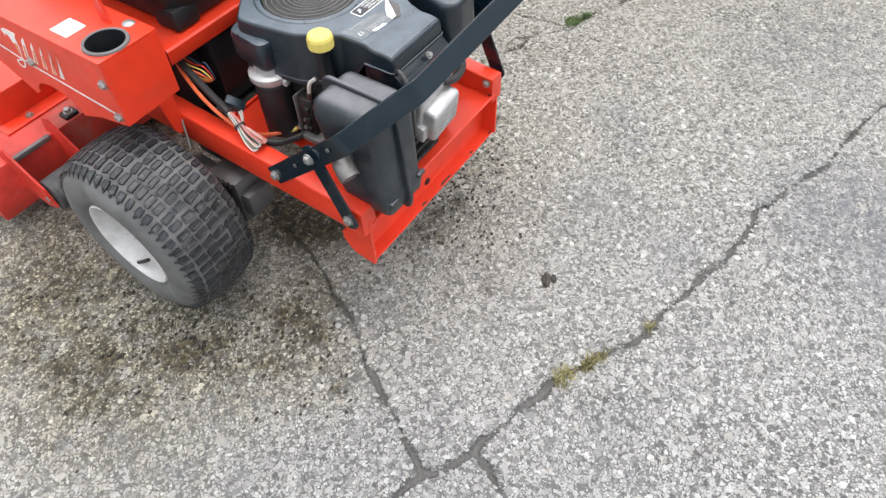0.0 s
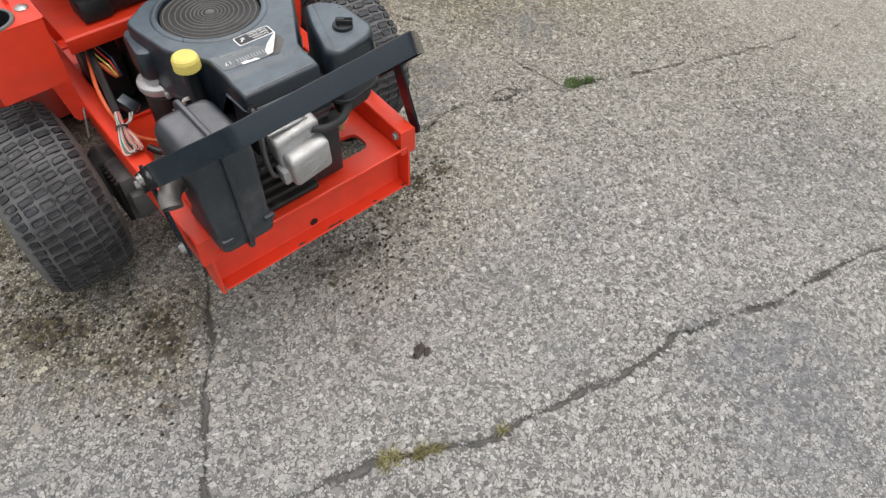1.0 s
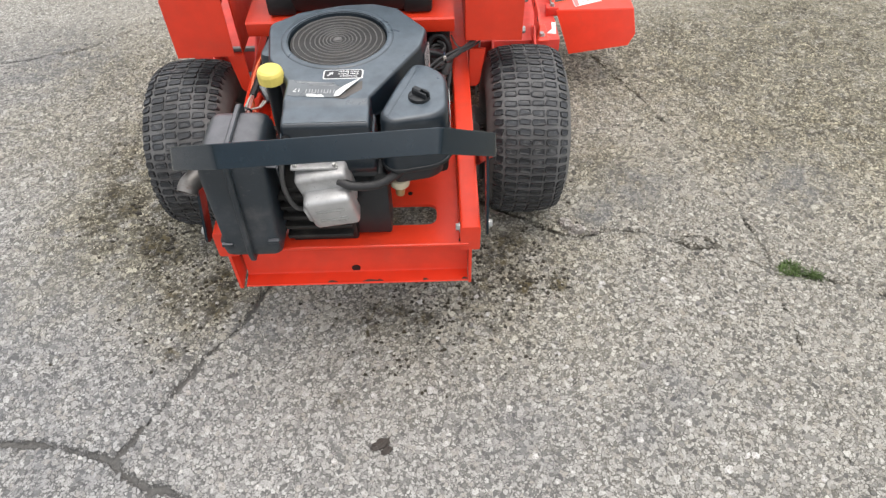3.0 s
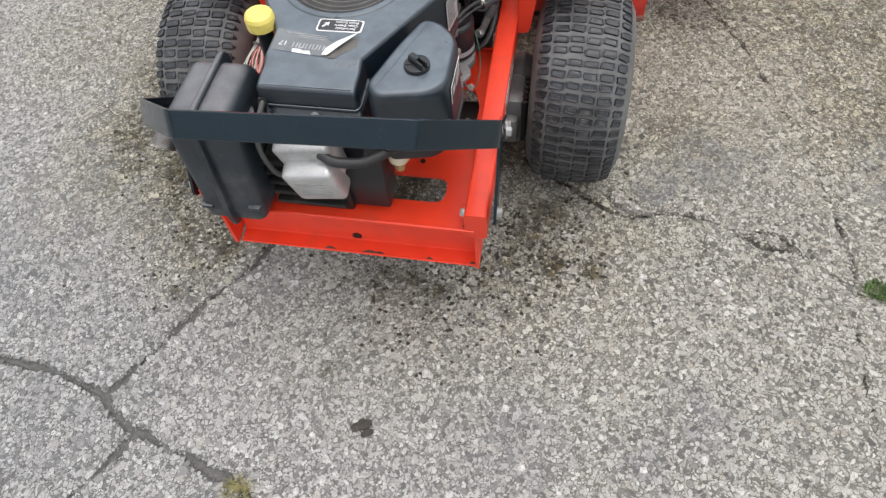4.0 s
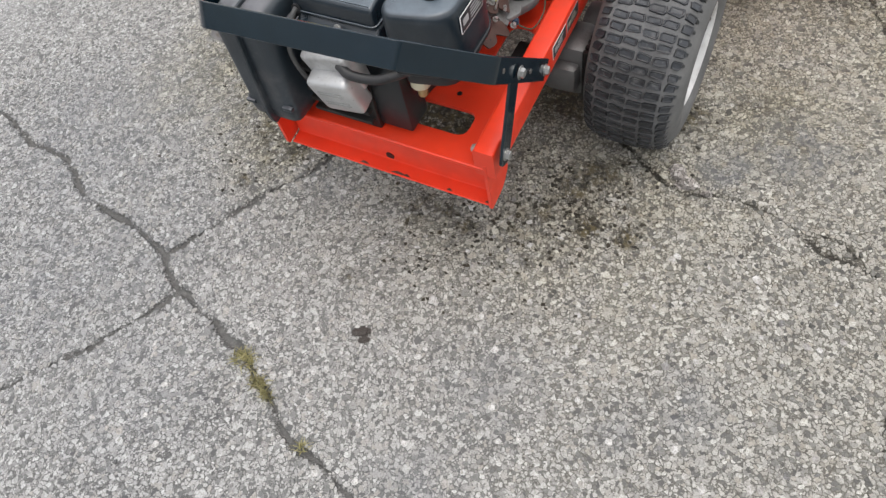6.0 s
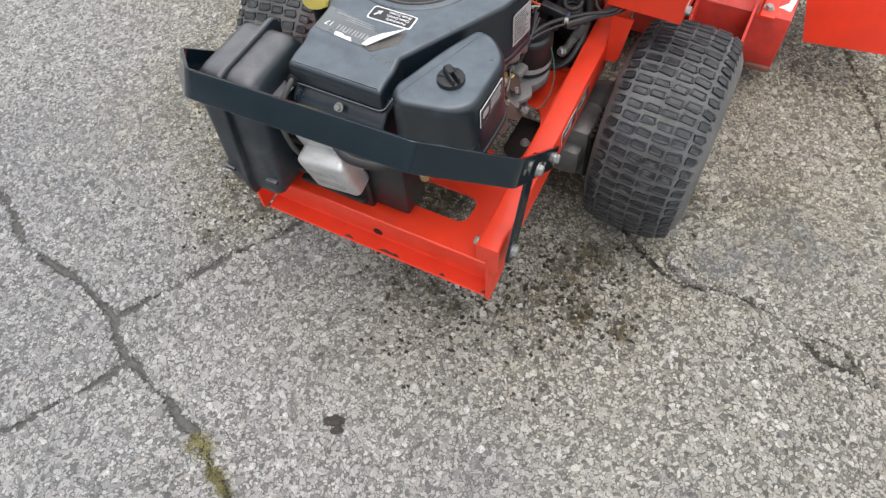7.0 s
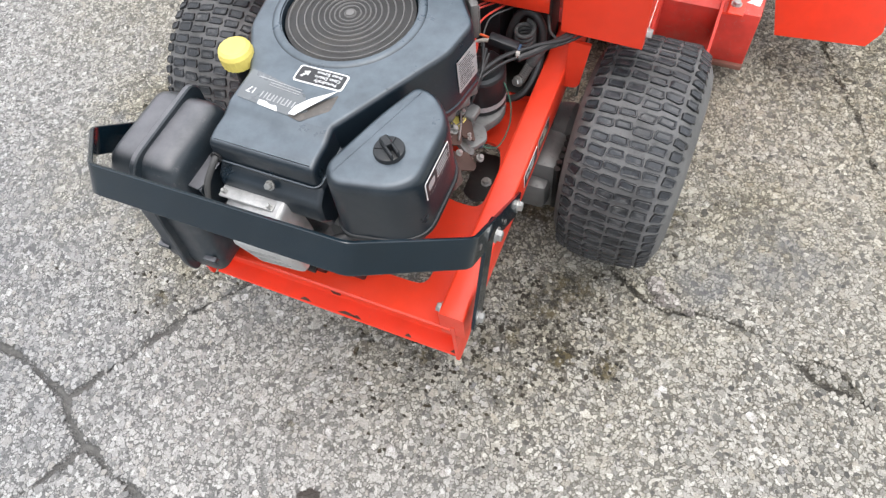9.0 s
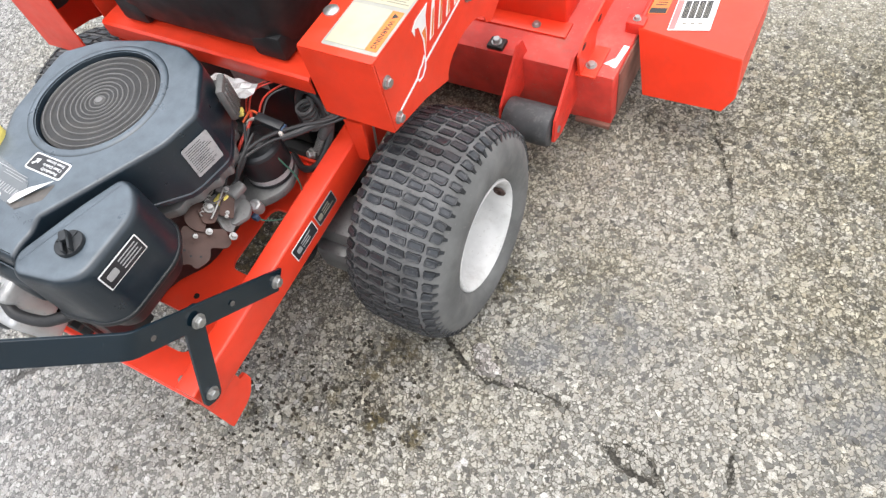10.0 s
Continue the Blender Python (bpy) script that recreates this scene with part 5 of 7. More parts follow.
    tube(bm, [(-0.122, 0.132, 0.606), (-0.122, 0.132, 0.56), (-0.119, 0.12, 0.50), (-0.115, 0.10, 0.42)], 0.0135, 14)
    part("filler_tube", bm, PLASTIC_DEEP, engine)
    return engine, shroud


engine, shroud = build_engine()


def build_muffler():
    bm = bmesh.new()
    rings = []
    for z, x0, x1, y0, y1, r in ((0.348, -0.222, -0.128, -0.072, 0.02, 0.014), (0.36, -0.230, -0.120, -0.082, 0.034, 0.018), (0.39, -0.234, -0.116, -0.085, 0.04, 0.02), (0.40, -0.229, -0.121, -0.081, 0.04, 0.02), (0.54, -0.236, -0.116, -0.072, 0.075, 0.024), (0.560, -0.2345, -0.1175, -0.068, 0.078, 0.024), (0.573, -0.2305, -0.1215, -0.062, 0.074, 0.022), (0.581, -0.224, -0.128, -0.053, 0.067, 0.018), (0.5855, -0.214, -0.138, -0.044, 0.058, 0.014), (0.587, -0.205, -0.147, -0.036, 0.05, 0.01)):
        rings.append([(p.x, p.y, z) for p in rounded([(x0, y0), (x1, y0), (x1, y1), (x0, y1)], r, 5)])
    loft(bm, rings)
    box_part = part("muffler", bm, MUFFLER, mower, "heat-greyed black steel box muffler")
    # seam flange over the top and down the rear
    bm = bmesh.new()
    prof = [(0.088, 0.45), (0.088, 0.585), (0.075, 0.596), (-0.058, 0.594), (-0.078, 0.575), (-0.097, 0.375), (-0.09, 0.344), (-0.06, 0.352), (-0.065, 0.39), (-0.055, 0.555), (-0.045, 0.570), (0.06, 0.570), (0.068, 0.45)]
    rim = rounded(prof, [0.004, 0.02, 0.024, 0.022, 0.03, 0.03, 0.012, 0.006, 0.006, 0.01, 0.01, 0.01, 0.004], 5)
    loft(bm, [[(x, p.x, p.y) for p in grown(rim, d)] for x, d in ((-0.1815, -0.0018), (-0.1795, 0.0), (-0.1735, 0.0), (-0.1715, -0.0018))])
    bmesh.ops.recalc_face_normals(bm, faces=bm.faces[:])
    part("seam_flange", bm, MUFFLER, box_part, smooth=False)
    for x, z in ((-0.14, 0.392), (-0.228, 0.386)):
        bm = bmesh.new()
        box(bm, (x, -0.0875, z), (x + 0.022, -0.078, z + 0.008), 0.002)
        part("clip", bm, MUFFLER, box_part)
    # tailpipe, open
    bm = bmesh.new()
    a, b = Vector((-0.225, 0.01, 0.482)), Vector((-0.276, -0.04, 0.484))
    line = smooth_line([a, Vector((-0.25, 0.0, 0.492)), Vector((-0.27, -0.024, 0.494)), b], 6)
    rings = []
    for rr in (0.019, 0.0165):
        some = []
        for i, p in enumerate(line):
            d = (line[min(i + 1, len(line) - 1)] - line[max(i - 1, 0)]).normalized()
            u, v = frame_of(d)
            some.append([p + (u * math.cos(t) + v * math.sin(t)) * rr for t in [2 * math.pi * k / 22 for k in range(22)]])
        rings += some if rr > 0.018 else list(reversed(some))
    loft(bm, rings, cap=False)
    bmesh.ops.recalc_face_normals(bm, faces=bm.faces[:])
    pipe = part("tailpipe", bm, PIPE, box_part, "dull dark steel open tailpipe")
    # dark disc inside the mouth stands in for the shade down the pipe
    bm = bmesh.new()
    rod(bm, line[-4], line[-3], 0.0166, seg=22)
    part("soot", bm, GRIME, pipe)
    bm = bmesh.new()
    box(bm, (-0.135, 0.045, 0.43), (-0.10, 0.08, 0.50), 0.008)
    part("muffler_bracket", bm, GRIME, box_part)
    # folded shield between muffler and shroud
    bm = bmesh.new()
    slab(bm, rounded([(-0.121, -0.048), (-0.1, -0.05), (-0.0945, -0.034), (-0.112, 0.004), (-0.121, 0.01)], 0.003, 3), 0.546, 0.549, 0.0008)
    plate(bm, rounded([(-0.05, 0.547), (0.004, 0.547), (-0.01, 0.50), (-0.044, 0.50)], 0.004, 3), "x", -0.0985, 0.003)
    part("heat_shield", bm, MUFFLER, box_part, smooth=False)


build_muffler()


# consoles, seat panel and seat
def build_console(s):
    X0, X1, Y0, Y1, Z0, Z1 = 0.264, 0.394, 0.432, 1.02, 0.496, 0.634
    bm = bmesh.new()
    # top with folded edges
    pts = rounded([(s * X0, Y0), (s * X1, Y0), (s * X1, Y1), (s * X0, Y1)], 0.004, 3)
    if s > 0:
        plate(bm, pts, "z", Z1 - 0.0015, 0.003)
    else:
        loops = []
        for outline in (pts, [(-0.343 + 0.0375 * math.cos(2 * math.pi * k / 40), 0.475 + 0.0375 * math.sin(2 * math.pi * k / 40)) for k in range(40)]):
            vs = [bm.verts.new((p[0], p[1], Z1 - 0.003)) for p in outline]
            loops += [bm.edges.new((vs[k - 1], vs[k])) for k in range(len(vs))]
        fill = bmesh.ops.triangle_fill(bm, use_beauty=True, use_dissolve=False, edges=loops)
        up = bmesh.ops.extrude_face_region(bm, geom=[g for g in fill["geom"] if isinstance(g, bmesh.types.BMFace)])
        bmesh.ops.translate(bm, verts=[g for g in up["geom"] if isinstance(g, bmesh.types.BMVert)], vec=(0, 0, 0.003))
        bmesh.ops.recalc_face_normals(bm, faces=bm.faces[:])
    body = part("console", bm, RED, mower, "red sheet-steel side console", smooth=False)
    bm = bmesh.new()
    plate(bm, [(s * X0, Z1 - 0.0035), (s * X1, Z1 - 0.0035), (s * X1, Z0 - 0.003), (s * (X0 + 0.002), Z0)], "y", Y0 + 0.0015, 0.003)
    part("rear_panel", bm, RED, body, smooth=False)
    bm = bmesh.new()
    arch = [(0.60 + 0.075 - 0.075 * math.cos(a), 0.445 + 0.042 * math.sin(a)) for a in [math.pi * k / 10 for k in range(11)]]
    pts = [(Y0 + 0.0045, Z1 - 0.0035), (Y0 + 0.0045, Z0 - 0.004), (0.53, 0.472), *arch, (0.77, 0.432), (0.90, 0.50), (Y1, 0.53), (Y1, Z1 - 0.0035)]
    plate(bm, pts, "x", s * (X1 - 0.0015), 0.003)
    side = part("side_panel", bm, RED, body, smooth=False)
    # inner wall set forward
    bm = bmesh.new()
    plate(bm, [(0.50, 0.46), (Y1, 0.46), (Y1, Z1 - 0.0035), (0.50, Z1 - 0.0035)], "x", s * (X0 + 0.004), 0.003)
    part("inner_wall", bm, RED, body, smooth=False)
    for y, z in ((0.449, 0.585), (0.452, 0.508), (0.70, 0.54)):
        hexbolt("bolt", (s * (X1 + 0.0002), y, z), (s, 0, 0), body, 0.0078)
    bm = bmesh.new()
    revolve(bm, [(0.0, 0.0125), (0.002, 0.0125), (0.005, 0.008), (0.006, 0.001)], (s * (0.281 if s < 0 else 0.276), 0.487 if s < 0 else 0.511, Z1), (0, 0, 1), 20)
    part("carriage_bolt", bm, ZINC, body)
    if s < 0:
        bm = bmesh.new()
        revolve(bm, [(-0.06, 0.001), (-0.06, 0.032), (-0.002, 0.036), (0.003, 0.0365), (0.0045, 0.039), (0.003, 0.0425), (0.0003, 0.043)], (-0.343, 0.475, Z1), (0, 0, 1), 40)
        cup = part("cup_holder", bm, PLASTIC_DEEP, body, "black plastic cup holder")
        bm = bmesh.new()
        revolve(bm, [(0.0005, 0.0435), (0.004, 0.0425), (0.0055, 0.0395), (0.004, 0.0365)], (-0.343, 0.475, Z1), (0, 0, 1), 40)
        part("cup_rim", bm, ROLLER_GREY, cup)
        bm = bmesh.new()
        plate(bm, rounded([(0.51, Z1 - 0.06), (0.537, Z1 - 0.06), (0.556, Z1 + 0.16), (0.536, Z1 + 0.17)], 0.006, 3), "x", -0.297, 0.006)
        part("control_lever", bm, RED, body, "red flat steel control lever", smooth=False)
        bm = bmesh.new()
        m = plane_at((-0.35, 0.575, Z1), (0, -1, 0), (1, 0, 0))
        sticker(bm, m, 0.05, 0.045)
        part("label", bm, LABEL_WHITE, body)
    else:
        # manual label: two cream fields and an orange warning strip
        m = plane_at((0.3455, 0.549, Z1), (0, -1, 0), (1, 0, 0))
        bm = bmesh.new()
        sticker(bm, m, 0.205, 0.095, 0.004)
        part("label_border", bm, GREY_LABEL, body)
        bm = bmesh.new()
        sticker(bm, m, 0.083, 0.066, 0.001, 0.0012, 0.054, -0.0105)
        sticker(bm, m, 0.098, 0.087, 0.001, 0.0012, -0.045, 0.0)
        part("label", bm, LABEL_CREAM, body)
        bm = bmesh.new()
        sticker(bm, m, 0.083, 0.019, 0.001, 0.0012, 0.054, 0.0335)
        part("warning_strip", bm, LABEL_ORANGE, body)
        part("warning_text", words("\u25b2 WARNING", 0.012, m @ Matrix.Translation((0.054, 0.0335, 0.0013))), INK, body, smooth=False)
        bm = bmesh.new()
        for c in range(2):
            bars(bm, m @ Matrix.Rotation(radians(90), 4, "Z"), -0.022 + 0.046 * c, 0.086, 0.04, 17, 0.0052, 0.0011, 0.0017, 5 + c)
        part("print", bm, GREY_PRINT, body, smooth=False)
    # side decal: a long white stripe with a loop, a hooked flame and slanting strokes, white rims round orange
    def place(y, h):
        return (y, h) if s > 0 else (1.29 - y, h - 0.012 - 0.06 * (y - 0.55))

    def flat(pts, z0, z1):
        loft(bm, [[(s * (X1 + z), *place(y, h)) for y, h in pts] for z in (z0, z1)])

    def band(pts, w, z0, z1):
        line = [Vector(p) for p in pts]
        side = []
        for q, p in enumerate(line):
            d = (line[min(q + 1, len(line) - 1)] - line[max(q - 1, 0)]).normalized()
            side.append((p + Vector((-d.y, d.x)) * w / 2, p - Vector((-d.y, d.x)) * w / 2))
        flat([a for a, b in side] + [b for a, b in reversed(side)], z0, z1)

    flame = [(0.552, 0.542), (0.556, 0.57), (0.552, 0.598), (0.542, 0.603), (0.538, 0.592), (0.534, 0.606), (0.548, 0.614), (0.586, 0.616), (0.575, 0.602), (0.568, 0.572)]
    strokes = [[(0.572 + q, 0.556), (0.585 + q, 0.557), (0.612 + q - 0.1 * q, 0.618 - 0.02 * q), (0.598 + q, 0.606 - 0.02 * q)] for q in (0.0, 0.028, 0.056, 0.084, 0.108)]
    bm = bmesh.new()
    for stretch in ([(0.46, 0.5135), (0.52, 0.525)], [(0.548, 0.533), (0.7, 0.556), (0.86, 0.566)]) if s > 0 else ([(0.44, 0.55), (0.57, 0.541), (0.83, 0.541)],):
        band(stretch, 0.0046, 0.0001, 0.0007)
    band([(0.52, 0.525), (0.523, 0.517), (0.534, 0.516), (0.545, 0.524), (0.551, 0.535), (0.55, 0.545)], 0.0036, 0.0001, 0.0008)
    band([(0.52, 0.525), (0.53, 0.533), (0.54, 0.536), (0.55, 0.545)], 0.0036, 0.0001, 0.0008)
    for shape in (flame, *strokes):
        c = Vector((sum(p[0] for p in shape), sum(p[1] for p in shape))) / len(shape)
        flat([c + (Vector(p) - c) * 1.0 for p in shape], 0.0001, 0.0009)
    bmesh.ops.recalc_face_normals(bm, faces=bm.faces[:])
    part("decal_outline", bm, LABEL_WHITE, body, smooth=False)
    for shape in ([(0.555, 0.55), (0.559, 0.57), (0.556, 0.584), (0.568, 0.586), (0.565, 0.572)], *[[(0.577 + q, 0.5585), (0.583 + q, 0.559), (0.6 + q, 0.597), (0.595 + q, 0.594)] for q in (0.0, 0.028, 0.056, 0.084)]):
        bm = bmesh.new()
        flat(shape, 0.0009, 0.0014)
        bmesh.ops.recalc_face_normals(bm, faces=bm.faces[:])
        part("decal", bm, LABEL_ORANGE, body, smooth=False)
    # the consoles stand a little off the middle, and the left one reaches further back
    for ob in (body, *body.children_recursive):
        ob.data.transform(Matrix.Translation((-0.0115, 0.0, 0.002) if s > 0 else (-0.004, -0.03, -0.004)))


ROLLER_GREY = surface("grey_rubber_rim", (0.13, 0.13, 0.128), 0.6, dirty=0.4)
GREY_LABEL = surface("grey_label_border", (0.36, 0.35, 0.31), 0.45, dirty=0.2, grain=0.05)
GREY_PRINT = surface("print_grey", (0.25, 0.23, 0.18), 0.5, dirty=0.1, grain=0.02)
for side in (1, -1):
    build_console(side)


def build_seat():
    bm = bmesh.new()
    prof = [(0.447, 0.513), (0.445, 0.516), (0.445, 0.544), (0.449, 0.548), (0.95, 0.556), (0.95, 0.552), (0.452, 0.544), (0.4485, 0.541), (0.4485, 0.513)]
    loft(bm, [[(x, y, z) for y, z in prof] for x in (-0.241, 0.229)])
    bmesh.ops.recalc_face_normals(bm, faces=bm.faces[:])
    part("seat_panel", bm, RED, mower, "red sheet-steel seat panel")
    # seat shell: bucket widening upwards, leaning back
    bm = bmesh.new()
    rings = []
    for z, w, y0, y1, r in ((0.552, 0.165, 0.488, 0.93, 0.05), (0.556, 0.176, 0.474, 0.95, 0.06), (0.575, 0.186, 0.464, 0.96, 0.06), (0.62, 0.205, 0.458, 0.97, 0.07), (0.68, 0.222, 0.455, 0.975, 0.08), (0.735, 0.232, 0.458, 0.975, 0.08), (0.76, 0.232, 0.468, 0.965, 0.08), (0.77, 0.222, 0.482, 0.95, 0.07)):
        rings.append([(p.x, p.y, z) for p in rounded([(-w, y0), (w, y0), (w, y1), (-w, y1)], r, 6)])
    loft(bm, rings)
    seat = part("seat", bm, VINYL, mower, "black moulded seat with grey cushion")
    for x in (0.115, -0.19):
        bm = bmesh.new()
        box(bm, (x, 0.462, 0.5515), (x + 0.065, 0.53, 0.60), 0.008)
        part("seat_foot", bm, VINYL, seat)
    bm = bmesh.new()
    slab(bm, rounded([(-0.16, 0.53), (0.16, 0.53), (0.17, 0.92), (-0.17, 0.92)], 0.07, 6), 0.77, 0.80, 0.012)
    part("cushion", bm, PAD, seat)
    bm = bmesh.new()
    tube(bm, [(-0.20, 0.461, 0.70), (-0.1, 0.4535, 0.707), (0.05, 0.453, 0.707)], 0.0035, 8)
    part("piping", bm, GREY_PRINT, seat)


build_seat()


# deck, rollers and discharge chute
ROLLER = surface("scuffed_roller_plastic", (0.05, 0.051, 0.053), 0.55, dirt=(0.16, 0.155, 0.15), dirty=0.7, grain=0.5, fine=300, vary=0.3, patch=40)
RUST_WORN = surface("rust_worn_paint", (0.2, 0.085, 0.06), 0.7, dirt=(0.12, 0.1, 0.085), dirty=0.8, grain=0.5, fine=300, vary=0.3, patch=14)
DECK_RED = surface("dusty_deck_red", (0.56, 0.042, 0.028), 0.55, dirt=(0.36, 0.16, 0.125), dirty=0.75, grain=0.25, fine=300, vary=0.18, patch=6)


def build_deck():
    T = 0.203
    bm = bmesh.new()
    pts = [(-0.572, 0.918), (0.572, 0.918), (0.572, 1.55), (-0.572, 1.55)]
    slab(bm, rounded(pts, 0.004, 3), 0.062, T, 0.003)
    deck = part("mower_deck", bm, DECK_RED, mower, "dusty red steel cutting deck")
    # pulled-out lower lip of the rear wall
    bm = bmesh.new()
    box(bm, (0.49, 0.908, 0.054), (0.572, 0.921, 0.066), 0.002)
    part("worn_edge", bm, RUST_WORN, deck)
    bm = bmesh.new()
    box(bm, (0.5705, 0.95, 0.064), (0.5755, 1.5, T - 0.012), 0.002)
    part("end_wall", bm, RUST_WORN, deck, "end wall worn to rusty grey metal")
    for s in (1, -1):
        bm = bmesh.new()
        box(bm, (min(s * 0.06, s * 0.415), 1.045, T - 0.001), (max(s * 0.06, s * 0.415), 1.42, T + 0.085), 0.006)
        box(bm, (min(s * 0.05, s * 0.43), 1.0, T - 0.001), (max(s * 0.05, s * 0.43), 1.05, T + 0.006), 0.002)
        part("belt_cover", bm, RED, deck, "red belt cover with flange")
        hexbolt("bolt", (s * 0.353, 1.02, T + 0.006), (0, 0, 1), deck, 0.008)
        bm = bmesh.new()
        box(bm, (s * 0.292 - 0.02, 0.922, T - 0.001), (s * 0.292 + 0.02, 0.955, T + 0.011), 0.004)
        pad = part("mounting_pad", bm, GRIME, deck)
        hexbolt("bolt", (s * 0.292, 0.938, T + 0.011), (0, 0, 1), pad, 0.009, 0.01)
        for x in (0.36, 0.487):
            bm = bmesh.new()
            plate(bm, rounded([(0.945, T - 0.004), (0.925, 0.25), (0.905, 0.254), (0.8, 0.168), (0.785, 0.115), (0.83, 0.10), (0.9165, 0.118)], 0.004, 2), "x", s * x, 0.006)
            part("roller_bracket", bm, RED_WORN, deck, smooth=False)
        bm = bmesh.new()
        rod(bm, (s * 0.424 - 0.056, 0.812, 0.132), (s * 0.424 + 0.056, 0.812, 0.132), 0.045, seg=32, soft=0.009)
        part("anti_scalp_roller", bm, ROLLER, deck, "scuffed grey-black anti-scalp roller")
        bm = bmesh.new()
        rod(bm, (s * 0.356, 0.812, 0.132), (s * 0.492, 0.812, 0.132), 0.008, seg=12)
        part("roller_axle", bm, ZINC, deck)
    bm = bmesh.new()
    box(bm, (-0.478, 0.9125, T - 0.012), (-0.37, 0.926, T + 0.0025), 0.004)
    part("worn_edge", bm, GREY_CAST, deck, "paint worn off to bare grey metal")
    # height-adjusting strap: foot with a bolt, upright blade with oval holes
    bm = bmesh.new()
    box(bm, (0.49, 0.905, T - 0.001), (0.535, 1.0, T + 0.006), 0.002)
    plate(bm, rounded([(0.905, T), (0.99, T), (1.0, T + 0.04), (1.35, T + 0.05), (1.35, T + 0.09), (0.93, T + 0.085), (0.895, T + 0.06)], 0.008, 3), "x", 0.5, 0.005)
    strap = part("strap", bm, RED, deck, smooth=False)
    hexbolt("bolt", (0.515, 0.937, T + 0.006), (0, 0, 1), strap, 0.009)
    for y in (0.925, 1.015, 1.1, 1.19):
        bm = bmesh.new()
        slot = [(y + 0.011 * math.cos(2 * math.pi * k / 16), T + 0.066 + 0.006 * math.sin(2 * math.pi * k / 16)) for k in range(16)]
        plate(bm, slot, "x", 0.5, 0.0062)
        part("strap_hole", bm, GRIME, strap)
    bm = bmesh.new()
    sticker(bm, plane_at((0.561, 0.985, T + 0.0003), (0.1, 1, 0), (-1, 0.1, 0)), 0.07, 0.013)
    pts = [(0.535, 0.955), (0.553, 0.953), (0.553, 0.978)]
    loft(bm, [[(x, y, z) for x, y in pts] for z in (T + 0.0003, T + 0.0009)])
    bmesh.ops.recalc_face_normals(bm, faces=bm.faces[:])
    part("worn_sticker", bm, LABEL_WHITE, deck)
    for y in (1.06, 1.2):
        bm = bmesh.new()
        box(bm, (0.545, y, T - 0.001), (0.585, y + 0.03, T + 0.028), 0.003)
        hinge_block = part("hinge_block", bm, RED_WORN, deck)
        hexbolt("bolt", (0.565, y + 0.015, T + 0.028), (0, 0, 1), hinge_block, 0.0065)
    # chute: top sheet rising outwards, rear skirt and outer side
    def on_sheet(x, y, lift=0.0):
        return Vector((x, y, 0.2235 + 0.187 * (x - 0.576) + lift))

    bm = bmesh.new()
    A, B, F, D = on_sheet(0.576, 1.057), on_sheet(0.801, 0.98), on_sheet(0.803, 1.2), on_sheet(0.576, 1.27)
    loft(bm, [[p - Vector((0, 0, 0.003)) for p in (A, B, F, D)], [A, B, F, D]])
    skirt = [A, Vector((0.619, 0.984, 0.112)), Vector((0.792, 0.949, 0.168)), Vector((0.81, 0.962, 0.2)), B]
    face = (skirt[1] - A).cross(skirt[4] - A)
    for p in skirt[2:4]:
        p.y = A.y - (face.x * (p.x - A.x) + face.z * (p.z - A.z)) / face.y
    loft(bm, [[p + Vector((0, -0.0015, -0.0015)) for p in skirt], [p + Vector((0, 0.0015, 0.0015)) for p in skirt]])
    outer = [B, skirt[3].copy(), Vector((0.806, 1.2, 0.2)), F]
    loft(bm, [[p + Vector((-0.0015, 0, 0)) for p in outer], [p + Vector((0.0015, 0, 0)) for p in outer]])
    bmesh.ops.recalc_face_normals(bm, faces=bm.faces[:])
    chute = part("discharge_chute", bm, RED, mower, "red folded steel discharge chute", smooth=False)
    bm = bmesh.new()
    rod(bm, on_sheet(0.573, 1.07, 0.002), on_sheet(0.573, 1.26, 0.002), 0.0048, seg=12)
    part("hinge_pin", bm, RED_WORN, chute)
    m = plane_at(on_sheet(0.598, 1.158, 0.0003), (0, 1, 0), (-1, 0, -0.187))
    bm = bmesh.new()
    sticker(bm, m, 0.104, 0.04, 0.003)
    part("warning_label", bm, LABEL_ORANGE, chute, "orange warning label")
    bm = bmesh.new()
    sticker(bm, m, 0.016, 0.036, 0.001, 0.001, -0.042)
    sticker(bm, m, 0.012, 0.036, 0.001, 0.001, 0.044)
    bars(bm, m @ Matrix.Rotation(radians(90), 4, "Z"), 0.0, 0.022, 0.026, 6, 0.008, 0.0022, 0.001, 3)
    part("print", bm, INK, chute, smooth=False)
    m = plane_at(on_sheet(0.675, 1.107, 0.0003), (-0.06, 1, -0.011), (-1, -0.06, -0.187))
    bm = bmesh.new()
    sticker(bm, m, 0.1, 0.086, 0.003, 0.0012)
    part("danger_label", bm, LABEL_WHITE, chute, "white safety label with dark panels")
    bm = bmesh.new()
    for k in range(4):
        sticker(bm, m, 0.056, 0.0118, 0.001, 0.0018, 0.016, 0.018 - 0.0145 * k)
    part("print", bm, INK, chute, smooth=False)
    bm = bmesh.new()
    sticker(bm, m, 0.094, 0.0125, 0.001, 0.0018, 0.0, 0.0345)
    part("danger_strip", bm, LABEL_RED, chute, "faded red strip of the safety label")
    bm = bmesh.new()
    for k in range(4):
        bars(bm, m, 0.016, 0.0215 - 0.0145 * k, 0.05, 3, 0.0033, 0.0008, 0.0022, 40 + k)
    for k in range(3):
        sticker(bm, m, 0.004, 0.009, 0.001, 0.002, -0.03, 0.012 - 0.016 * k)
    part("fine_print", bm, GREY_PRINT, chute, smooth=False)


build_deck()

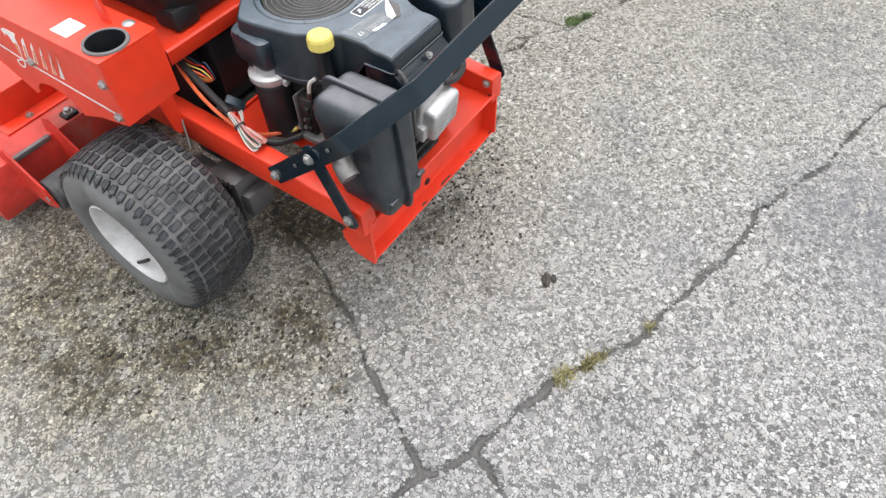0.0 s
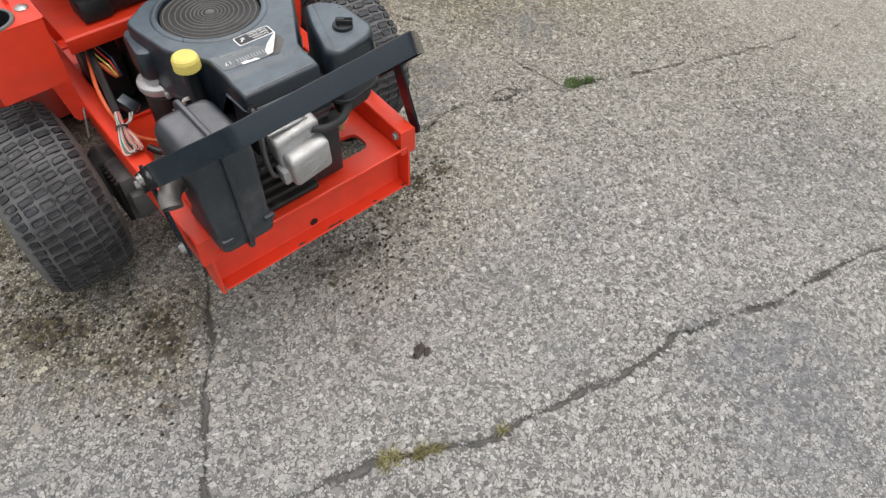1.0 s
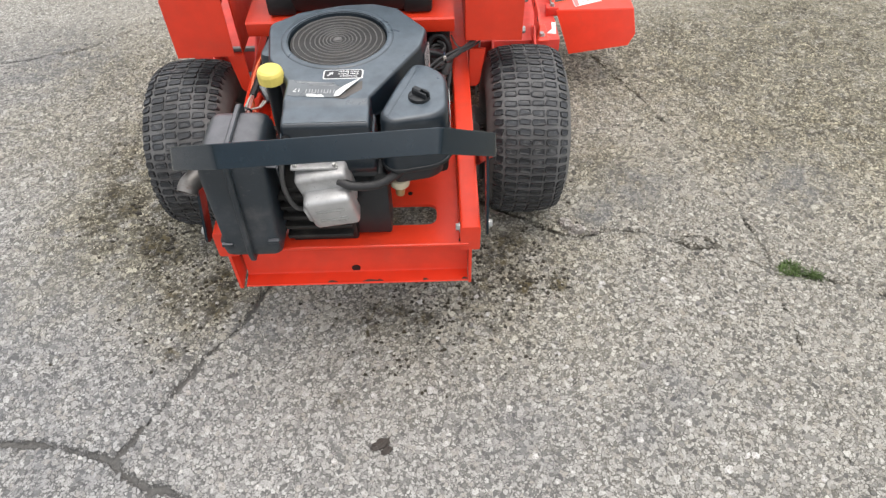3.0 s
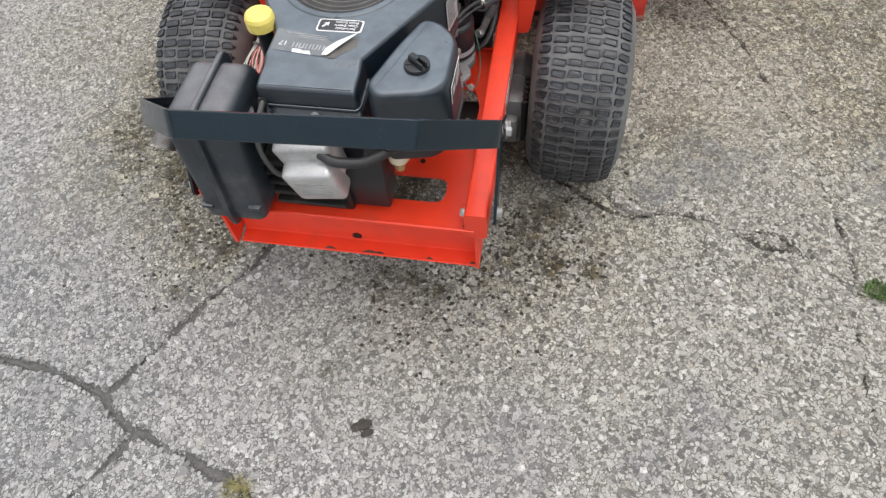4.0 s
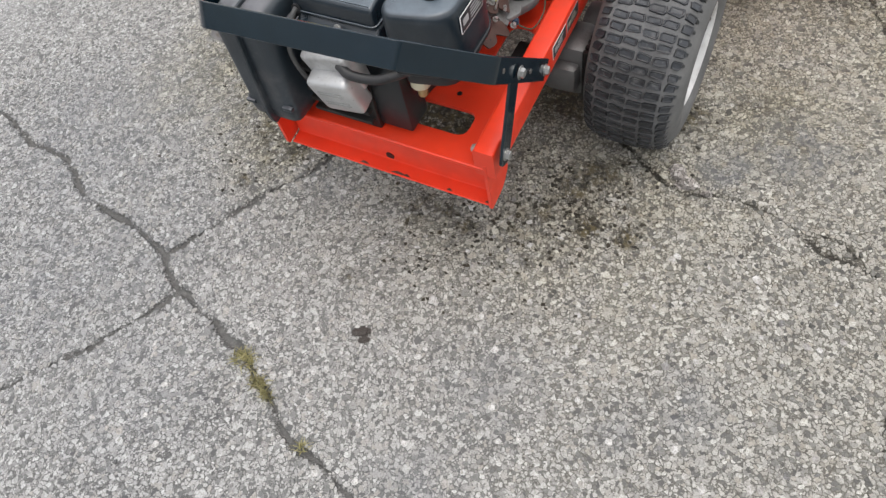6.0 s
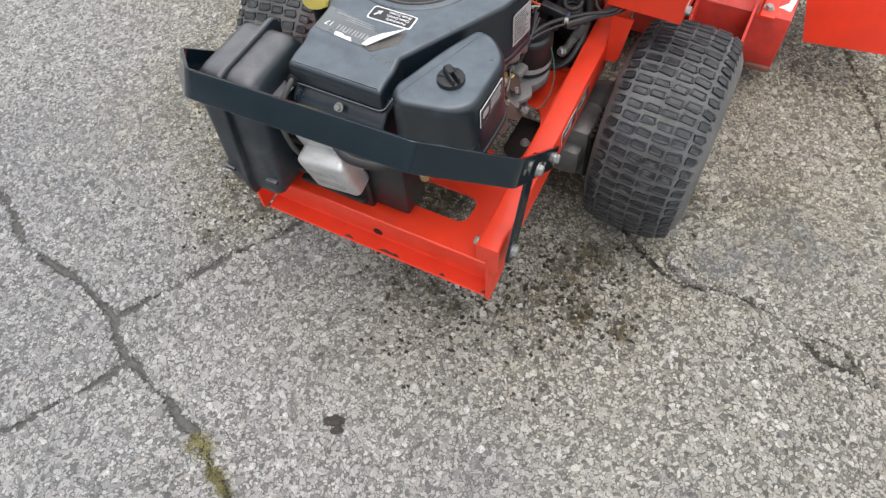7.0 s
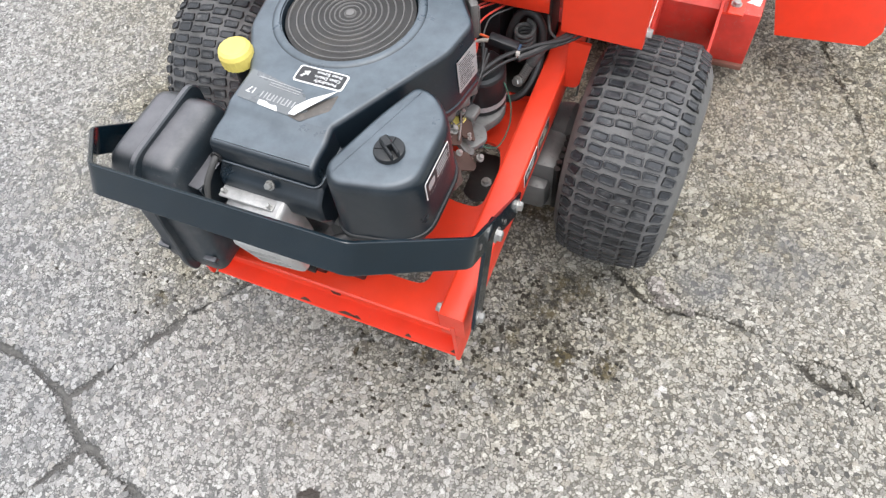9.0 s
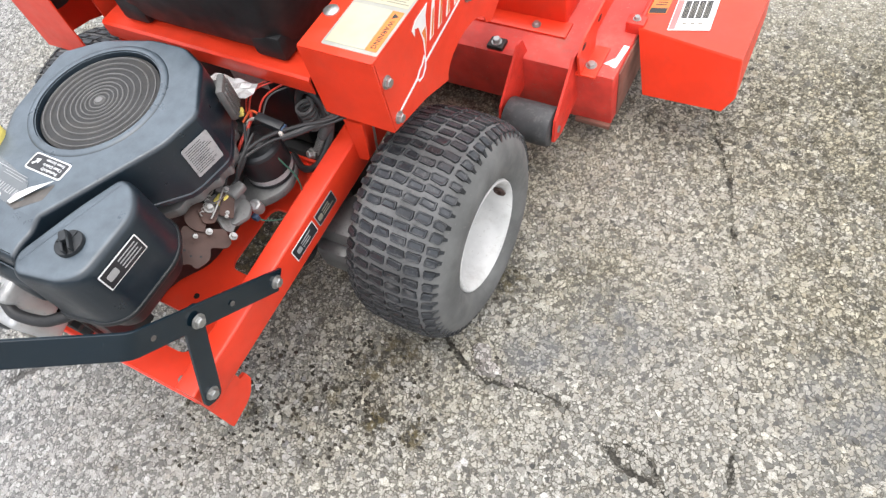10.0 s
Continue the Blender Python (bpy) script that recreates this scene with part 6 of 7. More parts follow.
# ---- engine bay details ----
WIRE_PINK = surface("faded_pink_wire", (0.55, 0.2, 0.17), 0.45, dirty=0.3)
BOOT = surface("dusty_black_rubber", (0.05, 0.05, 0.05), 0.6, dirt=(0.16, 0.155, 0.15), dirty=0.7, patch=60)
FOIL = surface("crumpled_foil", (0.62, 0.62, 0.62), 0.4, 0.2, dirt=(0.14, 0.14, 0.14), dirty=0.7, patch=90)
FLANGE = surface("dull_cast_aluminium", (0.165, 0.162, 0.158), 0.5, 0.4, dirt=(0.07, 0.06, 0.05), dirty=0.7, grain=0.5, fine=500, patch=30)


def wire(name, pts, r, material, parent, label=""):
    bm = bmesh.new()
    tube(bm, pts, r, 8)
    return part(name, bm, material, parent, label)


def build_bay():
    # battery under the seat panel
    bm = bmesh.new()
    box(bm, (-0.13, 0.465, 0.33), (0.14, 0.60, 0.505), 0.006)
    battery = part("battery", bm, PLASTIC_DEEP, mower, "black battery under the seat panel")
    # added black boxes stand in for the bay's shade; the battery is widened likewise
    bm = bmesh.new()
    box(bm, (0.146, 0.505, 0.328), (0.2205, 0.555, 0.53), 0.01)
    part("battery_tray", bm, PLASTIC_DEEP, mower)
    bm = bmesh.new()
    box(bm, (-0.2205, 0.505, 0.328), (-0.136, 0.555, 0.53), 0.01)
    part("battery_tray", bm, PLASTIC_DEEP, mower, "added black box standing in for shade beside the battery")
    bm = bmesh.new()
    tube(bm, [(0.160, 0.452, 0.40), (0.162, 0.456, 0.45), (0.176, 0.462, 0.488), (0.198, 0.464, 0.494), (0.216, 0.46, 0.47), (0.219, 0.452, 0.43)], 0.0072, 10)
    part("fuel_hose_loop", bm, HOSE, mower)
    # coiled cord inside the loop
    bm = bmesh.new()
    lo, hi = Vector((0.189, 0.456, 0.418)), Vector((0.191, 0.445, 0.478))
    u, v = frame_of((hi - lo).normalized())
    tube(bm, [lo.lerp(hi, k / 84) + (u * math.cos(k * 0.45) + v * math.sin(k * 0.45)) * 0.0155 for k in range(85)], 0.0032, 7, 1)
    part("coiled_cord", bm, BOOT, mower, "dusty black coiled cord")
    bm = bmesh.new()
    sticker(bm, plane_at((0.06, 0.4645, 0.48), (1, 0, 0), (0, 0, 1)), 0.08, 0.03)
    sticker(bm, plane_at((0.06, 0.49, 0.5055), (1, 0, 0), (0, 1, 0)), 0.09, 0.035)
    part("label", bm, LABEL_SILVER, battery)
    bm = bmesh.new()
    rows = [[Vector((0.012 + 0.014 * i, 0.405 + 0.0088 * j, 0.503 + 0.0022 * math.sin(2.1 * i + 1.3 * j) + 0.0012 * math.cos(3.7 * i - 2 * j))) for i in range(8)] for j in range(5)]
    grid = [[[bm.verts.new(p + Vector((0, 0, h))) for p in row] for row in rows] for h in (0.0, 0.0008)]
    for sheet_rows in grid:
        for a, b in zip(sheet_rows, sheet_rows[1:]):
            for i in range(7):
                bm.faces.new((a[i], a[i + 1], b[i + 1], b[i]))
    bmesh.ops.recalc_face_normals(bm, faces=bm.faces[:])
    part("foil_label", bm, FOIL, battery, "crumpled silver foil label with faded print", smooth=False)
    # oil filter with print band
    bm = bmesh.new()
    revolve(bm, [(0.0, 0.039), (0.004, 0.042), (0.07, 0.042), (0.075, 0.0405), (0.079, 0.036), (0.081, 0.027), (0.0815, 0.018), (0.084, 0.014), (0.085, 0.001)], (0.146, 0.354, 0.388), (0, 0, 1), 36)
    filt = part("oil_filter", bm, PLASTIC_DEEP, engine, "black spin-on oil filter", angle=16)
    bm = bmesh.new()
    revolve(bm, [(0.0, 0.0423), (0.011, 0.0423)], (0.146, 0.354, 0.400), (0, 0, 1), 36)
    part("filter_band", bm, LABEL_SILVER, engine)
    bm = bmesh.new()
    slab(bm, rounded([(0.09, 0.27), (0.168, 0.29), (0.194, 0.335), (0.18, 0.388), (0.10, 0.395)], 0.02), 0.37, 0.389, 0.003)
    part("filter_adapter", bm, GREY_CAST, engine)
    bm = bmesh.new()
    rod(bm, (0.160, 0.284, 0.372), (0.163, 0.279, 0.396), 0.0105, seg=18, soft=0.002)
    rod(bm, (0.163, 0.279, 0.396), (0.167, 0.272, 0.404), 0.006, seg=12)
    part("oil_pressure_switch", bm, CASTING, engine)
    wire("green_wire", [(0.180, 0.262, 0.388), (0.186, 0.268, 0.374), (0.196, 0.30, 0.345), (0.199, 0.345, 0.348), (0.197, 0.358, 0.385), (0.191, 0.353, 0.43), (0.182, 0.352, 0.452), (0.165, 0.36, 0.45)], 0.0013, WIRE_GREEN, engine)
    bm = bmesh.new()
    box(bm, (0.172, 0.255, 0.385), (0.184, 0.265, 0.396), 0.002)
    part("wire_terminal", bm, BLUE, engine)
    # governor bracket: rusty stamped plates, a half disc, levers, rods and springs
    m = Matrix.Translation((0.163, 0.209, 0.452)) @ Matrix.Rotation(radians(18), 4, "Z") @ Matrix.Rotation(radians(34), 4, "Y")
    out_of = m.to_3x3() @ Vector((0, 0, 1))

    def sheets(bm, *shapes):
        for pts, z0, z1 in shapes:
            loft(bm, [[m @ Vector((p[0], p[1], z)) for p in pts] for z in (z0, z1)])
        bmesh.ops.recalc_face_normals(bm, faces=bm.faces[:])

    bm = bmesh.new()
    sheets(bm, (rounded([(-0.04, -0.03), (-0.034, -0.085), (-0.022, -0.093), (-0.008, -0.086), (0.002, -0.092), (0.012, -0.078), (0.016, -0.068), (0.01, -0.05), (0.034, -0.042), (0.038, -0.03), (0.02, -0.012), (0.0, -0.02)], 0.005, 3), -0.004, -0.0015))
    gov = part("governor_bracket", bm, RUST, engine, "rusty stamped governor bracket with levers", smooth=False)
    bm = bmesh.new()
    half = [(-0.019 + 0.025 * math.cos(a), -0.008 + 0.025 * math.sin(a)) for a in [radians(70 + 12 * q) for q in range(20)]]
    sheets(bm, (half, 0.001, 0.0035), (rounded([(-0.03, 0.0), (-0.012, -0.02), (0.004, -0.012), (0.002, 0.012), (-0.014, 0.018)], 0.006, 3), 0.006, 0.0085))
    part("throttle_sector", bm, RUST, gov, "rusty brown half-disc throttle sector", smooth=False)
    bm = bmesh.new()
    sheets(bm, (rounded([(-0.006, 0.052), (0.014, 0.054), (0.02, 0.032), (0.027, 0.006), (0.004, 0.004)], 0.003, 2), 0.006, 0.0085))
    part("lever", bm, RUST, gov, smooth=False)
    bm = bmesh.new()
    sheets(bm, (rounded([(-0.022, 0.062), (0.03, 0.062), (0.041, 0.04), (0.036, 0.03), (0.043, 0.022), (0.034, 0.01), (0.033, -0.012), (0.02, -0.012), (-0.026, 0.03)], 0.005, 3), -0.012, -0.005), (rounded([(-0.016, 0.058), (0.006, 0.06), (0.004, 0.044), (-0.014, 0.042)], 0.004, 3), -0.004, 0.008))
    part("governor_casting", bm, FLANGE, gov, "dull cast arm of the governor")
    for x, y, r in ((-0.013, 0.008, 0.0075), (0.015, 0.012, 0.003), (0.016, 0.005, 0.003), (0.036, -0.024, 0.006), (0.0, -0.03, 0.005), (-0.016, -0.045, 0.0035), (0.0, 0.05, 0.005)):
        hexbolt("bolt", m @ Vector((x, y, 0.0085)), out_of, gov, r * 0.8, r)
    for x, y in ((-0.024, -0.068), (-0.012, -0.074), (0.002, -0.07), (-0.02, -0.04)):
        bm = bmesh.new()
        rod(bm, m @ Vector((x, y, -0.003)), m @ Vector((x, y, -0.0012)), 0.0022, seg=10)
        part("bracket_hole", bm, GRIME, gov)
    bm = bmesh.new()
    tube(bm, [m @ Vector((-0.02 + 0.0028 * math.sin(q), -0.012 + 0.0012 * q, 0.013 + 0.0028 * math.cos(q))) for q in range(36)], 0.0008, 5, 1)
    part("spring", bm, ZINC, gov)
    bm = bmesh.new()
    tube(bm, [m @ Vector(p) for p in ((-0.004, 0.046, 0.012), (-0.003, 0.018, 0.0135), (-0.004, -0.01, 0.013))], 0.0017, 7)
    part("link_rod", bm, ZINC, gov, "bright steel link rod")
    bm = bmesh.new()
    tube(bm, [m @ Vector(p) for p in ((-0.03, 0.052, 0.004), (-0.018, 0.04, 0.01), (-0.02, 0.026, 0.011), (-0.012, 0.018, 0.01))], 0.0013, 6)
    tube(bm, [m @ Vector(p) for p in ((0.006, 0.056, 0.006), (0.0, 0.03, 0.016), (-0.012, 0.012, 0.015))], 0.001, 6)
    part("link_wire", bm, PIPE, gov)
    wire("fuel_tube", [(0.117, 0.156, 0.480), (0.134, 0.153, 0.470), (0.150, 0.150, 0.460)], 0.0048, CREAM, engine, "short cream fuel tube")
    # scalloped casting flange along the shroud's lower edge
    line = smooth_line([(0.102, 0.135, 0), (0.136, 0.18, 0), (0.154, 0.222, 0), (0.166, 0.262, 0), (0.164, 0.292, 0), (0.136, 0.335, 0), (0.112, 0.365, 0)], 12)
    rim = [Vector((p.x + (0.0035 * math.sin(k * 0.62) if 6 < k < 66 else 0), p.y)) for k, p in enumerate(line)]
    bm = bmesh.new()
    slab(bm, rim + [Vector((0.06, 0.36)), Vector((0.06, 0.13))], 0.485, 0.5025, 0.003)
    part("shroud_flange", bm, FLANGE, engine, "scalloped cast aluminium flange under the shroud")
    bm = bmesh.new()
    slab(bm, rounded([(0.09, 0.14), (0.115, 0.15), (0.13, 0.20), (0.14, 0.28), (0.125, 0.33), (0.09, 0.34)], 0.015), 0.42, 0.486, 0.003)
    part("crankcase_side", bm, GRIME, engine)
    bm = bmesh.new()
    slab(bm, rounded([(0.165, 0.222), (0.185, 0.215), (0.2, 0.24), (0.19, 0.262), (0.168, 0.268)], 0.008, 3), 0.425, 0.434, 0.002)
    slab(bm, rounded([(0.15, 0.255), (0.172, 0.252), (0.176, 0.28), (0.152, 0.285)], 0.006, 3), 0.445, 0.458, 0.003)
    part("cable_bracket", bm, GREY_CAST, engine)
    # voltage regulator at the front corner
    bm = bmesh.new()
    mm = Matrix.Translation((0.131, 0.362, 0.562)) @ Matrix.Rotation(radians(35), 4, "Z")
    box(bm, (-0.004, -0.021, -0.034), (0.008, 0.021, 0.028), 0.003, mm)
    for k in range(4):
        box(bm, (0.008, -0.017 + 0.0095 * k, -0.03), (0.011, -0.012 + 0.0095 * k, 0.02), 0.0008, mm, 1)
    box(bm, (-0.03, 0.012, -0.012), (0.0, 0.03, 0.012), 0.004, mm)
    part("regulator", bm, FLANGE, engine, "finned cast rectifier regulator")
    bm = bmesh.new()
    box(bm, (0.002, -0.006, -0.044), (0.012, 0.008, -0.035), 0.002, mm)
    part("regulator_plug", bm, YELLOW, engine)
    # cables
    wire("throttle_cable", [(0.145, 0.245, 0.44), (0.142, 0.275, 0.475), (0.175, 0.345, 0.492), (0.225, 0.39, 0.497), (0.27, 0.43, 0.492), (0.295, 0.50, 0.49)], 0.0034, HOSE, engine, "black control cable")
    wire("choke_cable", [(0.150, 0.245, 0.445), (0.152, 0.285, 0.478), (0.185, 0.35, 0.485), (0.235, 0.392, 0.488), (0.285, 0.445, 0.486), (0.3, 0.5, 0.486)], 0.0025, HOSE, engine)
    wire("harness", [(0.205, 0.365, 0.488), (0.24, 0.40, 0.49), (0.275, 0.455, 0.488), (0.285, 0.52, 0.49)], 0.006, HOSE, engine)
    bm = bmesh.new()
    box(bm, (-0.026, -0.008, -0.007), (0.022, 0.008, 0.007), 0.002, Matrix.Translation((0.180, 0.377, 0.501)) @ Matrix.Rotation(radians(3), 4, "Z") @ Matrix.Rotation(radians(14), 4, "Y"))
    part("connector", bm, PLASTIC_DEEP, engine)
    bm = bmesh.new()
    box(bm, (0.2015, 0.371, 0.489), (0.206, 0.385, 0.5), 0.0012)
    part("connector_lock", bm, BLUE, engine)
    bm = bmesh.new()
    box(bm, (0.2015, 0.365, 0.488), (0.208, 0.3705, 0.499), 0.0012)
    part("connector_end", bm, WIRE_WHITE, engine)
    for k, (dx, dz) in enumerate(((0.0, 0.0), (0.012, 0.006), (0.03, -0.004), (0.045, 0.004))):
        wire("red_wire", [(0.088 + dx, 0.405 - 0.004 * k, 0.465 + dz), (0.09 + dx, 0.43, 0.49 + dz), (0.12 + dx, 0.462, 0.50), (0.14 + 0.5 * dx, 0.49, 0.49)], 0.0018 if k < 3 else 0.0014, WIRE_RED if k < 3 else LEAD, engine)
    wire("white_wire", [(0.16, 0.38, 0.50), (0.13, 0.375, 0.49), (0.125, 0.345, 0.465), (0.14, 0.30, 0.45)], 0.003, WIRE_WHITE, engine)
    wire("red_wire", [(0.118, 0.395, 0.485), (0.135, 0.37, 0.49), (0.135, 0.335, 0.478), (0.128, 0.31, 0.455)], 0.0028, WIRE_RED, engine)
    wire("orange_wire", [(0.155, 0.385, 0.497), (0.12, 0.395, 0.49), (0.112, 0.375, 0.48)], 0.0022, WIRE_ORANGE, engine)
    for k in range(3):
        wire("black_wire", [(0.155 + 0.004 * k, 0.35, 0.52 - 0.01 * k), (0.162, 0.315 - 0.01 * k, 0.48), (0.155, 0.27, 0.455 - 0.006 * k), (0.15, 0.235, 0.45)], 0.0026, HOSE, engine)
    bm = bmesh.new()
    box(bm, (0.142, 0.232, 0.446), (0.162, 0.252, 0.458), 0.003)
    part("yellow_clip", bm, YELLOW, engine)
    # coil spring and hydraulic hoses in front
    bm = bmesh.new()
    lo, hi = Vector((0.192, 0.425, 0.378)), Vector((0.205, 0.443, 0.408))
    u, v = frame_of((hi - lo).normalized())
    tube(bm, [lo.lerp(hi, k / 70) + (u * math.cos(k * 0.9) + v * math.sin(k * 0.9)) * 0.0075 for k in range(71)], 0.0013, 6, 1)
    part("return_spring", bm, ZINC, mower, "bright coil spring")
    hexbolt("bolt", (0.190, 0.417, 0.383), (-0.3, -0.8, 0.4), mower, 0.0075, 0.009)
    bm = bmesh.new()
    rod(bm, (0.204, 0.441, 0.404), (0.216, 0.458, 0.43), 0.0105, seg=18, soft=0.002)
    part("spring_cup", bm, BOOT, mower)
    wire("hydraulic_hose", [(0.13, 0.42, 0.35), (0.175, 0.395, 0.358), (0.205, 0.405, 0.372), (0.217, 0.44, 0.40), (0.215, 0.47, 0.43)], 0.0065, HOSE, mower)
    wire("black_wire", [(0.222, 0.47, 0.49), (0.232, 0.45, 0.478), (0.243, 0.445, 0.47)], 0.0022, LEAD, mower)
    bm = bmesh.new()
    tube(bm, [(0.283, 0.474, 0.32), (0.285, 0.478, 0.36), (0.289, 0.487, 0.43), (0.291, 0.492, 0.48)], 0.0022, 8)
    part("link_rod", bm, ZINC, mower, "thin steel rod beside the tyre")

    # left side: starter, harness, connector
    bm = bmesh.new()
    revolve(bm, [(0.0, 0.001), (0.0, 0.036), (0.004, 0.04), (0.13, 0.04), (0.134, 0.035)], (-0.134, 0.278, 0.352), (0, 0, 1), 32)
    part("starter_motor", bm, PLASTIC_DEEP, engine, "black starter motor with silver clamp")
    bm = bmesh.new()
    revolve(bm, [(0.0, 0.034), (0.003, 0.041), (0.009, 0.044), (0.02, 0.044), (0.025, 0.038), (0.026, 0.03), (0.044, 0.028)], (-0.137, 0.277, 0.487), (0, 0, 1), 32)
    box(bm, (-0.15, 0.224, 0.489), (-0.135, 0.238, 0.505), 0.004)
    part("starter_clamp", bm, CASTING, engine, "dull silver starter clamp")
    hexbolt("terminal", (-0.13, 0.24, 0.372), (-0.3, -1, 0), engine, 0.006, 0.012)
    wire("battery_cable", [(-0.134, 0.236, 0.37), (-0.152, 0.25, 0.366), (-0.19, 0.277, 0.372), (-0.222, 0.30, 0.392), (-0.236, 0.345, 0.425), (-0.232, 0.40, 0.45), (-0.215, 0.46, 0.47), (-0.2, 0.50, 0.49)], 0.0042, WIRE_ORANGE, mower, "orange battery cable")
    bm = bmesh.new()
    rod(bm, (-0.137, 0.239, 0.37), (-0.152, 0.25, 0.366), 0.0062, seg=12, soft=0.001)
    part("cable_boot", bm, YELLOW, mower)
    wire("harness", [(-0.198, 0.50, 0.495), (-0.207, 0.45, 0.475), (-0.218, 0.385, 0.452), (-0.229, 0.325, 0.437)], 0.0082, HOSE, mower, "black taped wire harness")
    for k, mt in enumerate((WIRE_WHITE, WIRE_GREEN, WIRE_WHITE, WIRE_PINK, HOSE, WIRE_PINK, WIRE_WHITE, WIRE_PINK)):
        d, e = 0.0022 * (k - 3.5), 0.0016 * (k % 3)
        wire("harness_wire", [(-0.229 + 0.5 * d, 0.328, 0.437 + e), (-0.234 + 0.7 * d, 0.308, 0.432 + e), (-0.239 + 0.9 * d, 0.29, 0.424), (-0.247 + 1.5 * d, 0.262, 0.41 + 2 * e), (-0.246 + 2.2 * d, 0.238, 0.402 + e), (-0.238 + 1.6 * d, 0.237, 0.401 + e), (-0.234 + 1.2 * d, 0.262, 0.408), (-0.236 + 0.8 * d, 0.288, 0.42)], 0.0017, mt, mower)
    bm = bmesh.new()
    revolve(bm, [(-0.0025, 0.0105), (-0.0025, 0.012), (0.0025, 0.012), (0.0025, 0.0105)], (-0.2385, 0.2905, 0.4235), (-0.25, -0.8, -0.4), 18)
    part("wire_tie", bm, HOSE, mower)
    bm = bmesh.new()
    box(bm, (-0.013, -0.024, -0.009), (0.013, 0.018, 0.009), 0.003, Matrix.Translation((-0.2, 0.345, 0.432)) @ Matrix.Rotation(radians(35), 4, "Z") @ Matrix.Rotation(radians(32), 4, "X"))
    box(bm, (-0.007, 0.016, -0.005), (0.007, 0.045, 0.005), 0.002, Matrix.Translation((-0.2, 0.345, 0.432)) @ Matrix.Rotation(radians(35), 4, "Z") @ Matrix.Rotation(radians(-20), 4, "X"))
    part("connector", bm, PLASTIC, mower, "dark grey plug connector")
    for k, mt in enumerate((WIRE_WHITE, WIRE_WHITE)):
        wire("connector_wire", [(-0.206 + 0.006 * k, 0.325, 0.424), (-0.216 + 0.004 * k, 0.31, 0.418), (-0.232 + 0.003 * k, 0.294, 0.424)], 0.002, mt, mower)
    for k, mt in enumerate((WIRE_ORANGE, YELLOW, WIRE_RED, BLUE)):
        wire("loose_wire", [(-0.212 + 0.008 * k, 0.50, 0.505), (-0.205 + 0.012 * k, 0.47, 0.485 - 0.006 * k), (-0.192 + 0.006 * k, 0.435, 0.465 + 0.006 * k), (-0.182 + 0.004 * k, 0.425, 0.445), (-0.185 + 0.006 * k, 0.455, 0.438), (-0.196 + 0.004 * k, 0.48, 0.455)], 0.0017, mt, mower)
    wire("black_cable", [(-0.10, 0.18, 0.375), (-0.13, 0.205, 0.37), (-0.165, 0.225, 0.366), (-0.195, 0.24, 0.37), (-0.21, 0.262, 0.375)], 0.0075, HOSE, mower)
    # black ignition block with bright edges beside the filler tube
    bm = bmesh.new()
    box(bm, (-0.148, 0.168, 0.385), (-0.10, 0.208, 0.475), 0.005)
    for k in range(3):
        box(bm, (-0.156, 0.172, 0.398 + 0.024 * k), (-0.146, 0.186, 0.412 + 0.024 * k), 0.002)
    part("ignition_block", bm, GRIME, engine, "oily black ignition block")
    bm = bmesh.new()
    box(bm, (-0.1535, 0.206, 0.385), (-0.1, 0.2095, 0.478), 0.001)
    box(bm, (-0.16, 0.15, 0.372), (-0.09, 0.20, 0.386), 0.003)
    part("ignition_bracket", bm, FLANGE, engine)
    for k in range(3):
        hexbolt("screw", (-0.1485, 0.195 - 0.006 * k, 0.40 + 0.024 * k), (-1, 0, 0.2), engine, 0.0035, 0.004)
    wire("plug_lead", [(-0.128, 0.158, 0.525), (-0.137, 0.168, 0.515), (-0.139, 0.174, 0.49)], 0.0042, WIRE_WHITE, engine)
    wire("plug_boot", [(-0.139, 0.174, 0.492), (-0.138, 0.178, 0.47)], 0.006, RUST, engine)
    wire("spring_rod", [(-0.262, 0.455, 0.40), (-0.285, 0.43, 0.33)], 0.0025, ZINC, mower)


build_bay()


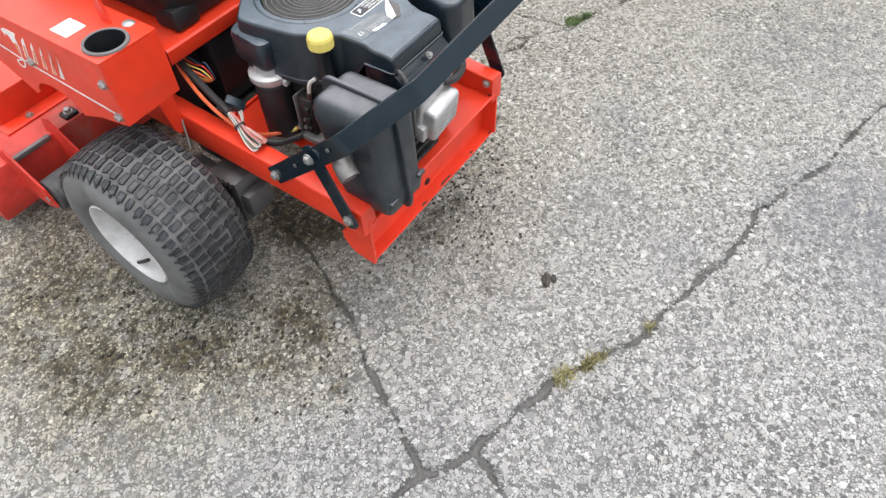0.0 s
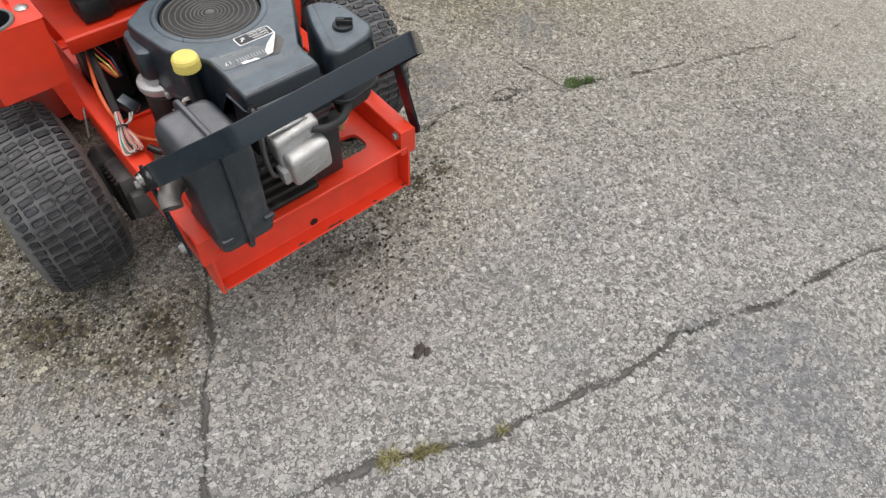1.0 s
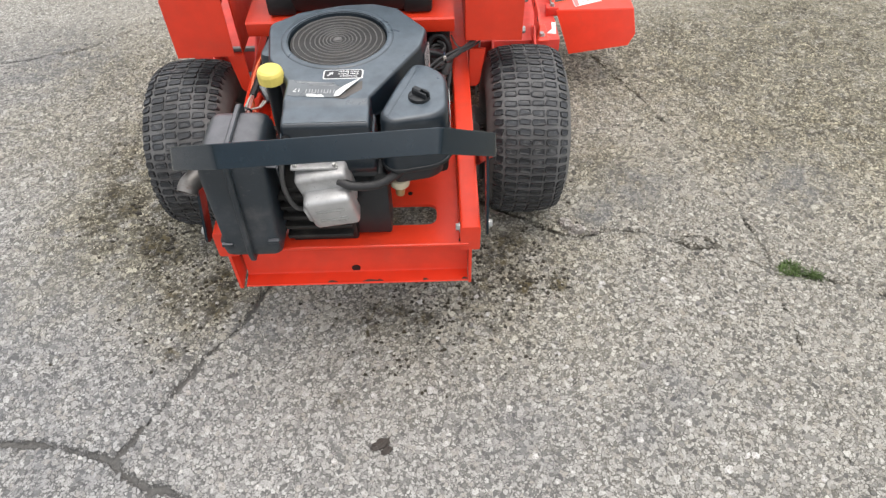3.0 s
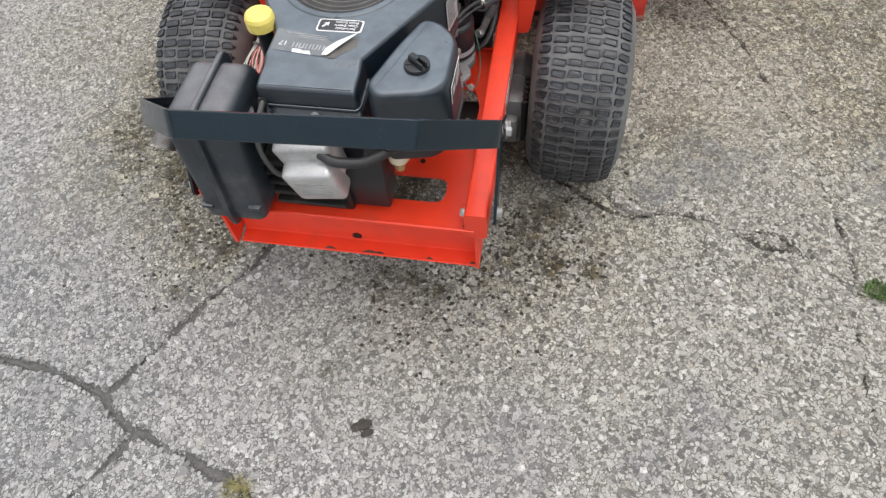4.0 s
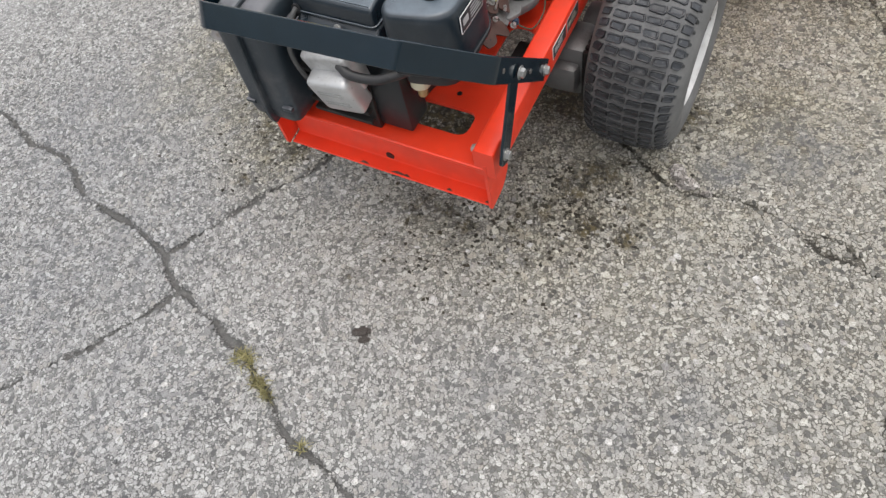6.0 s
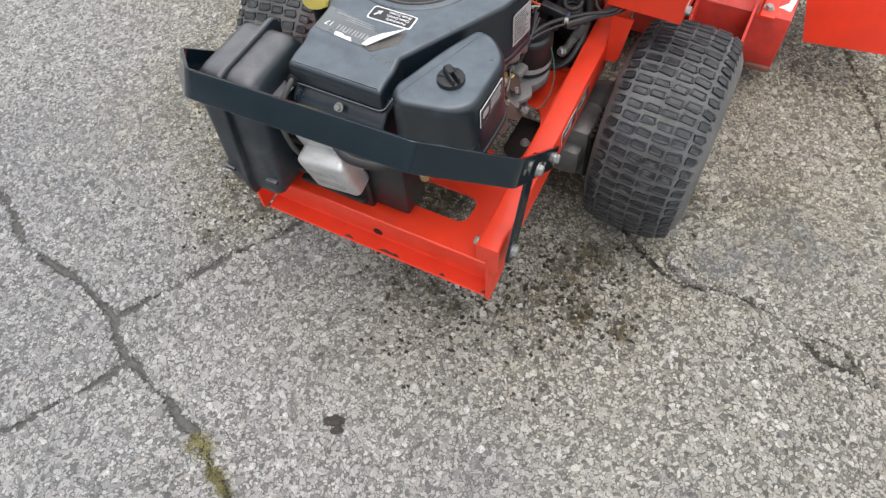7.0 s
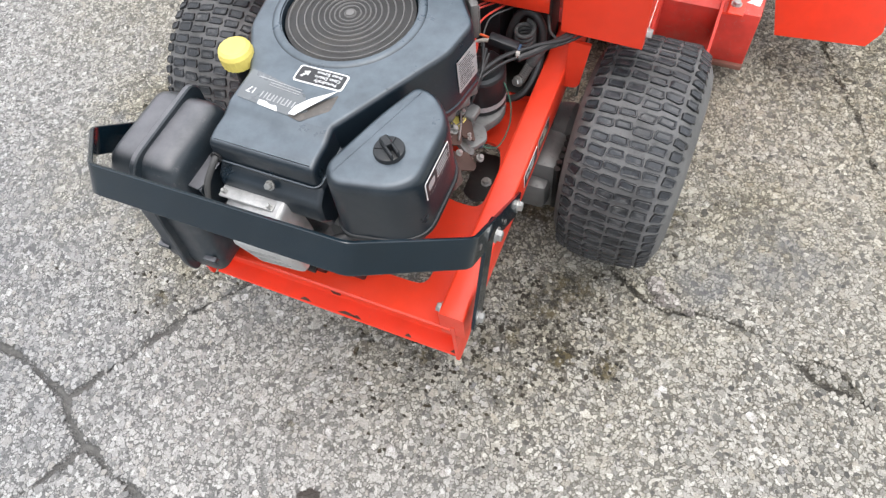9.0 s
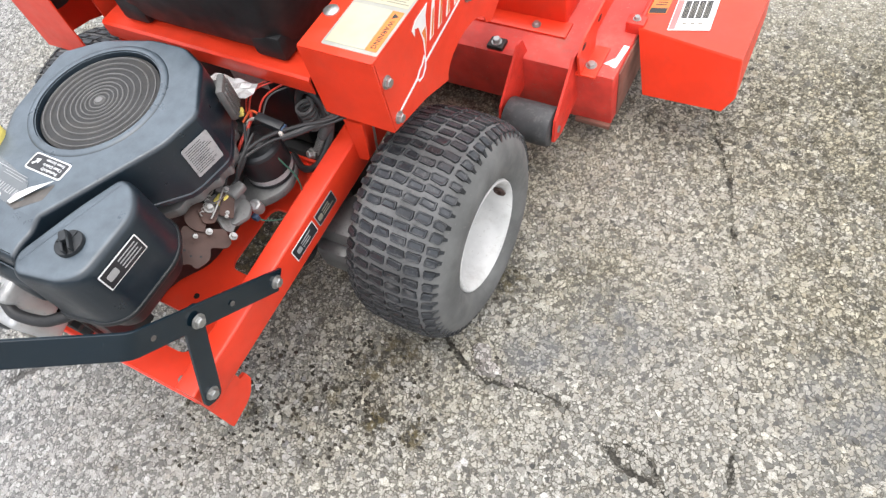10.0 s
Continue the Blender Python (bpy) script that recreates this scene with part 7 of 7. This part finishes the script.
# ---- stickers on the engine and the rail ----
def build_stickers():
    m = plane_at((0.013, 0.128, TOP), (-1, 0, 0), (0, -1, 0))
    bm = bmesh.new()
    sticker(bm, m, 0.074, 0.029, 0.005, 0.0006)
    part("instruction_label", bm, LABEL_WHITE, engine, "black and white screen-cleaning label")
    bm = bmesh.new()
    sticker(bm, m, 0.069, 0.0245, 0.004, 0.0012)
    part("label_panel", bm, LABEL_DARK, engine)
    for k, line in enumerate(("Periodically", "Clean Debris", "From Screen")):
        part("label_text", words(line, 0.0072, m @ Matrix.Translation((-0.010, 0.0075 - 0.0073 * k, 0.0014))), INK_WHITE, engine, smooth=False)
    bm = bmesh.new()
    a = m @ Matrix.Translation((0.0235, 0.0, 0.0)) @ Matrix.Rotation(radians(-40), 4, "Z")
    for pts in ([(-0.0015, -0.007), (0.0015, -0.007), (0.0015, 0.003), (-0.0015, 0.003)], [(-0.005, 0.001), (0.005, 0.001), (0.0, 0.008)]):
        loft(bm, [[a @ Vector((p[0], p[1] * -1, z)) for p in pts] for z in (0.0008, 0.0018)])
    bmesh.ops.recalc_face_normals(bm, faces=bm.faces[:])
    part("label_arrow", bm, INK_WHITE, engine, smooth=False)
    # torn power label
    m = plane_at((-0.025, 0.086, TOP - 0.0002), (-1, 0.08, 0), (-0.08, -1, 0))
    bm = bmesh.new()
    pts = rounded([(0.062, -0.024), (0.056, 0.025), (-0.028, 0.0275), (-0.05, 0.013), (-0.03, -0.012), (0.03, -0.022)], 0.003, 3)
    loft(bm, [[m @ Vector((p.x, p.y, z)) for p in pts] for z in (0.0001, 0.0008)])
    bmesh.ops.recalc_face_normals(bm, faces=bm.faces[:])
    part("power_label", bm, LABEL_GREY, engine, "torn smoky power label peeling at a corner", smooth=False)
    # bare glue left beside it, and the torn white corner curling up
    bm = bmesh.new()
    pts = rounded([(-0.025, 0.027), (-0.048, 0.03), (-0.076, 0.0), (-0.073, -0.028), (-0.05, 0.0)], 0.003, 2)
    loft(bm, [[m @ Vector((p.x, p.y, z)) for p in pts] for z in (0.0001, 0.0005)])
    bmesh.ops.recalc_face_normals(bm, faces=bm.faces[:])
    part("glue_patch", bm, GLUE, engine, smooth=False)
    bm = bmesh.new()
    flap = [(-0.028, 0.0245, 0.0), (-0.030, 0.010, 0.0005), (-0.043, -0.006, 0.002), (-0.071, -0.030, 0.0035), (-0.068, -0.022, 0.0045), (-0.05, 0.008, 0.004), (-0.038, 0.026, 0.002)]
    loft(bm, [[m @ Vector((x, y, h + z)) for x, y, h in flap] for z in (0.001, 0.0015)])
    bmesh.ops.recalc_face_normals(bm, faces=bm.faces[:])
    part("peeled_corner", bm, LABEL_WHITE, engine, smooth=False)
    bm = bmesh.new()
    pts = rounded([(0.022, 0.019), (0.02, 0.0265), (-0.012, 0.0275), (-0.006, 0.0195), (0.004, 0.0215), (0.01, 0.0185)], 0.001, 2)
    loft(bm, [[m @ Vector((p.x, p.y, z)) for p in pts] for z in (0.0009, 0.0013)])
    bmesh.ops.recalc_face_normals(bm, faces=bm.faces[:])
    part("torn_strip", bm, LABEL_WHITE, engine, smooth=False)
    part("label_text", words("17", 0.0145, m @ Matrix.Translation((0.041, 0.008, 0.001))), INK_WHITE, engine, smooth=False)
    # outlined lettering, too worn to read
    bm = bmesh.new()
    for k in range(5):
        x0 = 0.024 - 0.011 * k
        sticker(bm, m, 0.0016, 0.011, 0.0005, 0.0013, x0, 0.01)
        sticker(bm, m, 0.0016, 0.011, 0.0005, 0.0013, x0 - 0.0062, 0.01)
        if k % 2:
            sticker(bm, m, 0.0062, 0.0014, 0.0004, 0.0013, x0 - 0.003, 0.0148)
    bars(bm, m, 0.012, -0.008, 0.07, 3, 0.004, 0.0008, 0.0013, 2)
    part("print", bm, LABEL_SILVER, engine, smooth=False)
    # air cleaner label
    m = plane_at((0.2062, 0.056, 0.588), (0, 1, 0), (0, 0, 1))
    bm = bmesh.new()
    sticker(bm, m, 0.072, 0.033, 0.002, 0.0012)
    part("air_cleaner_label", bm, LABEL_WHITE, engine, "black label with white border")
    bm = bmesh.new()
    sticker(bm, m, 0.068, 0.029, 0.001, 0.0018)
    part("label_panel", bm, LABEL_DARK, engine)
    bm = bmesh.new()
    bars(bm, m, 0.014, 0.009, 0.036, 4, 0.0055, 0.0018, 0.0022, 4)
    sticker(bm, m, 0.018, 0.012, 0.003, 0.0022, -0.02, 0.001)
    part("print", bm, LABEL_SILVER, engine, smooth=False)
    # data plate on the shroud's side
    m = plane_at((0.1655, 0.256, 0.560), (0.172, 1, 0), (-0.02, 0, 1))
    bm = bmesh.new()
    sticker(bm, m, 0.05, 0.058, 0.003, 0.0022)
    part("data_label", bm, LABEL_SILVER, engine, "worn silver data label")
    bm = bmesh.new()
    bars(bm, m, 0.0, 0.023, 0.042, 12, 0.0041, 0.0006, 0.0027, 6)
    part("print", bm, INK, engine, smooth=False)
    # rail labels
    for y0, y1, seed in ((0.232, 0.298, 1), (0.304, 0.362, 2)):
        yc = (y0 + y1) / 2
        m = plane_at((0.2642, yc, (rail_top(yc) + rail_bottom(yc)) / 2 + 0.004), (0, 1, 0.06), (0, -0.06, 1))
        bm = bmesh.new()
        sticker(bm, m, y1 - y0, 0.032, 0.002)
        part("rail_label", bm, LABEL_WHITE if seed == 1 else LABEL_SILVER, mower, "black safety label with pale border")
        bm = bmesh.new()
        sticker(bm, m, y1 - y0 - 0.004, 0.028, 0.001, 0.0012)
        part("label_panel", bm, LABEL_DARK, mower)
        bm = bmesh.new()
        bars(bm, m, 0.006, 0.007, 0.03, 3, 0.006, 0.0022, 0.0017, seed)
        sticker(bm, m, 0.012, 0.012, 0.003, 0.0017, -0.018, 0.0)
        part("print", bm, LABEL_SILVER if seed == 1 else GREY_PRINT, mower, smooth=False)


build_stickers()


# ---- loose things on the asphalt ----
def tuft(name, at, radius, blades, height, material, label, seed, flat=0.5):
    rng = random.Random(seed)
    bm = bmesh.new()
    for _ in range(blades):
        a, r = rng.uniform(0, 6.283), radius * math.sqrt(rng.random())
        p = Vector(at) + Vector((r * math.cos(a), r * math.sin(a) * 0.7, -0.002))
        d = Vector((rng.gauss(0, flat), rng.gauss(0, flat), 1)).normalized()
        ln, w = height * rng.uniform(0.5, 1.1), rng.uniform(0.0007, 0.0017)
        side = d.cross(Vector((rng.gauss(0, 1), rng.gauss(0, 1), 0.2))).normalized() * w
        mid = p + d * ln * 0.55
        tip = p + d * ln * 0.9 + Vector((d.x, d.y, -0.35)) * ln * 0.35
        vs = [bm.verts.new(q) for q in (p - side, p + side, mid + side * 0.8, mid - side * 0.8, tip)]
        bm.faces.new(vs[:4])
        bm.faces.new((vs[3], vs[2], vs[4]))
    return single(name, bm, material, label, "weed", smooth=False)


tuft("weed", (1.075, 0.137, 0), 0.034, 300, 0.022, GRASS_GREEN, "small green weed growing out of an asphalt crack", 1, 0.9)
tagged(tuft("weed", (1.125, 0.112, 0), 0.018, 130, 0.026, GRASS_GREEN, "small green weed growing out of an asphalt crack", 2, 0.9))
for n, (x, y, r, k) in enumerate(((-0.165, -0.462, 0.026, 170), (-0.10, -0.496, 0.018, 90), (-0.07, -0.512, 0.016, 70), (0.06, -0.57, 0.01, 30))):
    tuft("dry_grass", (x, y, -0.003), r, k, 0.026, GRASS_DRY, "tuft of dry yellow grass in an asphalt crack", 20 + n, 0.8)
tuft("moss", (-0.12, -0.488, -0.004), 0.035, 260, 0.008, GRASS_DRY, "low dry moss filling an asphalt crack", 30, 1.0)


def lump(name, at, size, material, label, category, seed, rough=0.075):
    """An angular broken piece."""
    rng = random.Random(seed)
    bm = bmesh.new()
    for _ in range(70):
        v = Vector((rng.gauss(0, 1), rng.gauss(0, 1), rng.gauss(0, 1))).normalized() * rng.uniform(0.72, 1.12)
        bm.verts.new((v.x * size[0], v.y * size[1], max(-0.35, v.z) * size[2]))
    hull = bmesh.ops.convex_hull(bm, input=bm.verts[:])
    bmesh.ops.delete(bm, geom=[g for g in hull["geom_interior"] if isinstance(g, bmesh.types.BMVert)], context="VERTS")
    bmesh.ops.subdivide_edges(bm, edges=bm.edges[:], cuts=2, use_grid_fill=True)
    for v in bm.verts:
        v.co *= 1 + rng.gauss(0, rough)
    bm.transform(Matrix.Translation(at) @ Matrix.Rotation(rng.uniform(-0.6, 0.6), 4, "Z"))
    return single(name, bm, material, label, category, smooth=False)


def lump_stone():
    n = Nodes("broken_asphalt_lump")
    cells = n.voronoi(120)
    edge = n.voronoi(120, "DISTANCE_TO_EDGE")
    pick = n.add("ShaderNodeSeparateColor")
    n.put(pick.inputs[0], cells.outputs["Color"])
    stone = n.ramp(pick.outputs[0], [(0.0, (0.13, 0.12, 0.108)), (0.5, (0.36, 0.33, 0.3)), (1.0, (0.55, 0.52, 0.48))])
    gap = n.span(edge.outputs["Distance"], 0.0, 0.07)
    col = n.mix(gap, (0.07, 0.062, 0.053), stone)
    return n.done(col, 0.85, 0.0, n.bump(n.maths("ADD", gap, n.noise(400, 3)), 0.9, 0.002), specular=0.3)


STONE = lump_stone()
lump("asphalt_lump", (0.553, 0.292, 0.004), (0.028, 0.017, 0.013), STONE, "pale broken lump of asphalt at a crack", "stone", 3)
lump("asphalt_lump", (0.525, 0.318, 0.003), (0.024, 0.02, 0.01), STONE, "dark broken lump of asphalt at a crack", "stone", 4)
lump("asphalt_lump", (0.60, 0.283, 0.002), (0.012, 0.009, 0.006), STONE, "small broken lump of asphalt at a crack", "stone", 5)
lump("bark", (0.046, -0.31, 0.003), (0.02, 0.011, 0.007), STICK, "rotten piece of bark lying on asphalt", "debris", 6, 0.17)
lump("bark", (0.06, -0.322, 0.002), (0.012, 0.007, 0.004), STICK, "small piece of bark lying on asphalt", "debris", 7, 0.17)


def verge():
    """Rough dry grass at the far edge of the asphalt."""
    rng = random.Random(50)
    bm = bmesh.new()
    for _ in range(5200):
        x, y = rng.uniform(-3.0, -1.05), 2.13 + rng.random() ** 1.6 * 0.9
        y += 0.05 * math.sin(9 * x) + 0.03 * math.sin(23 * x) + max(0.0, x + 1.3) * 0.6
        d = Vector((rng.gauss(0, 0.7), rng.gauss(0, 0.7), 1)).normalized()
        ln, w = rng.uniform(0.02, 0.055), rng.uniform(0.0012, 0.0026)
        p = Vector((x, y, -0.002))
        side = d.cross(Vector((rng.gauss(0, 1), rng.gauss(0, 1), 0.2))).normalized() * w
        vs = [bm.verts.new(q) for q in (p - side, p + side, p + d * ln * 0.6 + side * 0.8, p + d * ln * 0.6 - side * 0.8, p + d * ln + Vector((d.x, d.y, -0.4)) * ln * 0.4)]
        bm.faces.new(vs[:4])
        bm.faces.new((vs[3], vs[2], vs[4]))
    return single("grass_verge", bm, GRASS_MIX, "rough half-dry grass at the edge of the asphalt", "grass", kind="stuff", smooth=False)


GRASS_MIX = surface("half_dry_grass", (0.2, 0.2, 0.075), 0.7, dirt=(0.1, 0.09, 0.04), dirty=0.5, vary=0.4, patch=12)
verge()


def clods():
    """Wet crumbs of soil and grass clippings lying between the stones."""
    rng = random.Random(71)
    bm = bmesh.new()
    nests = [(0.39, 0.107, 0.035, 26), (0.476, 0.112, 0.03, 18), (-0.576, 0.284, 0.055, 34), (-0.535, 0.245, 0.04, 16), (-0.374, 0.154, 0.06, 30), (-0.373, 0.067, 0.05, 16), (0.08, 0.03, 0.12, 70), (0.25, 0.06, 0.14, 110), (0.36, 0.2, 0.1, 90), (0.15, -0.05, 0.14, 60), (0.31, 0.13, 0.08, 70), (-0.72, 0.45, 0.1, 30), (-0.46, -0.05, 0.08, 16), (-0.62, 0.6, 0.16, 60), (-0.6, 0.36, 0.13, 90), (-0.45, 0.1, 0.12, 60), (0.5, 0.48, 0.08, 18)]
    for cx, cy, r, count in nests:
        for _ in range(count):
            x, y = rng.gauss(cx, r * 0.7), rng.gauss(cy, r * 0.7)
            z = float(swell(np.array([x]), np.array([y]))[0]) + 0.0008
            size, turn = rng.uniform(0.0024, 0.0078), rng.uniform(0, 6.283)
            ring = [(turn + 6.283 * q / 6 + rng.uniform(-0.3, 0.3), size * rng.uniform(0.5, 1.2)) for q in range(6)]
            flat = rng.uniform(0.5, 1.0)
            low = [bm.verts.new((x + d * math.cos(a), y + d * math.sin(a) * flat, z - 0.002)) for a, d in ring]
            top = [bm.verts.new((x + d * 0.7 * math.cos(a), y + d * 0.7 * math.sin(a) * flat, z + size * rng.uniform(0.2, 0.5))) for a, d in ring]
            for q in range(6):
                bm.faces.new((low[q - 1], low[q], top[q], top[q - 1]))
            bm.faces.new(top)
    return single("soil_crumbs", bm, CLOD, "dark wet crumbs of soil and moss on the asphalt", "soil", kind="stuff", smooth=False)


CLOD = surface("wet_mossy_soil", (0.022, 0.017, 0.009), 0.6, dirt=(0.07, 0.056, 0.022), dirty=0.8, grain=0.7, fine=400, vary=0.5, patch=30)
clods()
